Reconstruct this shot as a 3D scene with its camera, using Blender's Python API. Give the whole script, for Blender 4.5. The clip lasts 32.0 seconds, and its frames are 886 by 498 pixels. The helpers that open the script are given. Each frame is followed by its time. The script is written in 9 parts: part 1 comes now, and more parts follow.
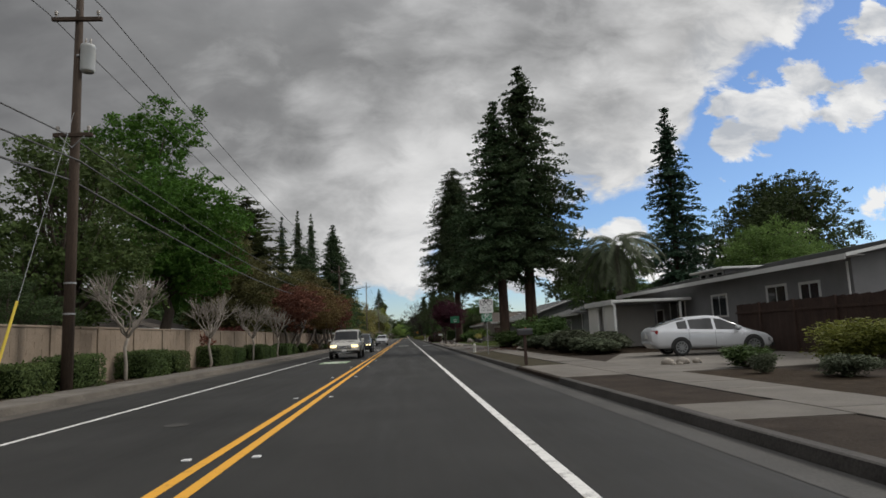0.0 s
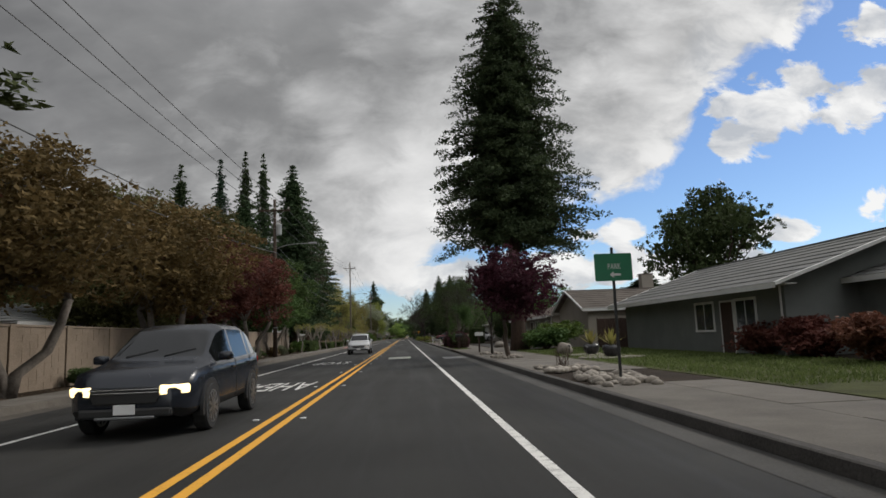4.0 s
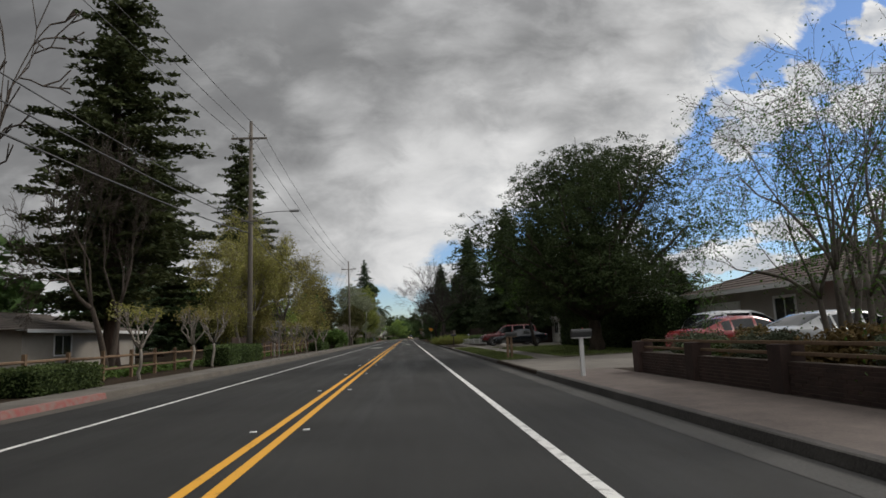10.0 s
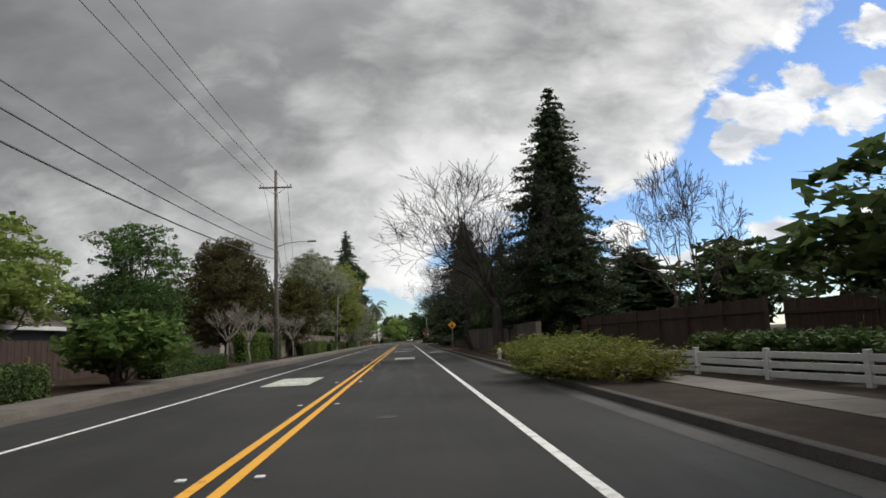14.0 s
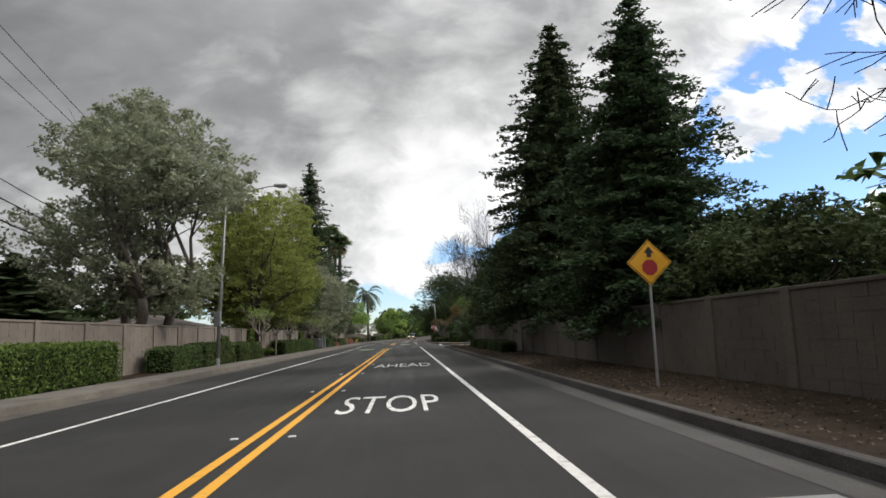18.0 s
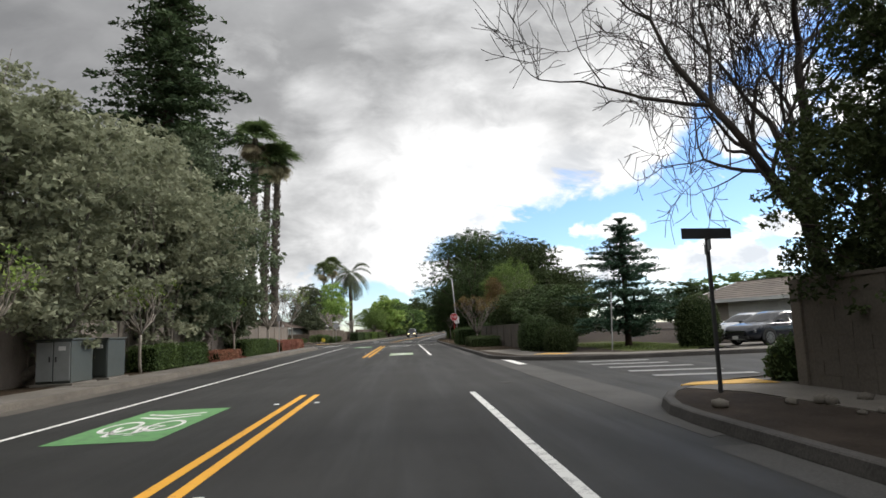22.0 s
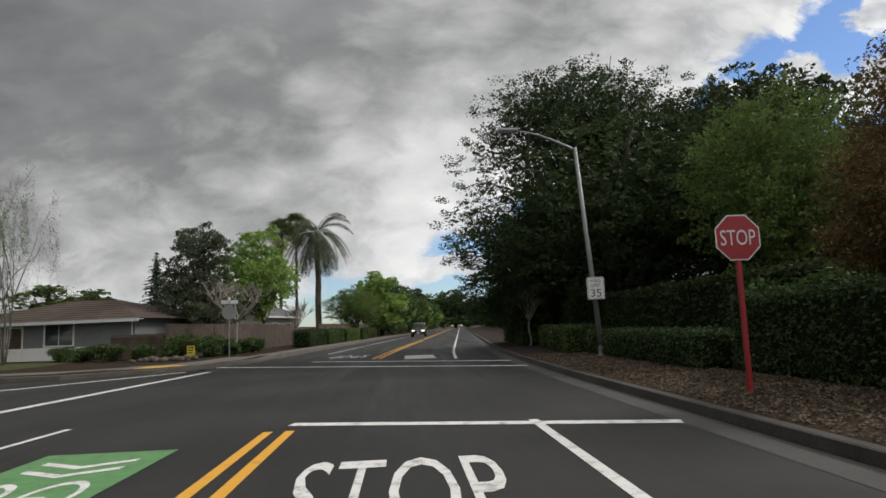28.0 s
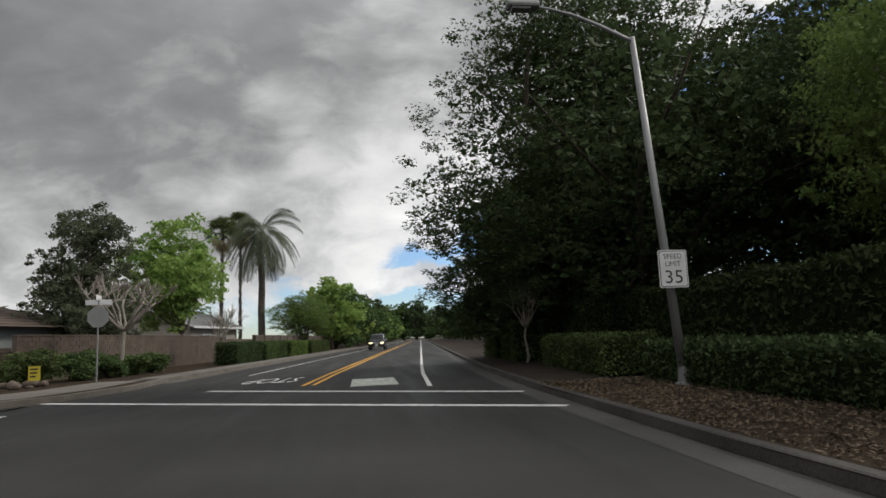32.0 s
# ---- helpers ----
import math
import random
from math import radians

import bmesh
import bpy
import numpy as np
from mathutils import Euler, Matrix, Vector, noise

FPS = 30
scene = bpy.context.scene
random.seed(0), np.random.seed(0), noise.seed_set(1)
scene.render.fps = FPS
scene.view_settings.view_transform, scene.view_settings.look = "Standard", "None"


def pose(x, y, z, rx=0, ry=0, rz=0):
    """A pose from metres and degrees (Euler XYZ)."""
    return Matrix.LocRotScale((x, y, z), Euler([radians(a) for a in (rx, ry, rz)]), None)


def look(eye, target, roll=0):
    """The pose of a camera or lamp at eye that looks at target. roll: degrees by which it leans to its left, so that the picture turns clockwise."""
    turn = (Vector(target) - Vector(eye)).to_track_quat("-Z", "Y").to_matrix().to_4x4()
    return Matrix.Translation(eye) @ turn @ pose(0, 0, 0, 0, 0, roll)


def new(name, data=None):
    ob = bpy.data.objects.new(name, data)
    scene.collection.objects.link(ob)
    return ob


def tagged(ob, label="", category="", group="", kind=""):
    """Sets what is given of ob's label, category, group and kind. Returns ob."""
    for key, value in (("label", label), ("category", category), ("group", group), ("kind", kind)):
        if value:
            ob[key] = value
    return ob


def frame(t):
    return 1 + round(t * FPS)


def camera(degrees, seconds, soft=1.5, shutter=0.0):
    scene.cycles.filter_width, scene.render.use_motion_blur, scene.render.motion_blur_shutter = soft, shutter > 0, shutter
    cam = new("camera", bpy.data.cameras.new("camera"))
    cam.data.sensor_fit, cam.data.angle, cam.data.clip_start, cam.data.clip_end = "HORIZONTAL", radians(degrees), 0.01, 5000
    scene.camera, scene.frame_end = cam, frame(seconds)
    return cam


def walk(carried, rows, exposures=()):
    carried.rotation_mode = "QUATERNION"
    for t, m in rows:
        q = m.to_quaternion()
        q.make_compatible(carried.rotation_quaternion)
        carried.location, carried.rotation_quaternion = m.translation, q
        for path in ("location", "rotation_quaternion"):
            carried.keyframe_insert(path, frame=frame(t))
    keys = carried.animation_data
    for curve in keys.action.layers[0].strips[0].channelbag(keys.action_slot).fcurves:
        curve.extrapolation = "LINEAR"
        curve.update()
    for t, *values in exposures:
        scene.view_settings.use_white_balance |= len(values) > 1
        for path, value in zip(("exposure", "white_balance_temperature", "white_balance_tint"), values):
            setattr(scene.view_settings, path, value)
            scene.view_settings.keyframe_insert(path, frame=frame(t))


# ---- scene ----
cam = camera(69.3, 32.0, soft=1.6)
PATH = [
    (0, (0.203, 0.97, 1.292), (0.328, 2.949, 1.557), -2.4),
    (0.5, (0.193, 5.757, 1.292), (0.309, 7.734, 1.568), -2.4),
    (1, (0.124, 10.761, 1.313), (0.239, 12.739, 1.585), -2.3),
    (1.5, (0.186, 15.968, 1.314), (0.305, 17.947, 1.578), -2.2),
    (2, (0.159, 21.293, 1.315), (0.285, 23.27, 1.594), -2.3),
    (2.5, (0.126, 26.575, 1.318), (0.254, 28.552, 1.59), -2.2),
    (4.5, (0.239, 55.932, 1.303), (0.366, 57.911, 1.569), -2.3),
    (5, (0.179, 62.661, 1.298), (0.293, 64.64, 1.568), -2.3),
    (5.5, (0.173, 69.427, 1.282), (0.287, 71.406, 1.546), -2.3),
    (6, (0.144, 76.15, 1.331), (0.259, 78.128, 1.607), -2.2),
    (6.5, (0.04, 83.361, 1.308), (0.157, 85.34, 1.576), -2.3),
    (7, (0.051, 89.919, 1.305), (0.174, 91.898, 1.563), -2.3),
    (7.5, (0.05, 96.109, 1.299), (0.178, 98.086, 1.57), -2.3),
    (8, (0.073, 102.243, 1.307), (0.202, 104.222, 1.572), -2.3),
    (8.5, (0.199, 108.689, 1.294), (0.314, 110.669, 1.551), -2.3),
    (9, (0.022, 115.729, 1.31), (0.139, 117.708, 1.577), -2.3),
    (9.5, (-0.044, 122.83, 1.296), (0.078, 124.808, 1.564), -2.4),
    (10, (0.003, 130.08, 1.324), (0.125, 132.059, 1.59), -2.3),
    (10.5, (0.146, 137.383, 1.316), (0.264, 139.361, 1.583), -2.2),
    (11, (-0.023, 144.96, 1.333), (0.099, 146.939, 1.593), -2.4),
    (11.5, (0.104, 152.414, 1.335), (0.218, 154.395, 1.591), -2.4),
    (12, (-0.068, 160.438, 1.318), (0.05, 162.417, 1.577), -2.3),
    (12.5, (-0.141, 168.795, 1.3), (-0.021, 170.774, 1.565), -2.3),
    (13, (-0.036, 176.859, 1.307), (0.082, 178.838, 1.568), -2.4),
    (13.5, (-0.029, 184.246, 1.324), (0.094, 186.223, 1.597), -2.4),
    (15.5, (-0.011, 212.877, 1.308), (0.114, 214.855, 1.57), -2.2),
    (16, (0.013, 219.281, 1.312), (0.14, 221.261, 1.566), -2.3),
    (16.5, (0.065, 226.353, 1.283), (0.188, 228.332, 1.545), -2.3),
    (17, (0.029, 233.438, 1.296), (0.153, 235.417, 1.556), -2.3),
    (17.5, (0.059, 240.339, 1.325), (0.183, 242.318, 1.587), -2.1),
    (18, (0.053, 247.684, 1.327), (0.177, 249.663, 1.589), -2.1),
    (18.5, (0.09, 255.095, 1.306), (0.217, 257.074, 1.565), -2.3),
    (19, (0.126, 262.12, 1.304), (0.254, 264.099, 1.562), -2.4),
    (19.5, (0.035, 268.684, 1.303), (0.165, 270.662, 1.572), -2.2),
    (20, (0.115, 274.93, 1.312), (0.249, 276.909, 1.568), -2.2),
    (20.5, (0.317, 281.42, 1.303), (0.447, 283.399, 1.563), -2.3),
    (21, (0.176, 288.461, 1.312), (0.31, 290.44, 1.563), -2.3),
    (21.5, (0.428, 295.442, 1.307), (0.553, 297.422, 1.56), -2.3),
    (22, (0.218, 302.291, 1.315), (0.346, 304.271, 1.566), -2.3),
    (22.5, (0.354, 309.397, 1.307), (0.476, 311.377, 1.564), -2.3),
    (23, (0.336, 316.081, 1.312), (0.457, 318.06, 1.573), -2.3),
    (23.5, (0.252, 322.593, 1.303), (0.373, 324.574, 1.552), -2.3),
    (24, (0.165, 328.781, 1.297), (0.286, 330.762, 1.543), -2.3),
    (24.5, (0.125, 333.243, 1.285), (0.246, 335.224, 1.528), -2.3),
    (25, (0.082, 338.235, 1.307), (0.205, 340.215, 1.558), -2.3),
    (25.5, (0.067, 342.485, 1.306), (0.186, 344.466, 1.558), -2.3),
    (27.5, (-0.178, 354.754, 1.319), (-0.075, 356.737, 1.557), -2.3),
    (28, (-0.168, 356.866, 1.352), (-0.039, 358.847, 1.59), -2.2),
    (28.5, (-0.241, 358.716, 1.314), (-0.071, 360.695, 1.552), -2.2),
    (29, (-0.146, 360.314, 1.32), (0.053, 362.29, 1.559), -2.2),
    (29.5, (-0.142, 361.536, 1.322), (0.082, 363.508, 1.566), -2.2),
    (30, (-0.048, 362.483, 1.303), (0.187, 364.454, 1.551), -2.2),
    (30.5, (-0.019, 363.178, 1.29), (0.227, 365.147, 1.542), -2.3),
    (31, (0.081, 364.002, 1.283), (0.329, 365.969, 1.542), -2.3),
    (31.5, (0.118, 364.942, 1.278), (0.37, 366.908, 1.543), -2.4),
    (32, (0.224, 366.277, 1.279), (0.476, 368.242, 1.549), -2.4),
]
walk(cam, [(t, look(eye, target, roll)) for t, eye, target, roll in PATH], [(0, -0.1), (5, 0.0), (6, 0.0), (7, 0.25), (8, 0.0), (9, -0.1), (10.5, -0.15), (12, 0.3), (13, 0.2), (16, 0.2), (17, 0.45), (19, 0.5), (20, 0.65), (22, 0.65), (23, 0.0), (25, -0.15), (28, 0.0), (32, 0.1)])

# ---------------------------------------------------------------- world and sun
def nd(nt, kind, **inputs):
    n = nt.nodes.new(kind)
    for k, v in inputs.items():
        key = int(k[1:]) if k[0] == "i" and k[1:].isdigit() else k.replace("_", " ")
        n.inputs[key].default_value = v
    return n


def ramp(nt, stops):
    r = nt.nodes.new("ShaderNodeValToRGB")
    while len(r.color_ramp.elements) < len(stops):
        r.color_ramp.elements.new(0.5)
    for e, (p, c) in zip(r.color_ramp.elements, stops):
        e.position = p
        e.color = (c, c, c, 1) if isinstance(c, (int, float)) else (*c, 1)
    return r


def mathn(nt, op, a, b=0.0, clamp=False):
    m = nt.nodes.new("ShaderNodeMath")
    m.operation, m.use_clamp = op, clamp
    for i, v in enumerate((a, b)):
        if isinstance(v, (int, float)):
            m.inputs[i].default_value = v
        else:
            nt.links.new(v, m.inputs[i])
    return m.outputs[0]


def mixc(nt, fac, a, b):
    m = nt.nodes.new("ShaderNodeMix")
    m.data_type = "RGBA"
    for sock, v in ((m.inputs[0], fac), (m.inputs[6], a), (m.inputs[7], b)):
        if isinstance(v, (int, float)):
            sock.default_value = v
        elif isinstance(v, tuple):
            sock.default_value = (*v, 1)
        else:
            nt.links.new(v, sock)
    return m.outputs[2]


SUN_AZ, SUN_EL = 62.0, 38.0     # degrees to the right of the road's heading, and above the horizon


def build_world():
    w = bpy.data.worlds.new("sky")
    scene.world = w
    w.use_nodes = True
    nt = w.node_tree
    nt.nodes.clear()
    out = nt.nodes.new("ShaderNodeOutputWorld")
    bg = nt.nodes.new("ShaderNodeBackground")
    sky = nt.nodes.new("ShaderNodeTexSky")
    sky.sky_type, sky.sun_disc = "NISHITA", False
    sky.sun_elevation, sky.sun_rotation = radians(SUN_EL), radians(SUN_AZ)
    sky.air_density, sky.dust_density, sky.ozone_density = 1.0, 0.15, 2.0
    blue = nt.nodes.new("ShaderNodeMix")
    blue.data_type, blue.blend_type = "RGBA", "MULTIPLY"
    blue.inputs[0].default_value = 1.0
    blue.inputs[7].default_value = (0.080, 0.092, 0.112, 1)
    nt.links.new(sky.outputs[0], blue.inputs[6])
    tc = nt.nodes.new("ShaderNodeTexCoord")
    sep = nt.nodes.new("ShaderNodeSeparateXYZ")
    nt.links.new(tc.outputs["Generated"], sep.inputs[0])
    x, y, z = sep.outputs
    # flat sky coordinates ahead of the road: bearing u, height v
    yy = mathn(nt, "MAXIMUM", y, 0.15)
    u, v = mathn(nt, "DIVIDE", x, yy), mathn(nt, "DIVIDE", z, yy)
    comb = nt.nodes.new("ShaderNodeCombineXYZ")
    nt.links.new(u, comb.inputs[0])
    nt.links.new(mathn(nt, "MULTIPLY", v, 1.7), comb.inputs[1])
    big = nd(nt, "ShaderNodeTexNoise", Scale=3.1, Detail=7.0, Roughness=0.52, Distortion=0.45)
    puff = nd(nt, "ShaderNodeTexNoise", Scale=8.5, Detail=10.0, Roughness=0.6, Distortion=0.35)
    lump = nd(nt, "ShaderNodeTexVoronoi", Scale=11.0, Randomness=1.0)
    lump.feature = "SMOOTH_F1"
    lump.inputs["Smoothness"].default_value = 0.6
    bent = nt.nodes.new("ShaderNodeVectorMath")
    bent.operation = "MULTIPLY_ADD"
    nt.links.new(puff.outputs["Color"], bent.inputs[0])
    bent.inputs[1].default_value = (0.09, 0.09, 0.0)
    nt.links.new(comb.outputs[0], bent.inputs[2])
    nt.links.new(bent.outputs[0], lump.inputs["Vector"])
    for n in (big, puff):
        nt.links.new(comb.outputs[0], n.inputs["Vector"])
    n1, n2 = mathn(nt, "SUBTRACT", big.outputs[0], 0.5), mathn(nt, "SUBTRACT", puff.outputs[0], 0.5)
    n3 = mathn(nt, "SUBTRACT", 0.42, lump.outputs["Distance"])
    # lower edge of the cloud deck, rising to the right
    line = nt.nodes.new("ShaderNodeFloatCurve")
    pts = [(-1.0, 0.02), (-0.6, 0.045), (-0.27, 0.066), (-0.04, 0.09), (0.08, 0.15), (0.14, 0.19), (0.225, 0.205), (0.32, 0.217), (0.385, 0.24), (0.435, 0.281), (0.48, 0.325), (0.515, 0.40),
           (0.60, 0.455), (0.67, 0.50), (0.73, 0.55), (0.86, 0.645), (1.6, 1.0)]
    cv = line.mapping.curves[0]
    for i, (a, b) in enumerate(pts):
        a, b = (a + 1.0) / 2.6, b
        if i < 2:
            cv.points[i].location = (a, b)
        else:
            cv.points.new(a, b)
    for p in cv.points:
        p.handle_type = "VECTOR"
    line.mapping.update()
    nt.links.new(mathn(nt, "DIVIDE", mathn(nt, "ADD", u, 1.0), 2.6, True), line.inputs["Value"])
    below = mathn(nt, "SUBTRACT", line.outputs[0], v)
    edge = mathn(nt, "ADD", below, mathn(nt, "ADD", mathn(nt, "MULTIPLY", n2, -0.16), mathn(nt, "MULTIPLY", n3, -0.05)))
    gap = ramp(nt, [(0.0, 0.0), (0.028, 1.0)])
    nt.links.new(edge, gap.inputs[0])
    # tone of the deck: heavy overhead and to the left, bright where it thins towards its edge
    near = mathn(nt, "ADD", mathn(nt, "DIVIDE", below, 0.62), 1.0, True)
    nrm = nt.nodes.new("ShaderNodeVectorMath")
    nrm.operation = "NORMALIZE"
    nt.links.new(tc.outputs["Generated"], nrm.inputs[0])
    dot = nt.nodes.new("ShaderNodeVectorMath")
    dot.operation = "DOT_PRODUCT"
    az, el = radians(7.0), radians(10.0)
    dot.inputs[1].default_value = (math.sin(az) * math.cos(el), math.cos(az) * math.cos(el), math.sin(el))
    nt.links.new(nrm.outputs[0], dot.inputs[0])
    glow = mathn(nt, "POWER", mathn(nt, "MAXIMUM", dot.outputs["Value"], 0.0), 60.0)
    tone = mathn(nt, "ADD", mathn(nt, "MULTIPLY", mathn(nt, "POWER", near, 1.3), 0.46), 0.13)
    tone = mathn(nt, "ADD", tone, mathn(nt, "MULTIPLY", glow, 0.30))
    tone = mathn(nt, "SUBTRACT", tone, mathn(nt, "MULTIPLY", mathn(nt, "SUBTRACT", -0.12, u, True), 0.26))
    tone = mathn(nt, "ADD", tone, mathn(nt, "MULTIPLY", mathn(nt, "MAXIMUM", mathn(nt, "MULTIPLY", x, 1.0), 0.0), 0.20))
    tone = mathn(nt, "ADD", tone, mathn(nt, "MULTIPLY", n1, 0.72))
    tone = mathn(nt, "ADD", tone, mathn(nt, "MULTIPLY", mathn(nt, "ADD", mathn(nt, "MULTIPLY", n2, 0.72), mathn(nt, "MULTIPLY", n3, 0.30)), mathn(nt, "ADD", near, 0.15)))
    tone = mathn(nt, "ADD", tone, mathn(nt, "MULTIPLY", mathn(nt, "MAXIMUM", mathn(nt, "MULTIPLY", y, -1.0), 0.0), 0.75))
    deck = ramp(nt, [(0.0, (0.168, 0.170, 0.175)), (0.24, (0.25, 0.252, 0.256)), (0.45, (0.455, 0.457, 0.46)), (0.65, (0.69, 0.69, 0.69)), (0.84, (0.83, 0.828, 0.825)), (1.0, (0.98, 0.975, 0.965))])
    nt.links.new(tone, deck.inputs[0])
    white = ramp(nt, [(0.34, (0.52, 0.545, 0.58)), (0.47, (0.74, 0.745, 0.75)), (0.60, (0.94, 0.935, 0.92))])
    nt.links.new(mathn(nt, "ADD", puff.outputs[0], mathn(nt, "MULTIPLY", n3, 0.3)), white.inputs[0])
    rim = ramp(nt, [(0.0, 0.0), (0.16, 1.0)])
    nt.links.new(mathn(nt, "ADD", edge, 0.12), rim.inputs[0])
    cloud = mixc(nt, mathn(nt, "MULTIPLY", rim.outputs[0], mathn(nt, "MULTIPLY", mathn(nt, "ADD", u, 0.25, True), 1.1, True)), deck.outputs[0], white.outputs[0])
    # fair-weather clouds in the open part: u, v, half width, half height
    field = None
    for cu_, cv_, su, sv in ((0.619, 0.345, 0.085, 0.065), (0.548, 0.30, 0.035, 0.06), (0.69, 0.40, 0.05, 0.04), (0.56, 0.365, 0.05, 0.04), (0.775, 0.357, 0.065, 0.045), (0.84, 0.40, 0.06, 0.045), (0.82, 0.50, 0.05, 0.04),
                             (0.345, 0.152, 0.065, 0.022), (0.60, 0.147, 0.07, 0.024), (0.13, 0.172, 0.10, 0.032), (0.30, 0.095, 0.22, 0.035), (0.52, 0.10, 0.14, 0.03),
                             (0.79, 0.192, 0.03, 0.028), (0.05, 0.09, 0.12, 0.03), (1.1, 0.42, 0.2, 0.13), (1.5, 0.3, 0.25, 0.16), (2.4, 0.6, 0.6, 0.4), (4.5, 0.9, 1.5, 0.7)):
        du = mathn(nt, "DIVIDE", mathn(nt, "SUBTRACT", u, cu_), su)
        dv = mathn(nt, "DIVIDE", mathn(nt, "SUBTRACT", v, cv_), sv)
        one = mathn(nt, "SUBTRACT", 1.0, mathn(nt, "SQRT", mathn(nt, "ADD", mathn(nt, "MULTIPLY", du, du), mathn(nt, "MULTIPLY", dv, dv))))
        field = one if field is None else mathn(nt, "MAXIMUM", field, one)
    tuft = nd(nt, "ShaderNodeTexNoise", Scale=13.0, Detail=10.0, Roughness=0.6, Distortion=0.3)
    nt.links.new(comb.outputs[0], tuft.inputs["Vector"])
    body = ramp(nt, [(0.0, 0.0), (0.30, 0.97)])
    nt.links.new(mathn(nt, "ADD", mathn(nt, "MAXIMUM", field, -1.5), mathn(nt, "MULTIPLY", mathn(nt, "SUBTRACT", tuft.outputs[0], 0.5), 3.2)), body.inputs[0])
    open_sky = mixc(nt, body.outputs[0], blue.outputs[2], white.outputs[0])
    col = mixc(nt, gap.outputs[0], cloud, open_sky)
    # an overcast sky is about three times as bright overhead as low down
    lift = ramp(nt, [(0.42, 0.0), (0.95, 1.0)])
    nt.links.new(z, lift.inputs[0])
    up = nt.nodes.new("ShaderNodeVectorMath")
    up.operation = "SCALE"
    nt.links.new(col, up.inputs[0])
    nt.links.new(mathn(nt, "ADD", mathn(nt, "MULTIPLY", lift.outputs[0], 2.6), 1.0), up.inputs["Scale"])
    col = up.outputs[0]
    nt.links.new(col, bg.inputs[0])
    bg.inputs[1].default_value = 1.0
    nt.links.new(bg.outputs[0], out.inputs[0])


build_world()
sun = new("sun", bpy.data.lights.new("sun", "SUN"))
sun.data.energy, sun.data.angle, sun.data.color = 2.0, radians(14), (1.0, 0.95, 0.88)
_a, _e = radians(SUN_AZ), radians(SUN_EL)
sun.matrix_world = look((0, 0, 60), (-math.sin(_a) * math.cos(_e) * 10, -math.cos(_a) * math.cos(_e) * 10, 60 - math.sin(_e) * 10))

# ---------------------------------------------------------------- materials
def base_mat(name, rough=0.8, metal=0.0, spec=0.4):
    m = bpy.data.materials.new(name)
    m.use_nodes = True
    nt = m.node_tree
    b = nt.nodes["Principled BSDF"]
    b.inputs["Roughness"].default_value = rough
    b.inputs["Metallic"].default_value = metal
    b.inputs["Specular IOR Level"].default_value = spec
    return m, nt, b


def coords(nt, world=True, scale=(1, 1, 1)):
    if world:
        src = nt.nodes.new("ShaderNodeNewGeometry").outputs["Position"]
    else:
        src = nt.nodes.new("ShaderNodeTexCoord").outputs["Object"]
    mp = nt.nodes.new("ShaderNodeMapping")
    mp.inputs["Scale"].default_value = scale
    nt.links.new(src, mp.inputs[0])
    return mp.outputs[0]


def noise_tex(nt, vec, scale, detail=5.0, rough=0.6):
    n = nd(nt, "ShaderNodeTexNoise", Scale=scale, Detail=detail, Roughness=rough)
    nt.links.new(vec, n.inputs["Vector"])
    return n.outputs[0]


def surface(name, dark, light, coarse=0.6, fine=25.0, rough=0.85, bump=0.15, spread=(0.35, 0.68), world=True, stretch=(1, 1, 1),
            metal=0.0, spec=0.4, vary=0.0, grain=0.5):
    """Two tones mixed by a coarse and a fine noise, with fine relief."""
    m, nt, b = base_mat(name, rough, metal, spec)
    vec = coords(nt, world, stretch)
    a, f = noise_tex(nt, vec, coarse), noise_tex(nt, vec, fine, 4.0, 0.7)
    mix = mathn(nt, "ADD", mathn(nt, "MULTIPLY", a, 1.0 - grain), mathn(nt, "MULTIPLY", f, grain))
    r = ramp(nt, [(spread[0], dark), (spread[1], light)])
    nt.links.new(mix, r.inputs[0])
    colour = r.outputs[0]
    if vary:
        info = nt.nodes.new("ShaderNodeObjectInfo")
        hs = nt.nodes.new("ShaderNodeHueSaturation")
        nt.links.new(mathn(nt, "ADD", mathn(nt, "MULTIPLY", info.outputs["Random"], vary), 1.0 - vary / 2), hs.inputs["Value"])
        nt.links.new(colour, hs.inputs["Color"])
        colour = hs.outputs[0]
    nt.links.new(colour, b.inputs["Base Color"])
    if bump:
        bp = nd(nt, "ShaderNodeBump", Strength=bump, Distance=0.02)
        nt.links.new(f, bp.inputs["Height"])
        nt.links.new(bp.outputs[0], b.inputs["Normal"])
    return m


def plain(name, colour, rough=0.5, metal=0.0, spec=0.5, wear=0.12):
    """A manufactured surface, with slight uneven tone and gloss."""
    m, nt, b = base_mat(name, rough, metal, spec)
    n = noise_tex(nt, coords(nt, False), 3.0)
    k = tuple(c * (1 - wear) for c in colour)
    r = ramp(nt, [(0.35, k), (0.65, colour)])
    nt.links.new(n, r.inputs[0])
    nt.links.new(r.outputs[0], b.inputs["Base Color"])
    rr = ramp(nt, [(0.3, max(rough - 0.08, 0.02)), (0.7, min(rough + 0.08, 1.0))])
    nt.links.new(n, rr.inputs[0])
    nt.links.new(rr.outputs[0], b.inputs["Roughness"])
    return m


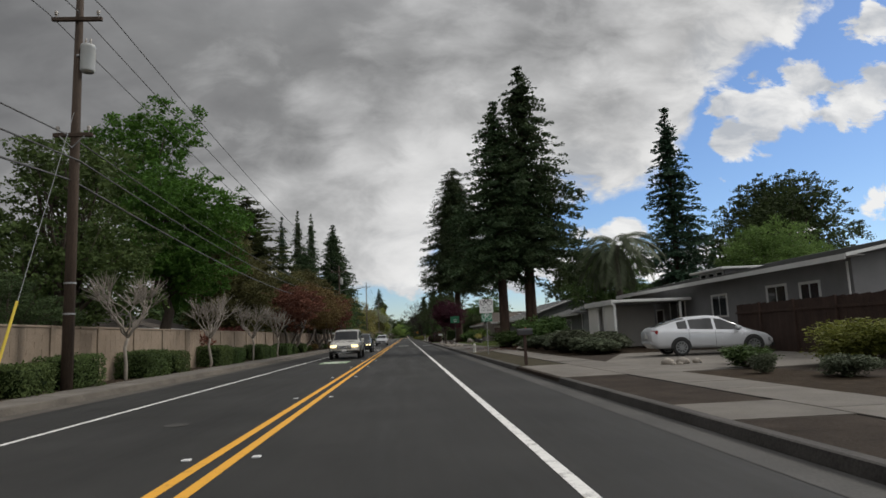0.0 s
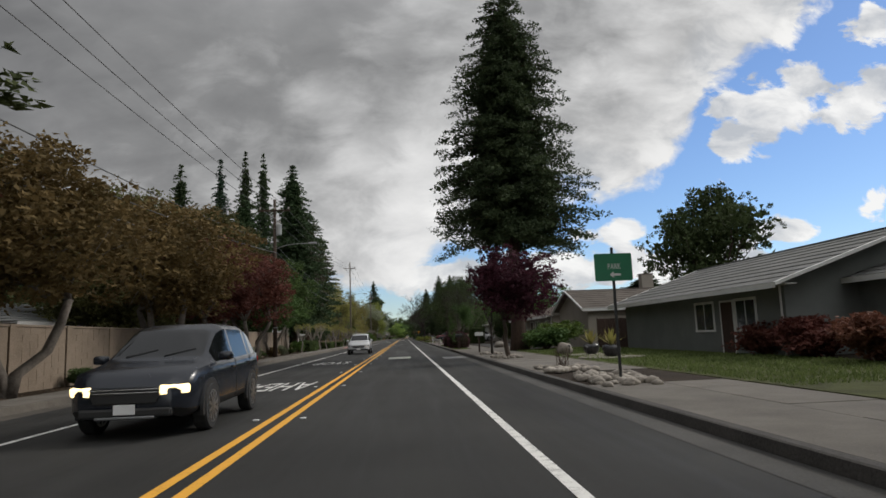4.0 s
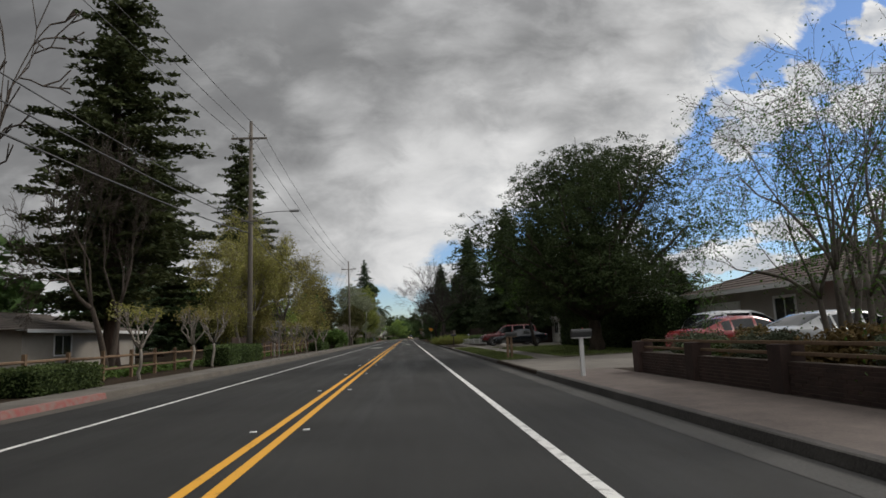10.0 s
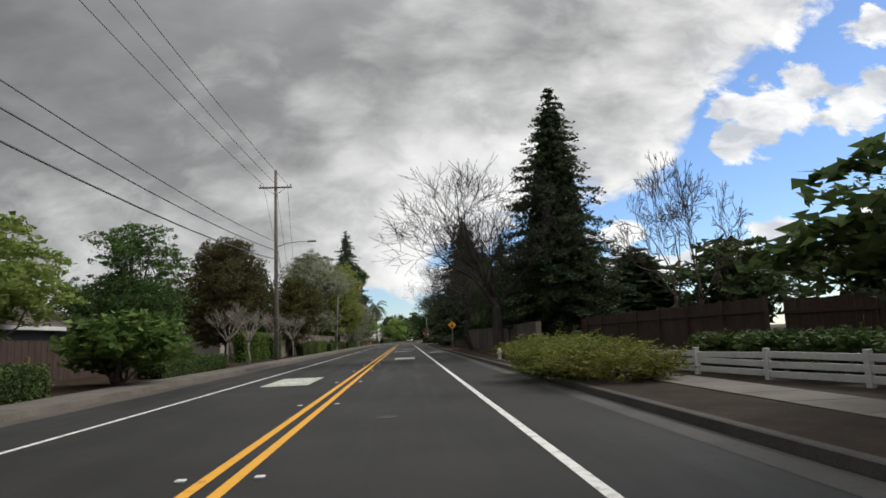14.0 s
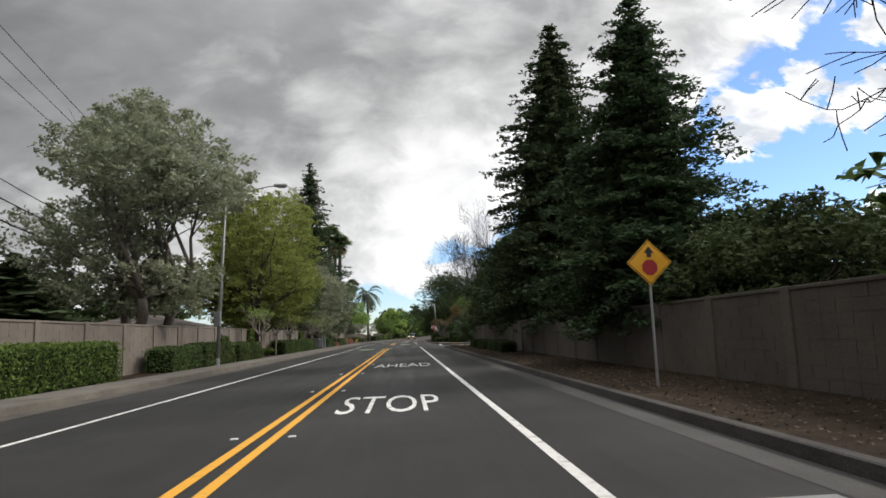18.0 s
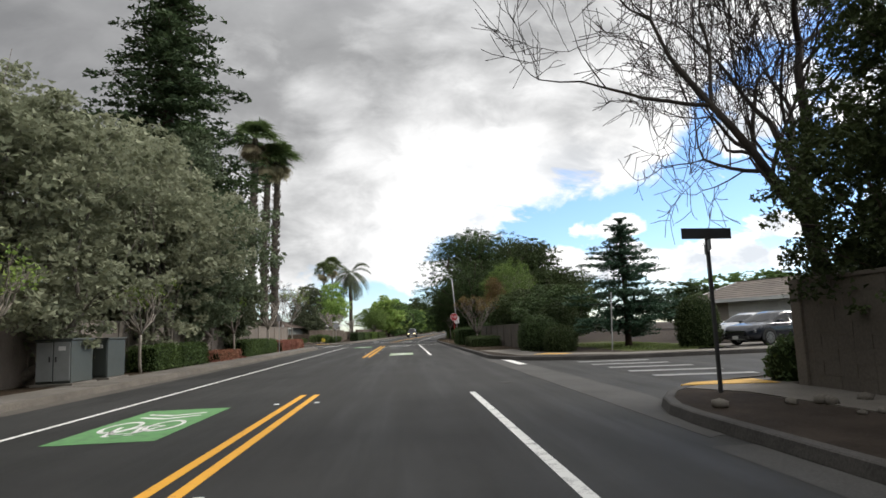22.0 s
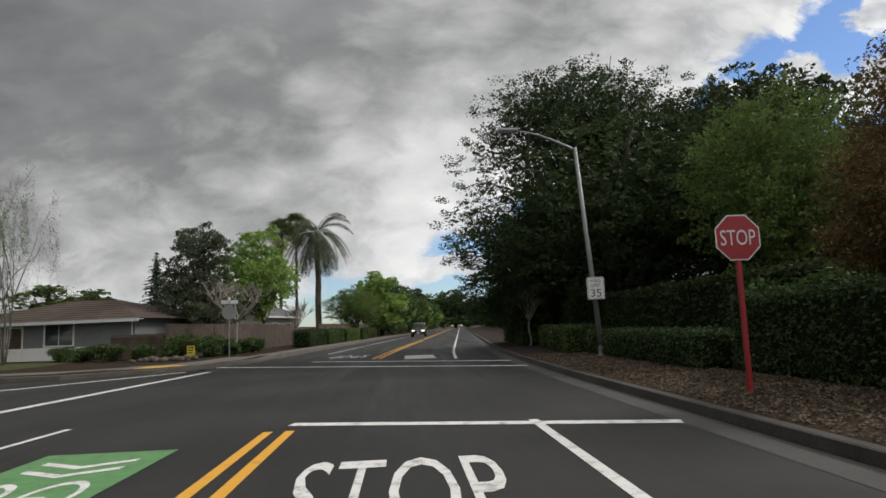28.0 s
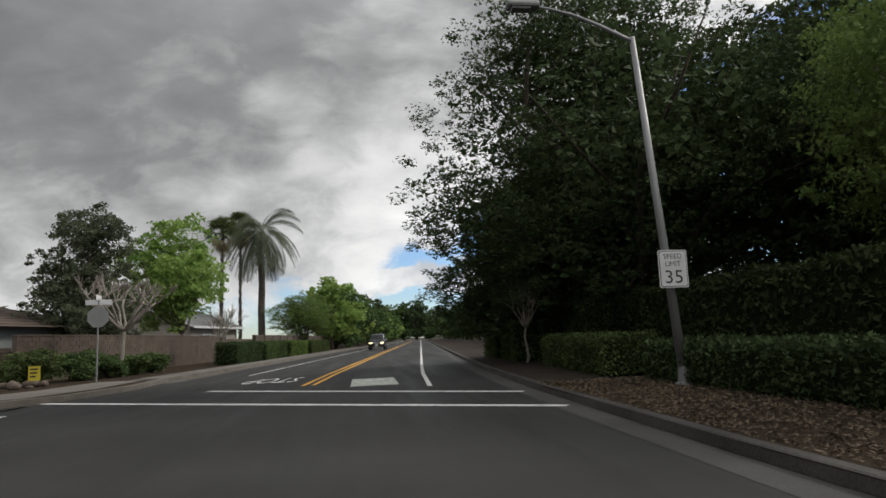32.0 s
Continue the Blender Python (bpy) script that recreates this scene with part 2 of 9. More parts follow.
def leaf_mat(name, dark, light, translucent=0.25, rough=0.7):
    m, nt, b = base_mat(name, rough, 0.0, 0.12)
    geo = nt.nodes.new("ShaderNodeNewGeometry")
    info = nt.nodes.new("ShaderNodeObjectInfo")
    big = noise_tex(nt, coords(nt, True), 0.55, 2.0)
    mix = mathn(nt, "ADD", mathn(nt, "MULTIPLY", geo.outputs["Random Per Island"], 0.42), mathn(nt, "MULTIPLY", mathn(nt, "SUBTRACT", big, 0.22), 1.1))
    r = ramp(nt, [(0.05, dark), (0.95, light)])
    nt.links.new(mix, r.inputs[0])
    hs = nt.nodes.new("ShaderNodeHueSaturation")
    nt.links.new(mathn(nt, "ADD", mathn(nt, "MULTIPLY", info.outputs["Random"], 0.3), 0.85), hs.inputs["Value"])
    nt.links.new(mathn(nt, "ADD", mathn(nt, "MULTIPLY", info.outputs["Random"], 0.03), 0.485), hs.inputs["Hue"])
    nt.links.new(r.outputs[0], hs.inputs["Color"])
    nt.links.new(hs.outputs[0], b.inputs["Base Color"])
    tr = nt.nodes.new("ShaderNodeBsdfTranslucent")
    nt.links.new(hs.outputs[0], tr.inputs[0])
    mx = nt.nodes.new("ShaderNodeMixShader")
    mx.inputs[0].default_value = translucent
    nt.links.new(b.outputs[0], mx.inputs[1])
    nt.links.new(tr.outputs[0], mx.inputs[2])
    nt.links.new(mx.outputs[0], nt.nodes["Material Output"].inputs[0])
    return m


def asphalt_mat():
    m, nt, b = base_mat("asphalt", 0.82, 0.0, 0.2)
    vec = coords(nt, True)
    long = coords(nt, True, (1.0, 0.06, 1.0))
    big, fine, tracks = noise_tex(nt, vec, 0.35, 6.0), noise_tex(nt, vec, 38.0, 4.0, 0.85), noise_tex(nt, long, 0.9, 4.0)
    mix = mathn(nt, "ADD", mathn(nt, "MULTIPLY", big, 0.35), mathn(nt, "ADD", mathn(nt, "MULTIPLY", fine, 0.35), mathn(nt, "MULTIPLY", tracks, 0.3)))
    r = ramp(nt, [(0.36, (0.013, 0.0128, 0.0122)), (0.64, (0.045, 0.0445, 0.0425))])
    nt.links.new(mix, r.inputs[0])
    nt.links.new(r.outputs[0], b.inputs["Base Color"])
    rr = ramp(nt, [(0.35, 0.62), (0.65, 0.88)])
    nt.links.new(tracks, rr.inputs[0])
    nt.links.new(rr.outputs[0], b.inputs["Roughness"])
    bp = nd(nt, "ShaderNodeBump", Strength=0.25, Distance=0.01)
    nt.links.new(fine, bp.inputs["Height"])
    nt.links.new(bp.outputs[0], b.inputs["Normal"])
    return m


def paint_mat(name, colour, worn, low=0.38, high=0.5):
    """Road paint, worn through to the asphalt in specks and cracks."""
    m, nt, b = base_mat(name, 0.7)
    vec = coords(nt, True)
    n = mathn(nt, "ADD", mathn(nt, "MULTIPLY", noise_tex(nt, vec, 5.0, 6.0), 0.6), mathn(nt, "MULTIPLY", noise_tex(nt, vec, 55.0, 4.0, 0.75), 0.4))
    r = ramp(nt, [(low, worn), (high, colour)])
    nt.links.new(n, r.inputs[0])
    nt.links.new(r.outputs[0], b.inputs["Base Color"])
    return m


M = {}
M["asphalt"] = asphalt_mat()
M["white_paint"] = paint_mat("white_paint", (0.72, 0.71, 0.68), (0.30, 0.29, 0.28))
M["yellow_paint"] = paint_mat("yellow_paint", (0.72, 0.36, 0.035), (0.36, 0.18, 0.04), 0.33, 0.45)
M["green_paint"] = paint_mat("green_paint", (0.115, 0.275, 0.10), (0.08, 0.16, 0.075), 0.36, 0.52)
M["mint_paint"] = paint_mat("mint_paint", (0.33, 0.44, 0.27), (0.20, 0.27, 0.17), 0.36, 0.54)
M["patch_grey"] = surface("patch_grey", (0.16, 0.16, 0.16), (0.33, 0.33, 0.325), 1.2, 30, 0.9, 0.1)
M["pale_patch"] = paint_mat("pale_patch", (0.50, 0.53, 0.44), (0.27, 0.29, 0.24), 0.38, 0.55)
M["tactile_yellow"] = paint_mat("tactile_yellow", (0.62, 0.36, 0.06), (0.40, 0.24, 0.06))
M["red_paint"] = paint_mat("red_paint", (0.26, 0.07, 0.06), (0.22, 0.15, 0.13), 0.42, 0.6)
M["concrete"] = surface("concrete", (0.078, 0.069, 0.058), (0.185, 0.168, 0.145), 0.8, 40, 0.9, 0.12, vary=0.22)
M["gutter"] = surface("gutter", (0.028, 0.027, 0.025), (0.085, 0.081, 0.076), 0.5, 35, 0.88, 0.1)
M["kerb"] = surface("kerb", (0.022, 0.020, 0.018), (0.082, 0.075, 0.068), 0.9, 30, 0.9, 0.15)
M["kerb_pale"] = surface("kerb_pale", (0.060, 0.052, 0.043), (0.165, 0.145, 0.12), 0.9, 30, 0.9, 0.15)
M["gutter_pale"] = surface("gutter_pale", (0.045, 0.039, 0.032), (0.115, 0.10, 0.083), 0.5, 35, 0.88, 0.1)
# block colour lowered so that the right-hand walls carry their shade in the tone
M["blockwall_shaded"] = surface("blockwall_shaded", (0.078, 0.066, 0.055), (0.155, 0.133, 0.112), 0.7, 20, 0.9, 0.25, vary=0.25)
M["soil"] = surface("soil", (0.018, 0.014, 0.011), (0.060, 0.047, 0.037), 1.2, 22, 0.95, 0.6, spec=0.08)
M["mulch"] = surface("mulch", (0.018, 0.013, 0.009), (0.062, 0.046, 0.031), 2.5, 30, 0.95, 0.8, spec=0.06)
M["drygrass"] = surface("drygrass", (0.028, 0.024, 0.016), (0.075, 0.066, 0.042), 0.7, 26, 0.95, 0.5, spec=0.08)
M["grass"] = surface("grass", (0.034, 0.036, 0.017), (0.092, 0.104, 0.036), 1.6, 35, 0.9, 0.6, spec=0.1)
M["ground"] = surface("ground", (0.024, 0.021, 0.013), (0.066, 0.056, 0.036), 0.12, 3, 0.95, 0.4)
M["blockwall"] = surface("blockwall", (0.155, 0.118, 0.085), (0.285, 0.225, 0.168), 0.9, 22, 0.9, 0.25, vary=0.22)
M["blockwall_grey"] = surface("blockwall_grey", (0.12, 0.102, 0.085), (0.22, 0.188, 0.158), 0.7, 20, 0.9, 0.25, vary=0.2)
# tan block, its colour taken down to include the shade of the trees
M["splitblock"] = surface("splitblock", (0.053, 0.038, 0.027), (0.129, 0.098, 0.072), 1.2, 20, 0.9, 0.4, vary=0.25)
M["mortar"] = surface("mortar", (0.075, 0.058, 0.045), (0.155, 0.122, 0.097), 0.7, 25, 0.95, 0.2)
M["brick"] = surface("brick", (0.030, 0.019, 0.016), (0.080, 0.048, 0.040), 2.0, 30, 0.9, 0.25, vary=0.4)
M["brick_paving"] = surface("brick_paving", (0.070, 0.055, 0.048), (0.150, 0.118, 0.102), 2.0, 30, 0.9, 0.25)
M["pole_wood"] = surface("pole_wood", (0.024, 0.016, 0.011), (0.088, 0.060, 0.042), 1.2, 18, 0.9, 0.4, stretch=(3, 3, 0.3))
M["pole_grey"] = surface("pole_grey", (0.10, 0.085, 0.07), (0.24, 0.21, 0.18), 1.2, 18, 0.9, 0.4, stretch=(3, 3, 0.3))
M["fence_wood"] = surface("fence_wood", (0.10, 0.062, 0.036), (0.23, 0.15, 0.09), 1.5, 16, 0.9, 0.35, vary=0.3)
M["dark_wood"] = surface("dark_wood", (0.030, 0.017, 0.013), (0.065, 0.038, 0.028), 1.5, 14, 0.8, 0.3, vary=0.25)
M["white_wood"] = surface("white_wood", (0.45, 0.45, 0.44), (0.68, 0.68, 0.66), 1.5, 14, 0.7, 0.1)
M["bark"] = surface("bark", (0.035, 0.026, 0.02), (0.11, 0.085, 0.066), 1.5, 9, 0.95, 0.8, stretch=(3, 3, 0.7))
M["bark_red"] = surface("bark_red", (0.026, 0.017, 0.012), (0.090, 0.056, 0.040), 1.0, 8, 0.95, 0.9, stretch=(4, 4, 0.4))
M["bark_dark"] = surface("bark_dark", (0.014, 0.011, 0.009), (0.055, 0.044, 0.036), 1.5, 9, 0.95, 0.8, stretch=(3, 3, 0.7))
M["bark_pale"] = surface("bark_pale", (0.15, 0.13, 0.105), (0.36, 0.32, 0.275), 2.0, 9, 0.85, 0.3)
M["bark_grey"] = surface("bark_grey", (0.075, 0.062, 0.052), (0.20, 0.175, 0.15), 1.5, 10, 0.95, 0.6)
M["palm_bark"] = surface("palm_bark", (0.030, 0.025, 0.020), (0.13, 0.11, 0.088), 1.5, 7, 0.95, 0.9, stretch=(1, 1, 3))
for _n, _d, _l, _t in (
        ("redwood", (0.022, 0.037, 0.020), (0.078, 0.112, 0.050), 0.2),
        ("conifer", (0.020, 0.042, 0.029), (0.066, 0.117, 0.070), 0.15),
        ("dark_oak", (0.020, 0.032, 0.014), (0.086, 0.120, 0.046), 0.2),
        ("brownleaf", (0.040, 0.040, 0.016), (0.150, 0.140, 0.056), 0.2),
        ("freshleaf", (0.060, 0.108, 0.030), (0.205, 0.300, 0.086), 0.35),
        ("bright", (0.030, 0.072, 0.013), (0.112, 0.205, 0.036), 0.3),
        ("green", (0.034, 0.062, 0.022), (0.125, 0.190, 0.058), 0.25),
        ("spring", (0.130, 0.240, 0.045), (0.320, 0.385, 0.120), 0.35),
        ("olive", (0.130, 0.155, 0.092), (0.385, 0.41, 0.280), 0.35),
        ("juniper", (0.07, 0.085, 0.02), (0.24, 0.25, 0.06), 0.3),
        ("yellowgreen", (0.135, 0.127, 0.036), (0.40, 0.36, 0.125), 0.35),
        ("orange", (0.060, 0.047, 0.020), (0.215, 0.145, 0.060), 0.25),
        ("redleaf", (0.065, 0.026, 0.020), (0.220, 0.092, 0.064), 0.25),
        ("plum", (0.028, 0.010, 0.016), (0.095, 0.032, 0.046), 0.3),
        ("silver", (0.045, 0.062, 0.034), (0.180, 0.210, 0.128), 0.3),
        ("pine", (0.030, 0.043, 0.019), (0.110, 0.135, 0.052), 0.2),
        ("dull", (0.040, 0.050, 0.032), (0.130, 0.150, 0.092), 0.2),
        ("palm", (0.048, 0.074, 0.030), (0.158, 0.202, 0.077), 0.25),
        ("deadpalm", (0.172, 0.126, 0.079), (0.360, 0.328, 0.211), 0.2),
        ("lime", (0.105, 0.135, 0.030), (0.33, 0.36, 0.105), 0.4),
        ("litter", (0.040, 0.030, 0.018), (0.20, 0.155, 0.105), 0.1),
        ("ivy", (0.045, 0.078, 0.021), (0.165, 0.235, 0.058), 0.25),
        ("hedge", (0.034, 0.056, 0.020), (0.118, 0.168, 0.056), 0.2),
        ("redhedge", (0.151, 0.048, 0.039), (0.360, 0.172, 0.122), 0.25),
        ("grassblade", (0.072, 0.105, 0.032), (0.185, 0.232, 0.082), 0.3)):
    M[_n] = leaf_mat(_n + "_leaf", _d, _l, _t)
# near-black green puts the shade behind the hedge leaves into the core's colour
M["hedge_core_shade"] = surface("hedge_core_shade", (0.008, 0.013, 0.005), (0.022, 0.034, 0.012), 3, 20, 0.95, 0.6, spec=0.05)
M["stucco_grey"] = surface("stucco_grey", (0.19, 0.19, 0.195), (0.27, 0.27, 0.275), 0.8, 45, 0.92, 0.15)
M["stucco_beige"] = surface("stucco_beige", (0.25, 0.225, 0.195), (0.35, 0.32, 0.28), 0.8, 45, 0.92, 0.15)
M["stucco_sage"] = surface("stucco_sage", (0.13, 0.14, 0.135), (0.20, 0.215, 0.205), 0.8, 45, 0.92, 0.15)
M["stucco_white"] = surface("stucco_white", (0.66, 0.64, 0.60), (0.80, 0.78, 0.74), 0.8, 45, 0.92, 0.1)
M["trim"] = surface("trim_paint", (0.55, 0.55, 0.54), (0.72, 0.72, 0.70), 1.0, 30, 0.6, 0.05)
M["shingle"] = surface("shingle", (0.07, 0.058, 0.05), (0.16, 0.135, 0.115), 0.8, 16, 0.95, 0.5, vary=0.3)
M["shingle_brown"] = surface("shingle_brown", (0.05, 0.035, 0.028), (0.115, 0.082, 0.064), 0.8, 16, 0.95, 0.5, vary=0.3)
M["shingle_grey"] = surface("shingle_grey", (0.075, 0.078, 0.075), (0.165, 0.165, 0.158), 0.8, 16, 0.95, 0.5, vary=0.3)
M["galv"] = plain("galvanised_steel", (0.30, 0.30, 0.30), 0.55, 0.5)
M["dark_metal"] = plain("dark_metal", (0.035, 0.035, 0.036), 0.45, 0.3)
M["sign_white"] = plain("sign_white", (0.68, 0.68, 0.67), 0.5)
M["sign_green"] = plain("sign_green", (0.02, 0.17, 0.085), 0.45)
M["sign_red"] = plain("sign_red", (0.33, 0.025, 0.03), 0.45)
M["sign_yellow"] = plain("sign_yellow", (0.72, 0.36, 0.02), 0.45)
M["sign_black"] = plain("sign_black", (0.02, 0.02, 0.02), 0.5)
M["lawn_yellow"] = plain("lawn_sign_yellow", (0.62, 0.50, 0.04), 0.5)
M["hydrant"] = plain("hydrant_paint", (0.60, 0.58, 0.53), 0.55, wear=0.25)
M["paint_white"] = plain("car_white", (0.46, 0.47, 0.48), 0.22, 0.0, 0.6, 0.04)
M["paint_tan"] = plain("car_champagne", (0.58, 0.555, 0.50), 0.25, 0.3, 0.6, 0.05)
M["paint_silver"] = plain("car_silver", (0.56, 0.57, 0.59), 0.22, 0.15, 0.6, 0.04)
M["paint_red"] = plain("car_red", (0.23, 0.018, 0.02), 0.25, 0.1, 0.6, 0.06)
M["paint_maroon"] = plain("car_maroon", (0.095, 0.010, 0.012), 0.25, 0.1, 0.6, 0.06)
M["paint_dark"] = plain("car_dark", (0.012, 0.015, 0.022), 0.2, 0.1, 0.6, 0.06)
M["rubber"] = plain("rubber", (0.018, 0.018, 0.018), 0.85)
M["rim"] = plain("alloy_rim", (0.26, 0.265, 0.27), 0.35, 0.8)
M["carglass"] = plain("car_glass", (0.008, 0.009, 0.010), 0.06, 0.0, 0.4)
M["headlight"] = plain("headlight_glass", (0.20, 0.205, 0.21), 0.08)
M["taillight"] = plain("taillight_red", (0.30, 0.02, 0.02), 0.2)
M["chrome"] = plain("chrome", (0.62, 0.62, 0.62), 0.2, 1.0)
M["windowglass"] = plain("window_glass", (0.03, 0.035, 0.04), 0.05, 0.0, 0.8)
M["stone"] = surface("stone", (0.17, 0.15, 0.125), (0.42, 0.38, 0.33), 1.6, 18, 0.9, 0.5, vary=0.4)
M["pot"] = plain("glazed_pot", (0.02, 0.02, 0.022), 0.3)
M["wire"] = plain("wire", (0.035, 0.035, 0.035), 0.6)
M["insulator"] = plain("insulator", (0.30, 0.27, 0.24), 0.4)
M["transformer"] = plain("transformer_grey", (0.42, 0.43, 0.42), 0.5)
M["guy_yellow"] = plain("guy_guard", (0.62, 0.46, 0.04), 0.5)
M["cabinet"] = plain("utility_green", (0.055, 0.065, 0.06), 0.5)
M["cabinet_grey"] = plain("utility_grey", (0.22, 0.23, 0.23), 0.5)

# one lamp lens glows, on cars with their lights on
_m, _nt, _b = base_mat("lit_headlight", 0.2)
_b.inputs["Base Color"].default_value = (0.9, 0.8, 0.55, 1)
_b.inputs["Emission Color"].default_value = (1.0, 0.78, 0.38, 1)
_b.inputs["Emission Strength"].default_value = 2.2
M["lit"] = _m

# ---------------------------------------------------------------- mesh helpers
rng = np.random.default_rng(7)


def link(name, mesh, mat=None, parent=None, label="", smooth=False):
    if mat is not None and not mesh.materials:
        mesh.materials.append(M[mat])
    ob = new(name, mesh)
    if parent is not None:
        ob.parent = parent
    if label:
        ob["label"] = label
    return ob


def raw(name, verts, faces, smooth=False):
    me = bpy.data.meshes.new(name)
    me.from_pydata([tuple(v) for v in verts], [], [tuple(f) for f in faces])
    if smooth:
        me.polygons.foreach_set("use_smooth", np.ones(len(me.polygons), bool))
    me.update()
    return me


def quads(name, v):
    """A mesh of loose faces from an array (n, corners, 3)."""
    n, c = v.shape[:2]
    me = bpy.data.meshes.new(name)
    me.vertices.add(c * n)
    me.vertices.foreach_set("co", np.ascontiguousarray(v, np.float32).ravel())
    me.loops.add(c * n)
    me.loops.foreach_set("vertex_index", np.arange(c * n, dtype=np.int32))
    me.polygons.add(n)
    me.polygons.foreach_set("loop_start", np.arange(0, c * n, c, dtype=np.int32))
    me.update(calc_edges=True)
    return me


class Shape:
    """Gathers solids into one mesh."""

    def __init__(self):
        self.v, self.f = [], []

    def add(self, v, f):
        k = len(self.v)
        self.v += [tuple(p) for p in v]
        self.f += [tuple(i + k for i in g) for g in f]
        return self

    def box(self, x0, x1, y0, y1, z0, z1, taper=0.0, m=None):
        t = taper
        v = [(x0, y0, z0), (x1, y0, z0), (x1, y1, z0), (x0, y1, z0), (x0 + t, y0 + t, z1), (x1 - t, y0 + t, z1), (x1 - t, y1 - t, z1), (x0 + t, y1 - t, z1)]
        if m is not None:
            v = [m @ Vector(p) for p in v]
        return self.add(v, [(0, 3, 2, 1), (4, 5, 6, 7), (0, 1, 5, 4), (1, 2, 6, 5), (2, 3, 7, 6), (3, 0, 4, 7)])

    def soft(self, x0, x1, y0, y1, z0, z1, b=0.02, m=None):
        """A box with bevelled edges."""
        bm = bmesh.new()
        bmesh.ops.create_cube(bm, size=1)
        for p in bm.verts:
            p.co = Vector(((x0 + x1) / 2 + p.co.x * (x1 - x0), (y0 + y1) / 2 + p.co.y * (y1 - y0), (z0 + z1) / 2 + p.co.z * (z1 - z0)))
        bmesh.ops.bevel(bm, geom=bm.edges[:], offset=min(b, (x1 - x0) * 0.45, (y1 - y0) * 0.45, (z1 - z0) * 0.45), segments=2, affect="EDGES", profile=0.5)
        return self.bm(bm, m)

    def bm(self, bm, m=None):
        bm.verts.index_update()
        v = [(m @ p.co) if m is not None else p.co.copy() for p in bm.verts]
        f = [[p.index for p in g.verts] for g in bm.faces]
        bm.free()
        return self.add(v, f)

    def tube(self, pts, radii, n=8, cap=True):
        pts = [Vector(p) for p in pts]
        rings = []
        for i, p in enumerate(pts):
            d = (pts[min(i + 1, len(pts) - 1)] - pts[max(i - 1, 0)])
            d = d.normalized() if d.length > 1e-9 else Vector((0, 0, 1))
            s = d.cross(Vector((0.31, 0.77, 0.55))).normalized()
            u = d.cross(s)
            rings.append([p + (s * math.cos(2 * math.pi * k / n) + u * math.sin(2 * math.pi * k / n)) * radii[i] for k in range(n)])
        v = [q for r in rings for q in r]
        f = [(i * n + k, i * n + (k + 1) % n, (i + 1) * n + (k + 1) % n, (i + 1) * n + k) for i in range(len(pts) - 1) for k in range(n)]
        if cap:
            f += [tuple(range(n))[::-1], tuple(range(len(v) - n, len(v)))]
        return self.add(v, f)

    def lathe(self, profile, n=14, m=None):
        v = [(r * math.cos(2 * math.pi * k / n), r * math.sin(2 * math.pi * k / n), z) for r, z in profile for k in range(n)]
        f = [(i * n + k, i * n + (k + 1) % n, (i + 1) * n + (k + 1) % n, (i + 1) * n + k) for i in range(len(profile) - 1) for k in range(n)]
        f += [tuple(range(n))[::-1], tuple(range(len(v) - n, len(v)))]
        if m is not None:
            v = [m @ Vector(p) for p in v]
        return self.add(v, f)

    def prism(self, outline, depth, m=None):
        """An outline in x, z given a thickness along y."""
        n = len(outline)
        v = [(x, -depth / 2, z) for x, z in outline] + [(x, depth / 2, z) for x, z in outline]
        f = [tuple(range(n)), tuple(range(2 * n - 1, n - 1, -1))] + [(i, i + n, (i + 1) % n + n, (i + 1) % n) for i in range(n)]
        if m is not None:
            v = [m @ Vector(p) for p in v]
        return self.add(v, f)

    def mesh(self, name="mesh", smooth=False):
        me = raw(name, self.v, self.f, smooth)
        return me


def part(name, shape, mat, parent, label="", smooth=False):
    return link(name, shape.mesh(name, smooth), mat, parent, label)


def thing(name, x, y, z, rz=0.0, label="", category="", group="", scale=(1, 1, 1)):
    e = new(name)
    e.empty_display_size = 0.2
    e.matrix_basis = pose(x, y, z, 0, 0, rz) @ Matrix.Diagonal((*scale, 1))
    return tagged(e, label, category, group)


def structure(name, shape, mat, label="", category="", smooth=False):
    return tagged(link(name, shape.mesh(name, smooth), mat), label, category, "", "structure")


# ---------------------------------------------------------------- foliage and wood
def unit(n):
    v = rng.normal(size=(n, 3))
    return v / np.linalg.norm(v, axis=1, keepdims=True)


def leaves(centres, size, flat=0.0, aspect=0.62):
    """Pointed leaves at the centres, turned at random; flat pulls them level."""
    n = len(centres)
    a = unit(n)
    a[:, 2] *= 1 - flat
    a /= np.linalg.norm(a, axis=1, keepdims=True)
    b = np.cross(a, unit(n))
    if flat:
        b[:, 2] *= 1 - flat
    b /= np.linalg.norm(b, axis=1, keepdims=True) + 1e-9
    s = size * rng.uniform(0.6, 1.3, (n, 1))
    a, b = a * s * 0.56, b * s * 0.62 * aspect
    return np.stack([centres - a, centres + a * 0.75 - b, centres + a + b], 1)


def ball(n, squash=0.6, fill=0.42):
    """Places inside a flattened ball, more of them near its skin."""
    q = unit(n) * rng.uniform(0, 1, (n, 1)) ** fill
    q[:, 2] *= squash
    return q


def limb(shape, p, q, r0, r1, n=6, sag=0.0, wob=0.06, cuts=4):
    p, q = Vector(p), Vector(q)
    d = (q - p).length
    pts, rad = [], []
    for i in range(cuts + 1):
        t = i / cuts
        w = Vector(rng.normal(size=3) * wob * d * (0.0 if i in (0, cuts) else 0.5))
        pts.append(p.lerp(q, t) + w + Vector((0, 0, -sag * d * math.sin(math.pi * t))))
        rad.append(r0 + (r1 - r0) * t)
    shape.tube(pts, rad, n)
    return pts


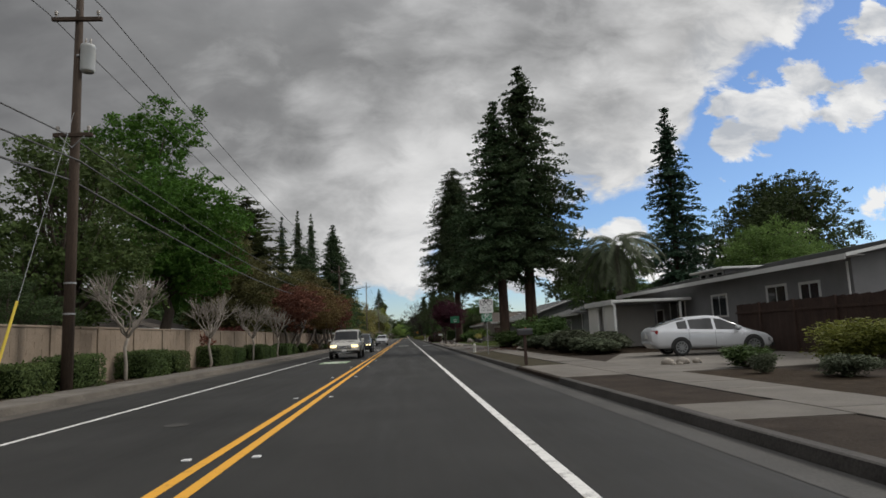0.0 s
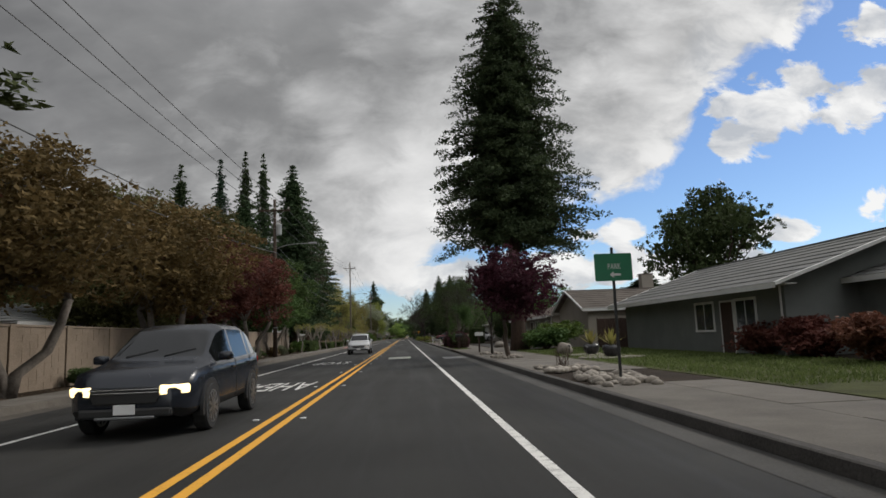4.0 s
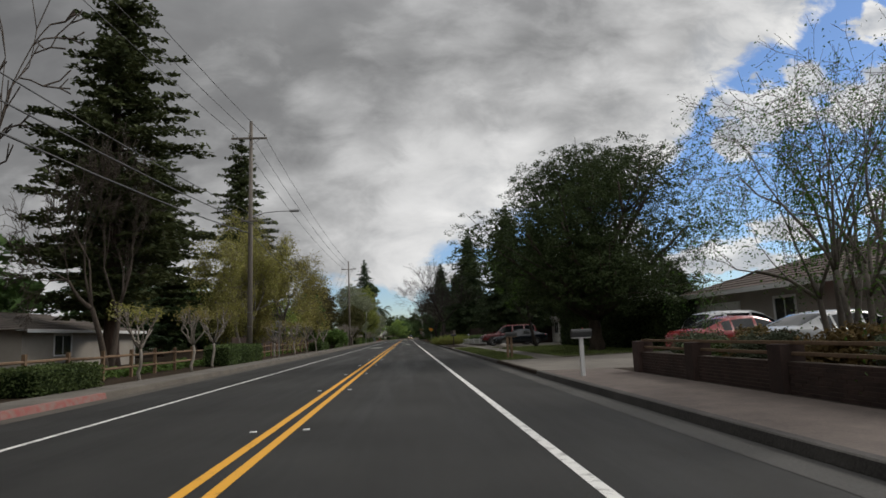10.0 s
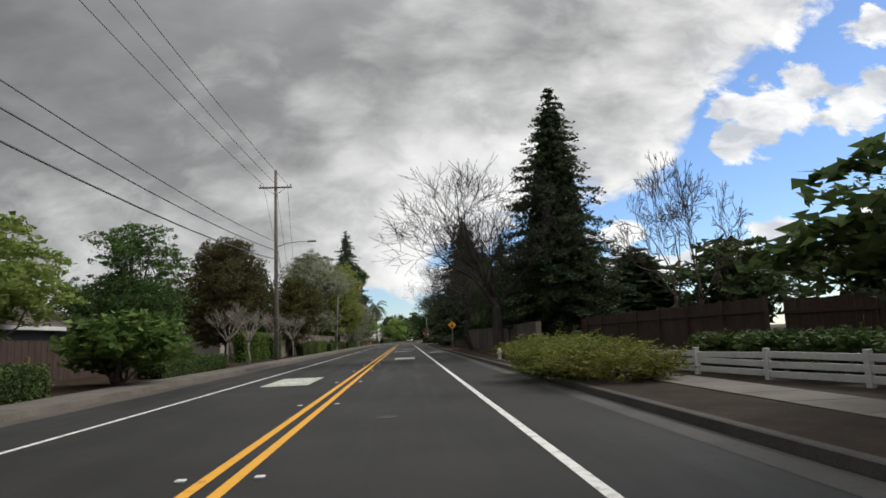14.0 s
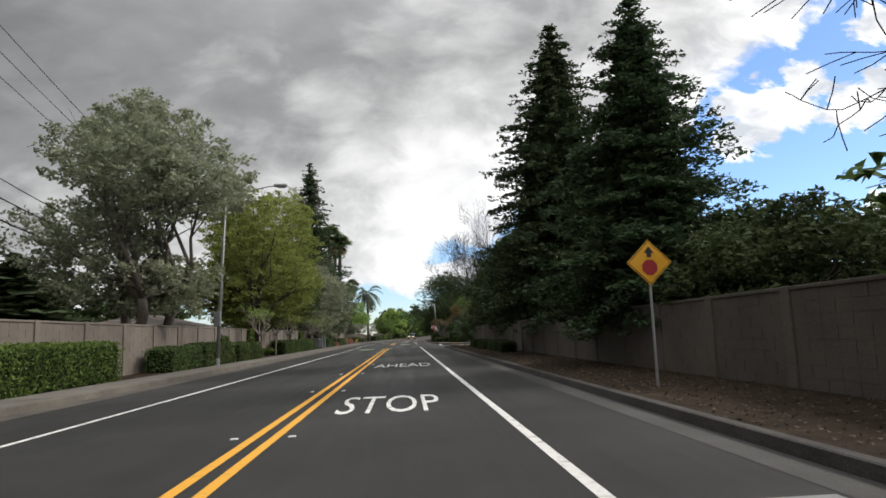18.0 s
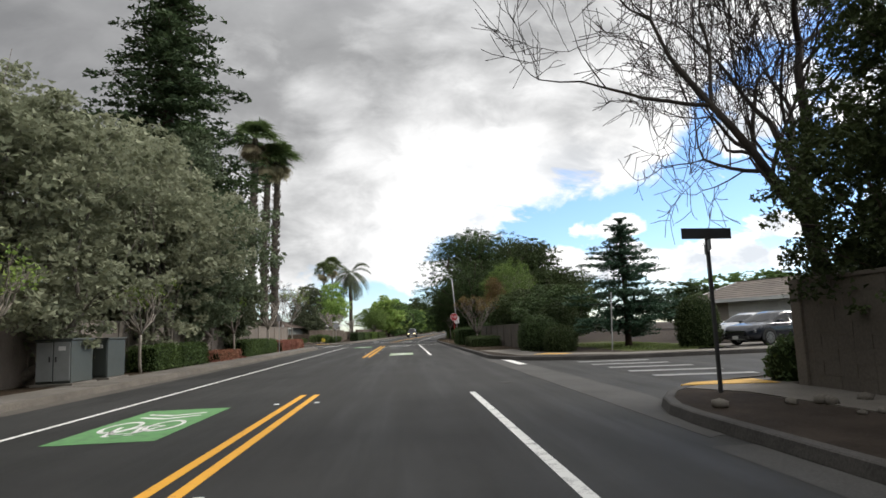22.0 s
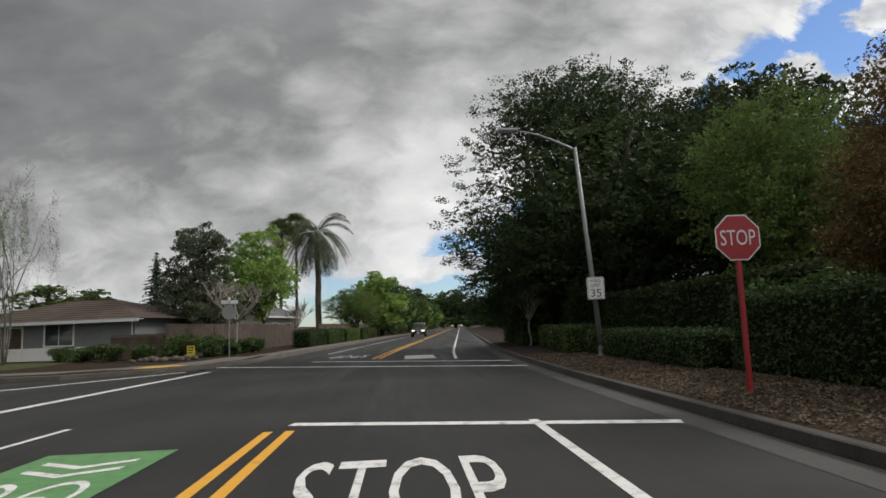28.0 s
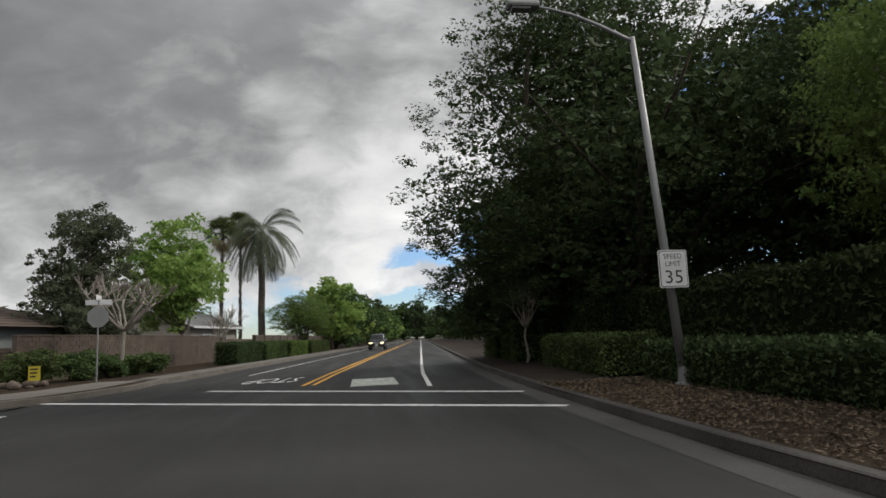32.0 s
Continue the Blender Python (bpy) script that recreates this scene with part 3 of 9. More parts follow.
def crown_points(lobes, clumps, per, sigma, squash=0.85):
    """Leaf centres in tight rounded clumps over the skins of several lobes (x, y, z, radius)."""
    out = []
    tot = sum(l[3] ** 2 for l in lobes)
    for lx, ly, lz, r in lobes:
        k = max(int(clumps * r * r / tot), 3)
        d = unit(k)
        d[:, 2] *= squash
        reach = rng.uniform(0.62, 1.0, (k, 1))
        c = np.array([lx, ly, lz]) + d * r * reach
        size = sigma * 1.75 * rng.uniform(0.55, 1.25, (k, 1)) * (1.35 - 0.45 * reach)
        out.append((c[:, None, :] + ball(k * per).reshape(k, per, 3) * size[:, None, :]).reshape(-1, 3))
    return np.concatenate(out)


def inner(lobes, k=0.34, count=46, reach=0.62, sq=0.85):
    """Larger sprays of leaf deep inside a crown, which close most of it to the light."""
    P, S = [], []
    for lx, ly, lz, r in lobes:
        d = unit(count) * (rng.uniform(0.02, 1, (count, 1)) ** 0.45) * r * reach
        d[:, 2] *= sq
        P.append(d + np.array([lx, ly, lz]))
        S.append(np.full((count, 1), r * k))
    return leaves(np.concatenate(P), np.concatenate(S), 0.0, 0.7)


def fitted(parts, height, radius, rim=97):
    """Scales a grown tree so that its crown has the height and radius asked for."""
    me = parts[1][1]
    co = np.empty(len(me.vertices) * 3, np.float32)
    me.vertices.foreach_get("co", co)
    co = co.reshape(-1, 3)
    r = np.percentile(np.hypot(co[:, 0], co[:, 1]), rim)
    top = np.percentile(co[:, 2], 99.7)
    k = np.array([radius / r, radius / r, height / top])
    for _, m, _m in parts:
        c = np.empty(len(m.vertices) * 3, np.float32)
        m.vertices.foreach_get("co", c)
        c = (c.reshape(-1, 3) * k).astype(np.float32)
        m.vertices.foreach_set("co", c.ravel())
        m.update()
    return parts, height, radius


def broadleaf(height, radius, lobes, clumps, per, leaf, sigma, base=0.3, trunk=0.22, stems=1, seed=1, spread=0.75, mat="green", bark="bark", round_=0.42, core=0.7, spray=0.085, twigs=3):
    global rng
    rng = np.random.default_rng(seed)
    mid = height * (base + 1) / 2
    half = height * (1 - base) / 2
    L = []
    for i in range(lobes):
        d = unit(1)[0]
        r = radius * round_ * rng.uniform(0.75, 1.25)
        k = rng.uniform(0.35, 1.0) * spread
        L.append((d[0] * (radius - r) * k / 0.75, d[1] * (radius - r) * k / 0.75, mid + d[2] * max(half - r * 0.8, 0.1), r))
    L.append((0, 0, height - radius * round_ * 0.85, radius * round_))
    L.append((0, 0, mid, radius * round_ * 1.2))
    w = Shape()
    for s in range(stems):
        a = 2 * math.pi * s / stems + rng.uniform(0, 1)
        lean = 0.0 if stems == 1 else radius * 0.28
        foot = (math.cos(a) * trunk * (0.4 if stems > 1 else 0), math.sin(a) * trunk * (0.4 if stems > 1 else 0), -0.1)
        fork = (math.cos(a) * lean + rng.normal() * 0.1, math.sin(a) * lean + rng.normal() * 0.1, height * (base + 0.08))
        limb(w, foot, fork, trunk, trunk * 0.62, 9)
        for lx, ly, lz, r in L[s::stems]:
            pts = limb(w, fork, (lx, ly, lz), trunk * 0.42, trunk * 0.1, 5)
            for _ in range(twigs):
                limb(w, pts[rng.integers(2, 4)], Vector((lx, ly, lz)) + Vector(unit(1)[0]) * r * 0.85, trunk * 0.14, trunk * 0.03, 3, cuts=2)
    P = crown_points(L, clumps, per, sigma)
    P = P[P[:, 2] > height * base * 0.75]
    Q = leaves(P, leaf)
    if core:
        Q = np.concatenate([Q, inner(L, spray, int(420 * core), 0.72)])
    parts = [("trunk", w.mesh("trunk", True), bark), ("crown", quads("crown", Q), mat)]
    return fitted(parts, height, radius)


def conifer(height, radius, whorls, per, leaf, base=0.1, trunk=0.3, seed=1, droop=0.25, mat="redwood", bark="bark_red", power=0.8, ragged=0.3, belly=0.0, core=0.5, nb=2, spray=0.075):
    global rng
    rng = np.random.default_rng(seed)
    w = Shape()
    w.tube([(0, 0, -0.1), (0, 0, height * 0.04), (0, 0, height * 0.5), (0, 0, height * 0.985)], [trunk * 1.35, trunk, trunk * 0.6, 0.03], 10)
    C, R = [np.array([[0, 0, height * q] for q in (0.95, 0.97, 0.985, 0.995)])], [np.array([0.30, 0.22, 0.16, 0.1])]
    for i in range(whorls):
        t = (i + rng.uniform(0, 1)) / whorls
        z = height * (base + (1 - base) * t)
        prof = (1 - t) ** power if belly == 0 else min(1.0, (t + 0.12) / belly) * (1 - t) ** power
        for k in range(rng.integers(nb, nb + 2)):
            length = max(radius * prof * rng.uniform(1 - ragged, 1 + ragged * 0.25), 0.25)
            a = rng.uniform(0, 2 * math.pi)
            d = np.array([math.cos(a), math.sin(a), 0])
            rise = rng.uniform(-0.05, 0.25)
            m = int(length / 0.55) + 2
            s = np.clip(np.linspace(0.28, 1.0, m) + rng.normal(size=m) * 0.03, 0.1, 1.0)
            pos = d * (s * length)[:, None] + np.array([-d[1], d[0], 0]) * (rng.normal(size=m) * 0.11 * length * (1.1 - s))[:, None]
            pos[:, 2] = z + rise * s * length - droop * length * s * s
            C.append(pos)
            R.append((0.16 + 0.12 * length) * (1.15 - 0.42 * s) * rng.uniform(0.7, 1.2, m))
            if length > 1.2:
                e = d * length * 0.8
                w.tube([(0, 0, z), (e[0] * 0.5, e[1] * 0.5, z + rise * 0.4 * length), (e[0], e[1], z + (rise * 0.8 - droop * 0.64) * length)], [0.05, 0.035, 0.012], 4, False)
    C, R = np.concatenate(C), np.concatenate(R)
    total = int(whorls * (nb + 0.5) * per * 0.85)
    pick = rng.choice(len(C), total, p=R ** 1.4 / (R ** 1.4).sum())
    Q = leaves(C[pick] + ball(total, 0.45, 0.5) * R[pick][:, None], leaf, 0.35, 0.5)
    if core:                                  # sprays close to the stem
        n = int(whorls * 60 * core)
        t = rng.uniform(0, 0.9, n)
        prof = (1 - t) ** power if belly == 0 else np.minimum(1.0, (t + 0.12) / belly) * (1 - t) ** power
        a = rng.uniform(0, 2 * math.pi, n)
        r = radius * prof * 0.5 * rng.uniform(0.1, 1, n)
        Z = np.stack([np.cos(a) * r, np.sin(a) * r, height * (base + 0.02 + (0.97 - base) * t)], 1)
        Q = np.concatenate([Q, leaves(Z, np.maximum(radius * prof * spray, leaf * 1.1)[:, None], 0.2, 0.6)])
    parts = [("trunk", w.mesh("trunk", True), bark), ("crown", quads("crown", Q), mat)]
    return fitted(parts, height, radius, 95)


def bare(height, radius, depth=5, seed=1, trunk=0.2, bark="bark_grey", first=0.3, spread=0.55, stems=1, twig_leaf=None, nleaf=0, leafsize=0.12, weep=0.0, kids=(2, 4), thin=0.013, tilt=(0.03, 0.02), curl=False):
    global rng
    rng = np.random.default_rng(seed)
    w, w2, tips = Shape(), Shape(), []

    def grow(p, d, length, r, level):
        steps = (5 if level < 3 else (3 if level < depth else 2)) if curl else (4 if level < 2 else (2 if level < depth - 1 else 1))
        pts, rad = [p], [r]
        for i in range(steps):
            d = (d + Vector(rng.normal(size=3)) * (0.05 if level == 0 else 0.13) + Vector((0, 0, (0.10 if curl else 0.06) - weep * level * 0.09))).normalized()
            p = p + d * length / steps
            pts.append(p)
            rad.append(r * (1 - 0.38 * (i + 1) / steps))
        (w if level < 2 else w2).tube(pts, [max(q, thin) for q in rad], 7 if level < 2 else (5 if level < 3 else 3), level < 2)
        if level >= depth:
            tips.append(p)
            return
        for k in range(rng.integers(*kids) + (1 if level == 0 else 0)):
            a = rng.uniform(0, 2 * math.pi)
            side = d.cross(Vector((math.cos(a), math.sin(a), 0.3))).normalized()
            nd_ = (d + side * spread * rng.uniform(0.6, 1.35)).normalized()
            if curl and k == 0:
                grow(pts[-1], (d + side * spread * 0.3).normalized(), length * rng.uniform(0.74, 0.88), rad[-1] * 0.9, level + 1)
                continue
            q = pts[-1] if rng.uniform() < (0.3 if curl else 0.55) else pts[-2 if level == 0 else rng.integers(1, len(pts))]
            if level >= depth - 2:
                tips.append(q)
            grow(q, nd_, length * rng.uniform(0.62, 0.86), rad[-1] * rng.uniform(0.6, 0.82), level + 1)

    for s in range(stems):
        a = 2 * math.pi * s / stems
        lean = Vector((math.cos(a) * 0.32, math.sin(a) * 0.32, 1)) if stems > 1 else Vector((tilt[0], tilt[1], 1))
        grow(Vector((math.cos(a) * 0.1 * (stems > 1), math.sin(a) * 0.1 * (stems > 1), -0.1)), lean.normalized(), height * first, trunk, 0)
    v = np.array([tuple(p) for p in w.v + w2.v])
    top, wide = v[:, 2].max(), np.percentile(np.hypot(v[:, 0], v[:, 1]), 98)
    s = np.array([radius / wide, radius / wide, height / top])
    w.v, w2.v = [tuple(p) for p in (v * s)[:len(w.v)]], [tuple(p) for p in (v * s)[len(w.v):]]
    parts = [("trunk", w.mesh("trunk", True), bark), ("crown_wood", w2.mesh("crown_wood", True), bark)]
    if twig_leaf:
        t = np.array([tuple(p) for p in tips]) * s
        P = t[rng.integers(0, len(t), nleaf)] + rng.normal(size=(nleaf, 3)) * radius * 0.035 - np.array([0, 0, 1]) * (rng.uniform(0, 1, (nleaf, 1)) ** 2) * weep * 2.2
        parts.append(("crown", quads("crown", leaves(P, leafsize)), twig_leaf))
    return parts, height, radius


def pollard(height, radius, seed=1, stems=3, leafmat=None, single=False, whips=7, thick=1.0, reach=0.13, fork=0.42, bark="bark_pale"):
    """A crape myrtle cut back hard: smooth pale stems ending in knuckles with short whips."""
    global rng
    rng = np.random.default_rng(seed)
    w, leafpts = Shape(), []

    def whip(p, d, n, ln):
        for _ in range(n):
            e = (d + Vector(rng.normal(size=3)) * 0.38 + Vector((0, 0, 0.3))).normalized()
            q = p + e * ln * rng.uniform(0.6, 1.2)
            w.tube([p, p.lerp(q, 0.5) + Vector(rng.normal(size=3)) * 0.02, q], [0.016 * thick, 0.011 * thick, 0.005 * thick], 4, False)
            leafpts.append(q)

    starts = []
    if single:
        limb(w, (0, 0, -0.05), (0.04, 0, height * fork), 0.06 * thick, 0.05 * thick, 8)
        starts = [(Vector((0.04, 0, height * fork)), 0.036)] * (stems + 1)
    up = (1 - fork) / 0.58
    for s in range(len(starts) or stems):
        a = 2 * math.pi * s / (len(starts) or stems) + rng.uniform(-0.4, 0.4)
        if single:
            p = starts[s][0]
        else:
            p = Vector((math.cos(a) * 0.1, math.sin(a) * 0.1, 0.0))
            k = p + Vector((math.cos(a) * radius * 0.3, math.sin(a) * radius * 0.3, height * 0.42))
            limb(w, p - Vector((0, 0, 0.05)), k, 0.065, 0.045, 7)
            p = k
        for b in range(2 if single else 3):
            a2 = a + rng.uniform(-0.9, 0.9)
            q = p + Vector((math.cos(a2) * radius * rng.uniform(0.35, 0.62), math.sin(a2) * radius * rng.uniform(0.35, 0.62), height * (up if single else 1.0) * rng.uniform(0.2, 0.34)))
            limb(w, p, q, 0.036 * thick, 0.024 * thick, 6)
            for c in range(2):
                q2 = q + Vector((rng.normal() * radius * 0.16, rng.normal() * radius * 0.16, height * (up if single else 1.0) * rng.uniform(0.05, 0.16)))
                limb(w, q, q2, 0.022 * thick, 0.016 * thick, 5)
                whip(q2, (q2 - q).normalized(), whips, height * reach)
    parts = [("trunk", w.mesh("trunk", True), bark)]
    if leafmat:
        t = np.array([tuple(p) for p in leafpts])
        P = np.repeat(t, 5, 0) + rng.normal(size=(len(t) * 5, 3)) * 0.09
        parts.append(("crown", quads("crown", leaves(P, 0.10)), leafmat))
    return parts, height, radius


def fan_palm(height, seed=1, crown=1.6, lean=0.42, stem=0.24):
    global rng
    rng = np.random.default_rng(seed)
    w = Shape()
    n = 22
    w.tube([(0.05 * math.sin(i * 0.4) + lean * i / n, 0, height * i / n - 0.1) for i in range(n + 1)], [stem - 0.07 * (i / n) + (0.035 if i % 2 else 0) + rng.uniform(0, 0.03) for i in range(n + 1)], 9)
    for i in range(420):                      # old leaf stubs
        z, a = height * rng.uniform(0.1, 0.97), rng.uniform(0, 6.28)
        r, ox = stem - 0.02 - 0.07 * z / height, lean * z / height
        w.tube([(ox + math.cos(a) * r, math.sin(a) * r, z), (ox + math.cos(a) * (r + 0.10), math.sin(a) * (r + 0.10), z + 0.07), (ox + math.cos(a) * (r + 0.17), math.sin(a) * (r + 0.17), z + rng.uniform(0.14, 0.3))], [0.06, 0.045, 0.012], 4)
    live, dead = [], []
    for i in range(84):
        a = 2.4 * i + rng.uniform(-0.3, 0.3)
        el = rng.uniform(-0.45, 1.35) if i < 62 else rng.uniform(-1.5, -0.7)
        tgt = live if i < 62 else dead
        d = np.array([math.cos(a) * math.cos(el), math.sin(a) * math.cos(el), math.sin(el)])
        o = np.array([lean, 0, height - (0.0 if tgt is live else rng.uniform(0.1, 0.8))])
        c = o + d * crown * rng.uniform(0.32, 0.5)
        q = np.cross(d, unit(1)[0]) * 0.03
        tgt.append([o - q, o + q, c + q, c - q])
        side = np.cross(d, unit(1)[0] * 0.6 + np.array([0, 0, 1.0]))
        side /= np.linalg.norm(side)
        for k in range(13):
            th = (k - 6) / 6 * 1.05
            e = d * math.cos(th) + side * math.sin(th)
            ln = crown * (0.70 if tgt is live else 0.55) * rng.uniform(0.75, 1.1) * math.cos(th * 0.55)
            wv = np.cross(e, np.cross(d, side)) * 0.055
            tip = c + e * ln - np.array([0, 0, 0.35 * ln])
            tgt.append([c - wv * 0.3, c + e * ln * 0.5 - wv, tip, c + e * ln * 0.5 + wv])
    return [("trunk", w.mesh("trunk", True), "palm_bark"), ("crown", quads("crown", np.array(live)), "palm"), ("frond_skirt", quads("frond_skirt", np.array(dead)), "deadpalm")], height, crown


def feather_palm(height, seed=1, length=3.2, fronds=20, droop=1.0, mat="palm", stem=0.26):
    global rng
    rng = np.random.default_rng(seed)
    w = Shape()
    n = 14
    w.tube([(0.006 * i * math.sin(i), 0, height * i / n - 0.1) for i in range(n + 1)], [stem - 0.07 * i / n + (0.02 if i % 2 else 0) for i in range(n + 1)], 9)
    Q = []
    for i in range(fronds):
        a = 2.4 * i + rng.uniform(-0.2, 0.2)
        el = rng.uniform(-0.5, 1.25)
        p, d = np.array([0, 0, height]), np.array([math.cos(a) * math.cos(el), math.sin(a) * math.cos(el), math.sin(el)])
        m = 16
        for k in range(m):
            d = d + np.array([0, 0, -0.11 * droop * rng.uniform(0.8, 1.2)])
            d /= np.linalg.norm(d)
            q = p + d * length / m
            side = np.cross(d, [0, 0, 1.0])
            side /= np.linalg.norm(side) + 1e-9
            Q.append([p - side * 0.02, q - side * 0.015, q + side * 0.015, p + side * 0.02])
            if k > 1:
                ll = 0.19 * length * math.sin(math.pi * (k + 1) / (m + 2)) + 0.12
                for sg in (-1, 1):
                    for h in (0.0, 0.33, 0.67):
                        o = p + (q - p) * h
                        e = side * sg * 0.8 + d * 0.45 - np.array([0, 0, 0.5])
                        e /= np.linalg.norm(e)
                        tip = o + e * ll
                        Q.append([o, o + e * ll * 0.5 + d * 0.045, tip, o + e * ll * 0.5 - d * 0.045])
        
            p = q
    return [("trunk", w.mesh("trunk", True), "palm_bark"), ("crown", quads("crown", np.array(Q)), mat)], height, length * 0.8


def plant(proto, x, y, height, radius, rz, name, label, category="tree", group="", z=0.12):
    parts, h0, r0 = proto
    e = thing(name, x, y, z, rz, label, category, group, (radius / r0, radius / r0, height / h0))
    for n, me, mat in parts:
        link(n, me, mat, e)
    return e


def hedge_box(lx, ly, h, mat="hedge", seed=1, leaf=0.085, dens=300, round_=0.12, dome=False):
    """A clipped hedge: a solid core coloured near-black for the shade inside, and a skin of leaves. Long along y."""
    global rng
    rng = np.random.default_rng(seed)
    c = Shape()
    if dome:
        prof = [(0.78, 0.0), (0.93, 0.25), (0.93, 0.5), (0.78, 0.78), (0.45, 0.95), (0.05, 1.0)]
        c.lathe([(r * 0.93, z * h * 0.95) for r, z in prof], 14, Matrix.Diagonal((lx / 2, ly / 2, 1, 1)))
        n = int(dens * (lx * ly * 0.8 + (lx + ly) * h * 1.2))
        t, a = rng.uniform(0, 1, n), rng.uniform(0, 2 * math.pi, n)
        r = np.interp(t, [p[1] for p in prof], [p[0] for p in prof]) * rng.uniform(0.9, 1.05, n)
        P = np.stack([np.cos(a) * r * lx / 2, np.sin(a) * r * ly / 2, t * h], 1)
    else:
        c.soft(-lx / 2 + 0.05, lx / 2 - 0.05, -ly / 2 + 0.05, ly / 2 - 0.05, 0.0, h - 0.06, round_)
        area = np.array([lx * ly, lx * h, lx * h, ly * h, ly * h])
        n = (area * dens).astype(int) + 4
        u = lambda k, s: rng.uniform(-s / 2, s / 2, k)
        top = np.stack([u(n[0], lx), u(n[0], ly), np.full(n[0], h)], 1)
        f1 = np.stack([u(n[1], lx), np.full(n[1], -ly / 2), rng.uniform(0.03, h, n[1])], 1)
        f2 = np.stack([u(n[2], lx), np.full(n[2], ly / 2), rng.uniform(0.03, h, n[2])], 1)
        f3 = np.stack([np.full(n[3], -lx / 2), u(n[3], ly), rng.uniform(0.03, h, n[3])], 1)
        f4 = np.stack([np.full(n[4], lx / 2), u(n[4], ly), rng.uniform(0.03, h, n[4])], 1)
        P = np.concatenate([top, f1, f2, f3, f4])
        k = np.sin(P[:, 1] * 2.1 + seed) * 0.03 + np.sin(P[:, 1] * 5.3) * 0.02
        P[:, 2] *= 1 + k
        P[:, 0] *= 1 + k
        e = np.clip((P[:, 2] - (h - 0.15)) / 0.15, 0, 1)
        P[:, 0] *= 1 - e * 0.12 / max(lx, 0.3)
    P = P + rng.normal(size=P.shape) * 0.035
    P[:, 2] = np.maximum(P[:, 2], 0.01)
    return [("core", c.mesh("core"), "hedge_core_shade"), ("foliage", quads("foliage", leaves(P, leaf)), mat)]


def hedge(x, y, lx, ly, h, mat="hedge", name="hedge", label="clipped green hedge beside the pavement", seed=1, z=0.12, rz=0.0, category="hedge", **k):
    e = thing(name, x, y, z, rz, label, category)
    for n, me, mt in hedge_box(lx, ly, h, mat, seed, **k):
        link(n, me, mt, e)
    return e


def shrub_proto(seed, mat="hedge", leaf=0.06, n=4200, loose=0.16):
    """A loose bush about a metre across and a metre high."""
    global rng
    rng = np.random.default_rng(seed)
    lob = [(rng.uniform(-0.24, 0.24), rng.uniform(-0.24, 0.24), rng.uniform(0.24, 0.68), rng.uniform(0.2, 0.32)) for _ in range(10)]
    P = crown_points(lob, n // 16, 16, loose * 0.5)
    P[:, 2] = np.clip(P[:, 2], 0.02, 1.05)
    w = Shape()
    for lx, ly, lz, r in lob:
        limb(w, (0, 0, -0.05), (lx, ly, lz), 0.018, 0.006, 4)
    return [("stem", w.mesh("stem"), "bark"), ("foliage", quads("foliage", np.concatenate([leaves(P, leaf), inner(lob, 0.26, 60, 0.75)])), mat)], 1.0, 0.5


def juniper_proto(seed):
    """A spreading juniper, a mound of feathery sprays that reach up and outwards."""
    global rng
    rng = np.random.default_rng(seed)
    P, lob, w = [], [], Shape()
    for i in range(300):
        a, r = rng.uniform(0, 6.283), 0.40 * math.sqrt(rng.uniform())
        o = np.array([r * math.cos(a), r * math.sin(a), rng.uniform(0.08, 0.62) * (1.05 - 1.2 * r)])
        d = np.array([math.cos(a) * (0.35 + 2.2 * r), math.sin(a) * (0.35 + 2.2 * r), rng.uniform(0.15, 1.1)])
        d /= np.linalg.norm(d)
        t = np.linspace(0, 1, 34)[:, None]
        P.append(o + d * t * rng.uniform(0.18, 0.38) + rng.normal(size=(34, 3)) * 0.035 * (1.1 - t))
        if i % 20 == 0:
            lob.append((o[0], o[1], o[2] * 0.8, 0.2))
            limb(w, (0, 0, -0.05), tuple(o), 0.018, 0.006, 4)
    P = np.concatenate(P)
    P[:, 2] = np.clip(P[:, 2], 0.02, 1.05)
    return [("stem", w.mesh("stem"), "bark"), ("foliage", quads("foliage", np.concatenate([leaves(P, 0.032), inner(lob, 0.26, 40, 0.7)])), "juniper")], 0.85, 0.5


# ---------------------------------------------------------------- road, kerbs, pavements
def bend(y):
    """How far the road has swung to the right at y."""
    t = y - 370.0
    return 0.0 if t <= 0 else (0.0875 * t * t / 48 if t < 24 else 0.0875 * (t - 12))


def ribbon(s, x0, x1, y0, y1, z, thick=0.0, step=6.0):
    ys = [y0]
    while ys[-1] < y1 - 1e-6:
        ys.append(min(ys[-1] + (step if ys[-1] > 360 else 30.0), y1))
    v, f = [], []
    for y in ys:
        v += [(x0 + bend(y), y, z), (x1 + bend(y), y, z)]
    f = [(2 * i, 2 * i + 1, 2 * i + 3, 2 * i + 2) for i in range(len(ys) - 1)]
    if thick:
        n = len(v)
        v += [(a, b, c - thick) for a, b, c in v]
        f += [(2 * i, 2 * i + 2, n + 2 * i + 2, n + 2 * i) for i in range(len(ys) - 1)]
        f += [(2 * i + 3, 2 * i + 1, n + 2 * i + 1, n + 2 * i + 3) for i in range(len(ys) - 1)]
        f += [(0, n, n + 1, 1), (n - 2, n - 1, 2 * n - 1, 2 * n - 2)]
    return s.add(v, f)


def slab(outline, z, thick=0.3):
    s = Shape()
    n = len(outline)
    s.add([(x, y, z) for x, y in outline] + [(x, y, z - thick) for x, y in outline],
          [tuple(range(n))] + [(i + n, (i + 1) % n + n, (i + 1) % n, i) for i in range(n)])
    return s


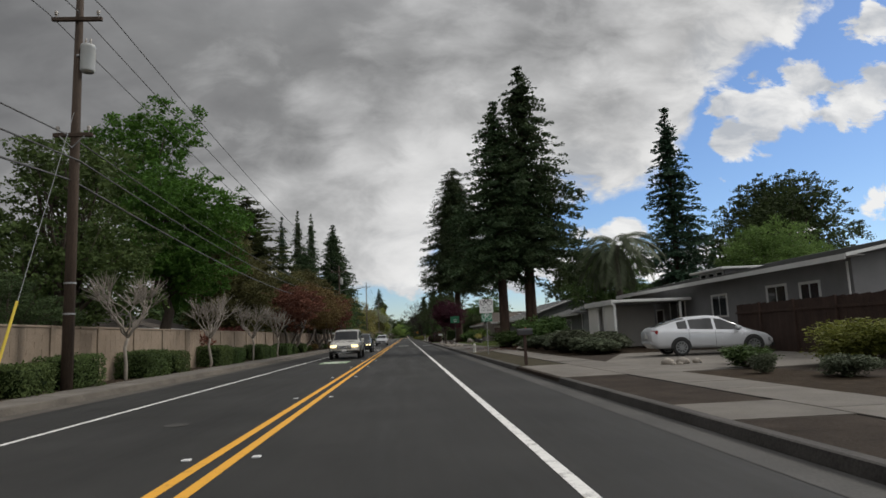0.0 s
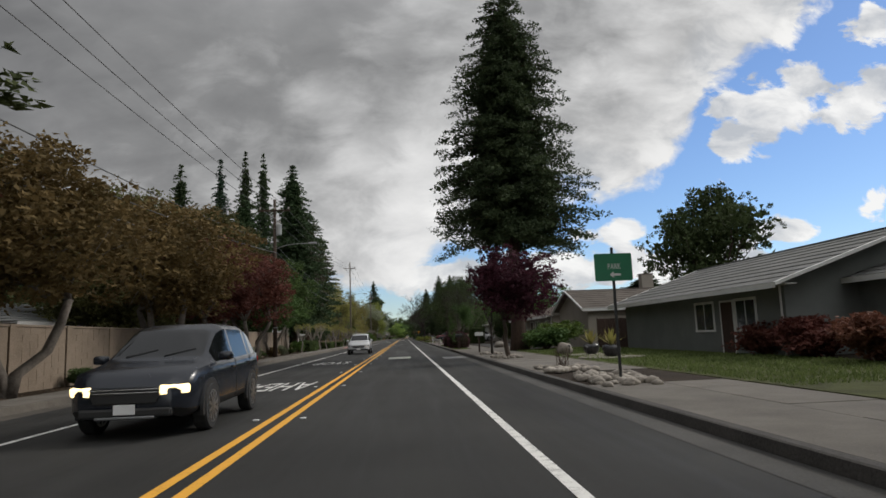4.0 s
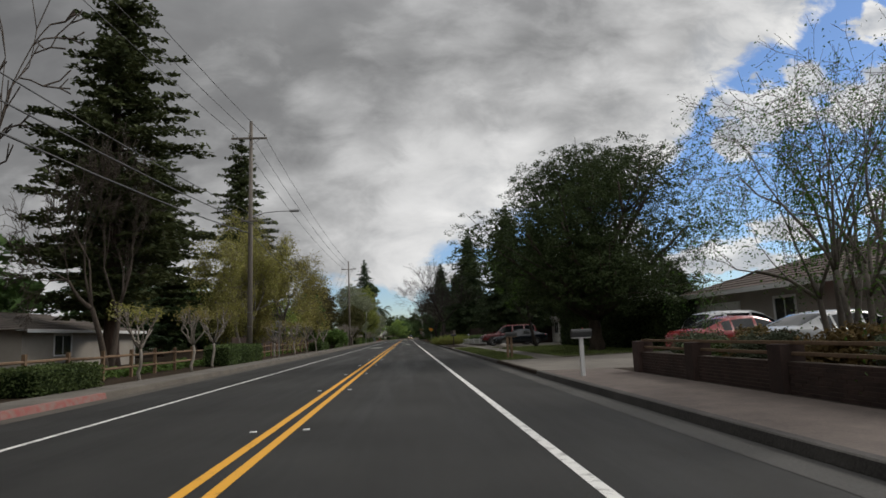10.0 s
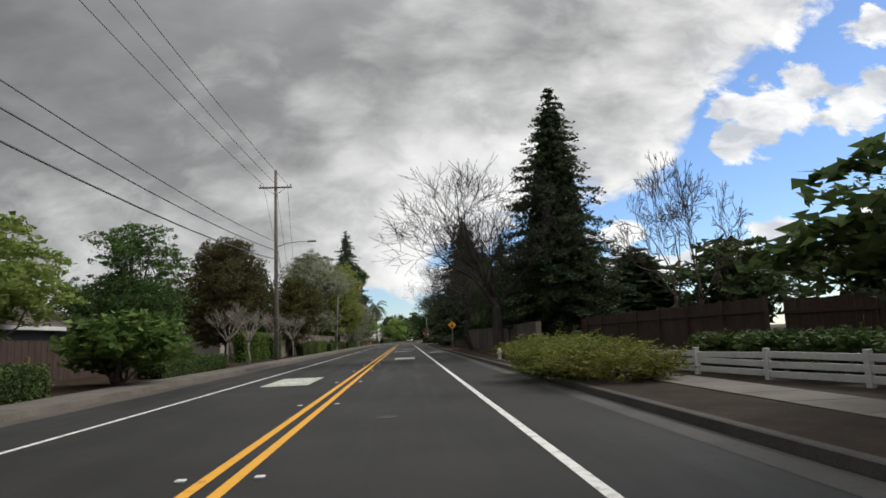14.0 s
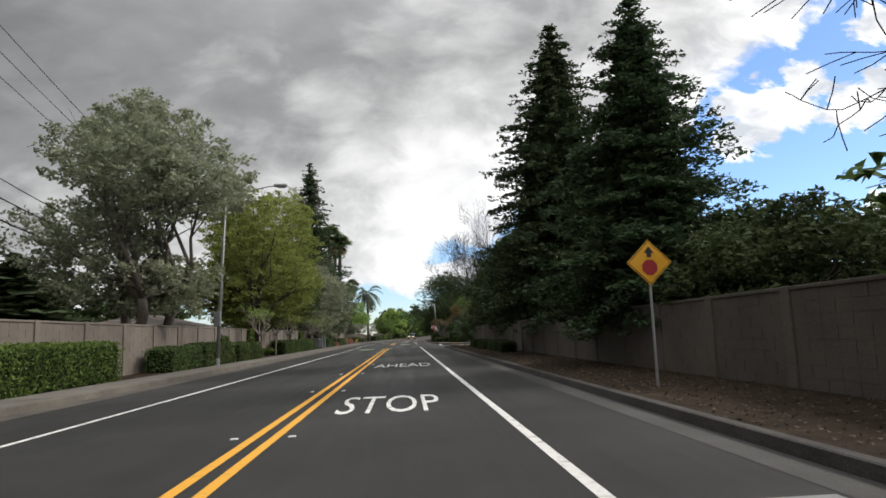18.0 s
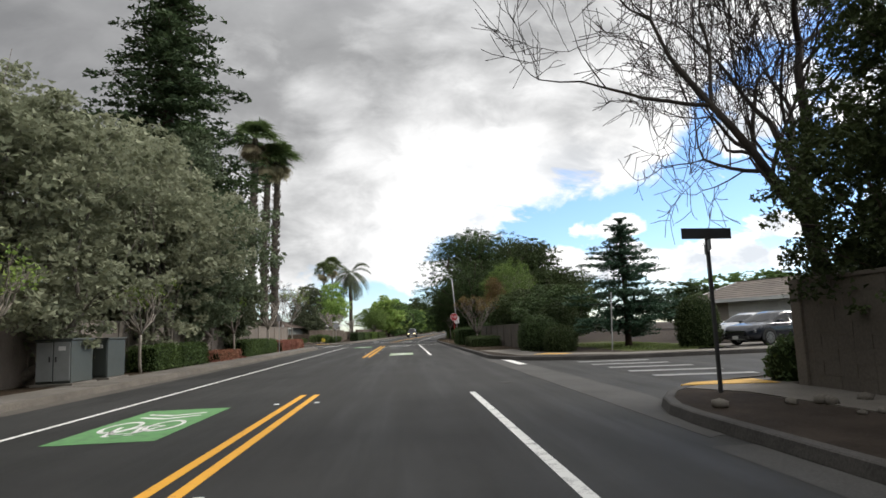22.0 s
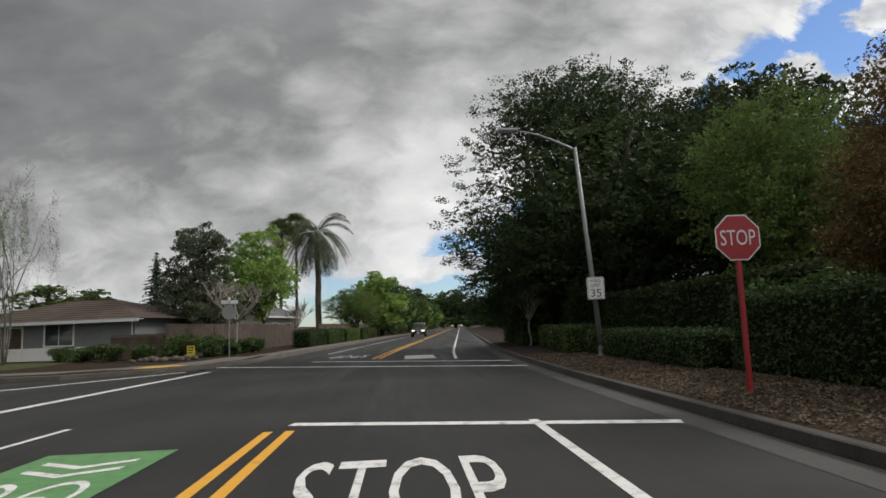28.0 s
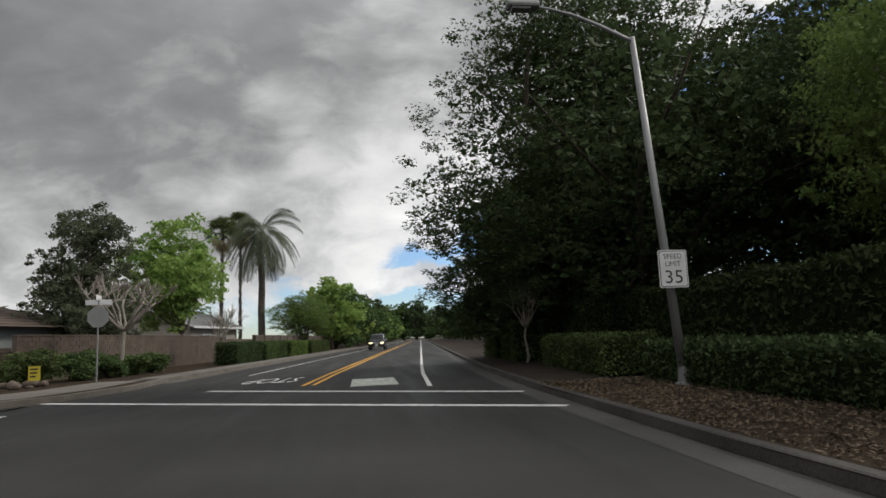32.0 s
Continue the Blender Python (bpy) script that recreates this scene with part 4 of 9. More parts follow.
def arc(cx, cy, r, a0, a1, n=8):
    return [(cx + r * math.cos(radians(a0 + (a1 - a0) * i / n)), cy + r * math.sin(radians(a0 + (a1 - a0) * i / n))) for i in range(n + 1)]


g = Shape().add([(-2500, -2500, -0.06), (2500, -2500, -0.06), (2500, 2500, -0.06), (-2500, 2500, -0.06)], [(0, 1, 2, 3)])
structure("ground", g, "ground", "bare soil and grass ground reaching the horizon", "ground")
s = ribbon(Shape(), -8.2, 3.95, -80, 700, 0.0, 0.05)
structure("road", s, "asphalt", "dark grey asphalt two-lane road with bike lanes", "road")
s = Shape().add([(3.9, 308, -0.004), (60, 300, -0.004), (60, 345, -0.004), (3.9, 337, -0.004)], [(0, 1, 2, 3)])
structure("road_side_street", s, "asphalt", "asphalt side street joining the main road", "road")
s = Shape().add([(-70, 352, -0.004), (-8.1, 362, -0.004), (-8.1, 394, -0.004), (-70, 392, -0.004)], [(0, 1, 2, 3)])
structure("road_side_street_2", s, "asphalt", "asphalt side street at the stop junction", "road")
s = ribbon(Shape(), 3.36, 3.90, -80, 309, 0.004)
ribbon(s, 3.36, 3.90, 335, 700, 0.004)
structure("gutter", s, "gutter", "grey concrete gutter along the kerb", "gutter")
s = ribbon(Shape(), -8.1, -7.5, -80, 366, 0.004)
ribbon(s, -8.1, -7.5, 391, 700, 0.004)
structure("gutter_left", s, "gutter_pale", "pale concrete gutter along the kerb", "gutter")

KX, LX, RZ, LZ = 3.88, -8.05, 0.13, 0.15
near = arc(KX + 5, 310.5, 5, 180, 95)
far = arc(KX + 5, 331, 5, 265, 180)
right1 = [(KX, -80)] + near + [(120, 313), (120, -80)]
right2 = [(120, 326)] + far + [(KX + bend(y), y) for y in range(340, 700, 8)] + [(160, 700), (160, 326)]
lnear = arc(LX - 6, 364, 6, 0, 75)
lfar = [(-40, 379), (-12, 380), (-9.5, 381.5), (-7.6, 384.5), (-7.0, 388)]
left1 = [(-120, -80), (LX, -80)] + lnear + [(-120, 371)]
left2 = lfar + [(LX + bend(y), y) for y in range(392, 700, 8)] + [(-120, 700), (-120, 379)]
for nm, o, z, m, lab in (("pavement_right", right1[::1], RZ, "soil", "bare earth verge beside the road"), ("pavement_right_2", right2, RZ, "soil", "bare earth verge past the side street"),
                         ("pavement_left", left1, LZ, "mulch", "mulched verge beside the road"), ("pavement_left_2", left2, LZ, "mulch", "mulched verge past the junction")):
    area = sum(a[0] * b[1] - b[0] * a[1] for a, b in zip(o, o[1:] + o[:1]))
    structure(nm, slab(o if area > 0 else o[::-1], z), m, lab, "verge")


def kerb_line(name, pts, side, mat="kerb", h=0.135, w=0.16, label="low grey concrete kerb"):
    """A kerb along a line of points; side +1 when the road lies to its left."""
    s = Shape()
    P = [Vector((x, y, 0)) for x, y in pts]
    v = []
    for i, p in enumerate(P):
        d = (P[min(i + 1, len(P) - 1)] - P[max(i - 1, 0)]).normalized()
        nrm = Vector((d.y, -d.x, 0)) * side
        for off, z in ((-0.035, -0.03), (-0.03, 0.02), (0.0, h), (0.03, h + 0.012), (w, h + 0.012), (w, -0.03)):
            v.append(p + nrm * off + Vector((0, 0, z)))
    f = [(i * 6 + k, i * 6 + k + 1, i * 6 + k + 7, i * 6 + k + 6) for i in range(len(P) - 1) for k in range(5)]
    s.add(v, f)
    return structure(name, s, mat, label, "kerb")


def run(x, y0, y1, step=8):
    n = max(int((y1 - y0) / step), 1)
    return [(x + bend(y0 + (y1 - y0) * i / n), y0 + (y1 - y0) * i / n) for i in range(n + 1)]


DRIVES = [(16.6, 22.6), (92, 99.5), (149.5, 158.0), (186, 190.5)]
y = -80
for a, b in DRIVES:
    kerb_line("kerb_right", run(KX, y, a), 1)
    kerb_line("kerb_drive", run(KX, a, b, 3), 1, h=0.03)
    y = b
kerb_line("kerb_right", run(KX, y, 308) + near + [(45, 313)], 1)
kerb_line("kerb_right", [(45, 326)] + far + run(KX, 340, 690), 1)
kerb_line("kerb_left", run(LX, -80, 137), -1, "kerb_pale", h=0.15)
kerb_line("kerb_left_red", run(LX, 137, 148, 3), -1, "red_paint", 0.15, label="faded red painted kerb")
kerb_line("kerb_left", run(LX, 148, 362) + lnear + [(-120, 371)], -1, "kerb_pale", h=0.15)
kerb_line("kerb_left", lfar + run(LX, 392, 690), -1, "kerb_pale", h=0.15)


def patch(name, x0, x1, y0, y1, z, mat, label, category="ground patch", thick=0.12):
    return structure(name, ribbon(Shape(), x0, x1, y0, y1, z, thick), mat, label, category)


def flags(name, x0, x1, y0, y1, z, size, mat="concrete", label="concrete pavement slabs with tooled joints"):
    """Pavement poured in squares, each its own slab with a recessed joint."""
    base = structure(name, ribbon(Shape(), x0, x1, y0, y1, z - 0.012, 0.1), "gutter", label, "pavement")
    n = max(int(round((y1 - y0) / size)), 1)
    d = (y1 - y0) / n
    me = Shape().box(x0 + 0.008, x1 - 0.008, -d / 2 + 0.008, d / 2 - 0.008, -0.02, 0.0, 0.004).mesh("slab")
    me.materials.append(M[mat])
    for i in range(n):
        yc = y0 + (i + 0.5) * d
        o = link("slab", me, None, base)
        o.matrix_basis = pose(bend(yc), yc, z + rng.uniform(-0.003, 0.003), 0, 0, -math.degrees(math.atan((bend(yc + 1) - bend(yc - 1)) / 2)))
    return base

# ---------------------------------------------------------------- paint on the road
def stripe(s, x, w, y0, y1, z=0.005):
    return ribbon(s, x - w / 2, x + w / 2, y0, y1, z)


s = Shape()
for y0, y1 in ((-80, 317.0), (337.9, 366.0), (386, 680)):
    stripe(s, -1.765, 0.13, y0, y1)
    stripe(s, -2.065, 0.13, y0, y1)
structure("yellow_line", s, "yellow_paint", "worn double yellow centre line painted on asphalt", "road marking")
s = Shape()
for y0, y1 in ((-80, 316.0), (337.4, 366.0), (383.5, 680)):
    stripe(s, 1.6, 0.13, y0, y1)
structure("white_line_right", s, "white_paint", "worn white bike lane line on asphalt", "road marking")
s = stripe(Shape(), -5.55, 0.11, -80, 362)
stripe(s, -5.55, 0.11, 394, 680)
structure("white_line_left", s, "white_paint", "worn white edge line on asphalt", "road marking")

# ---------------------------------------------------------------- trees
T = {}
T["redwood_a"] = conifer(22, 5, 74, 110, 0.25, 0.27, 0.40, 11, 0.28, "redwood", power=0.72, ragged=0.45, core=0.7, nb=4)
T["redwood_b"] = conifer(20, 5, 70, 90, 0.24, 0.10, 0.40, 12, 0.28, "redwood", power=0.72, ragged=0.4, belly=0.2, core=0.8, nb=4)
T["redwood_high"] = conifer(26, 4.6, 60, 80, 0.26, 0.36, 0.4, 17, 0.2, "redwood", power=0.7, ragged=0.4, core=0.8, nb=4)
T["redwood_c"] = conifer(26, 4.5, 80, 52, 0.34, 0.05, 0.4, 13, 0.22, "redwood", power=0.72, ragged=0.35, core=0.9, nb=4)
T["spruce_low"] = conifer(7, 3, 26, 190, 0.13, 0.08, 0.15, 18, 0.05, "conifer", power=0.6, ragged=0.6, belly=0.25, core=1.2, nb=4)
T["spruce"] = conifer(22, 3.8, 58, 66, 0.26, 0.04, 0.25, 14, 0.30, "conifer", power=0.8, ragged=0.3, core=0.9, nb=5)
T["pine_dark"] = conifer(25, 4.5, 60, 95, 0.30, 0.10, 0.32, 15, 0.08, "pine", power=0.5, ragged=0.55, belly=0.3, core=0.7, nb=4)
T["oak"] = broadleaf(12.5, 7.5, 24, 1400, 28, 0.16, 0.23, 0.06, 0.4, 1, 21, mat="dark_oak", round_=0.36, core=1.0, spray=0.09)
T["oak_near"] = broadleaf(12.5, 7.5, 30, 3000, 44, 0.075, 0.19, 0.06, 0.4, 1, 21, mat="dark_oak", round_=0.33, core=2.2, spray=0.055)
T["redwood_near"] = conifer(24, 5.6, 84, 210, 0.19, 0.28, 0.46, 12, 0.26, "redwood", power=0.5, ragged=0.25, belly=0.15, core=2.4, nb=5, spray=0.1)
T["oak_c"] = broadleaf(9, 4, 20, 1300, 42, 0.095, 0.19, 0.04, 0.26, 1, 86, mat="dark_oak", round_=0.38, core=1.3, spray=0.075)
T["oak_brown"] = broadleaf(8, 4, 18, 1300, 40, 0.11, 0.22, 0.03, 0.26, 1, 91, mat="brownleaf", round_=0.42, core=1.2, spray=0.09)
T["russet"] = broadleaf(5.5, 1.8, 13, 900, 36, 0.06, 0.2, 0.05, 0.1, 2, 92, mat="orange", bark="bark_grey", round_=0.38, core=0.8)
T["oak_b"] = broadleaf(11, 6, 18, 900, 20, 0.20, 0.23, 0.05, 0.32, 1, 22, mat="dark_oak", round_=0.38, core=0.6, spray=0.15)
T["bright"] = broadleaf(17, 5.3, 16, 1100, 40, 0.17, 0.26, 0.16, 0.35, 1, 23, mat="bright", round_=0.42)
T["green"] = broadleaf(8, 3.4, 12, 520, 32, 0.13, 0.24, 0.28, 0.14, 2, 24, mat="green", bark="bark_pale")
T["green_big"] = broadleaf(13, 6, 26, 900, 24, 0.19, 0.25, 0.10, 0.32, 1, 25, mat="green", round_=0.31)
T["orange"] = broadleaf(7.5, 3.6, 12, 520, 32, 0.13, 0.25, 0.28, 0.13, 3, 26, mat="orange", bark="bark_grey")
T["red"] = broadleaf(7, 3.2, 12, 480, 32, 0.13, 0.24, 0.28, 0.13, 3, 27, mat="redleaf", bark="bark_grey")
T["plum"] = broadleaf(5.6, 2.8, 9, 330, 24, 0.15, 0.22, 0.25, 0.12, 1, 28, mat="plum", core=0.45)
T["olive"] = broadleaf(12, 5.6, 24, 800, 44, 0.15, 0.26, 0.16, 0.24, 3, 29, mat="olive", bark="bark_grey", round_=0.36, core=0.5)
T["olive_dark"] = broadleaf(11, 4.6, 24, 900, 44, 0.17, 0.26, 0.02, 0.2, 3, 83, mat="silver", bark="bark_grey", round_=0.42)
T["olive_b"] = broadleaf(10.5, 5.0, 24, 900, 44, 0.17, 0.26, 0.02, 0.2, 3, 30, mat="olive", bark="bark_grey", round_=0.40)
T["spring"] = broadleaf(9.5, 4.2, 13, 420, 26, 0.24, 0.30, 0.12, 0.18, 1, 31, mat="spring", bark="bark_grey", core=0.6)
T["street"] = broadleaf(6, 2.4, 15, 420, 42, 0.075, 0.17, 0.24, 0.085, 1, 32, mat="dark_oak", bark="bark", core=0.25, round_=0.30, spread=0.95, twigs=5)
T["lime"] = broadleaf(12.5, 5, 24, 900, 34, 0.15, 0.22, 0.12, 0.26, 2, 71, mat="lime", bark="bark_dark", round_=0.34, core=0.6)
T["fresh"] = broadleaf(9.5, 4.2, 18, 900, 34, 0.11, 0.26, 0.12, 0.18, 1, 31, mat="freshleaf", bark="bark_grey", core=0.6)
T["far_oak"] = broadleaf(9, 5, 16, 190, 14, 0.55, 0.45, 0.02, 0.25, 1, 61, mat="dark_oak", core=0.25, twigs=0, round_=0.38)
T["far_green"] = broadleaf(9, 5, 16, 190, 14, 0.55, 0.45, 0.04, 0.25, 1, 62, mat="green", core=0.25, twigs=0, round_=0.38)
T["far_spring"] = broadleaf(9, 4.5, 14, 190, 14, 0.55, 0.42, 0.06, 0.2, 1, 63, mat="spring", core=0.25, twigs=0, round_=0.38)
T["far_redwood"] = conifer(20, 4.5, 70, 18, 0.75, 0.05, 0.35, 64, 0.25, "redwood", power=0.65, ragged=0.35, core=0.9)
T["yellow"] = bare(12, 5.5, 6, 33, 0.2, "bark_grey", 0.24, 0.6, 2, "yellowgreen", 40000, 0.13, 0.3, (3, 4), 0.010)
T["bare"] = bare(14, 6, 7, 34, 0.24, "bark", 0.2, 0.6, 2, None, 0, 0.1, 0.0, (2, 4), 0.014)
T["bare_w"] = bare(12.6, 10.5, 6, 38, 0.25, "bark_dark", 0.26, 0.95, 1, None, 0, 0.1, 0.0, (3, 5), 0.009, (-0.10, 0.0), True)
T["bare_lean"] = bare(9, 5.4, 6, 81, 0.15, "bark_dark", 0.27, 1.0, 1, None, 0, 0.1, 0.0, (3, 5), 0.006, (-0.30, 0.0), True)
T["bare_tall"] = bare(26.5, 4.6, 6, 39, 0.42, "bark", 0.18, 0.45, 1, None, 0, 0.1, 0.0, (2, 4), 0.035, (-0.06, 0.0))
T["redwood_mid"] = conifer(20, 5, 84, 130, 0.22, 0.10, 0.40, 12, 0.28, "redwood", power=0.72, ragged=0.4, belly=0.2, core=2.4, nb=5, spray=0.11)
T["thin"] = bare(6, 2.3, 6, 36, 0.062, "bark_dark", 0.34, 0.62, 1, "dark_oak", 3400, 0.05, 0.0, (3, 5), 0.003, (0.06, 0.0))
T["open"] = bare(3.8, 1.25, 5, 87, 0.05, "bark_dark", 0.42, 0.7, 1, "green", 5200, 0.07, 0.0, (3, 4), 0.005, (0.0, 0.0))
T["plum_open"] = bare(4.6, 1.9, 6, 88, 0.07, "bark_dark", 0.22, 0.8, 1, "plum", 13000, 0.075, 0.0, (2, 4), 0.006)
T["birch"] = bare(9.5, 3.8, 6, 37, 0.13, "bark_grey", 0.26, 0.62, 3, "bright", 11000, 0.062, 0.75, (2, 4), 0.006)
T["lean"] = bare(10, 4, 6, 84, 0.16, "bark_dark", 0.28, 0.9, 1, "bright", 17000, 0.08, 0.0, (2, 4), 0.007, (-0.24, 0.0), True)
T["myrtle"] = pollard(3.7, 1.3, 41, 5, None, True, 8, 1.0, 0.2)
T["myrtle_b"] = pollard(3.3, 1.2, 42, 4, None, True, 9, 1.0, 0.22)
T["myrtle_t"] = pollard(2.6, 0.9, 43, 3, "yellowgreen", True, 4)
T["myrtle_s"] = pollard(3.4, 1.2, 45, 4, "spring", True, 5)
T["knuckle"] = pollard(3.7, 1.7, 46, 4, None, True, 4, 1.5, 0.06)
T["knuckle_b"] = pollard(4.0, 2.4, 47, 6, None, True, 9, 1.6, 0.12)
T["knuckle_c"] = pollard(6.4, 2.3, 48, 6, "spring", True, 9, 1.1, 0.14)
T["myrtle_big"] = pollard(4.2, 1.9, 44, 7, "orange", True, 11, 1.1, 0.13, 0.22, "bark_grey")
T["fan"] = fan_palm(19, 51, 1.9)
T["fan_far"] = fan_palm(17, 53, 2.7, 0.2, 0.17)
T["feather"] = feather_palm(12.6, 52, 5.8, 42, 1.35, "dull", 0.40)
T["feather_droop"] = feather_palm(7.6, 55, 4.2, 26, 1.35, "dull")
T["cypress"] = conifer(8, 0.8, 70, 26, 0.22, 0.02, 0.1, 53, -0.3, "conifer", power=0.5, core=0.7)

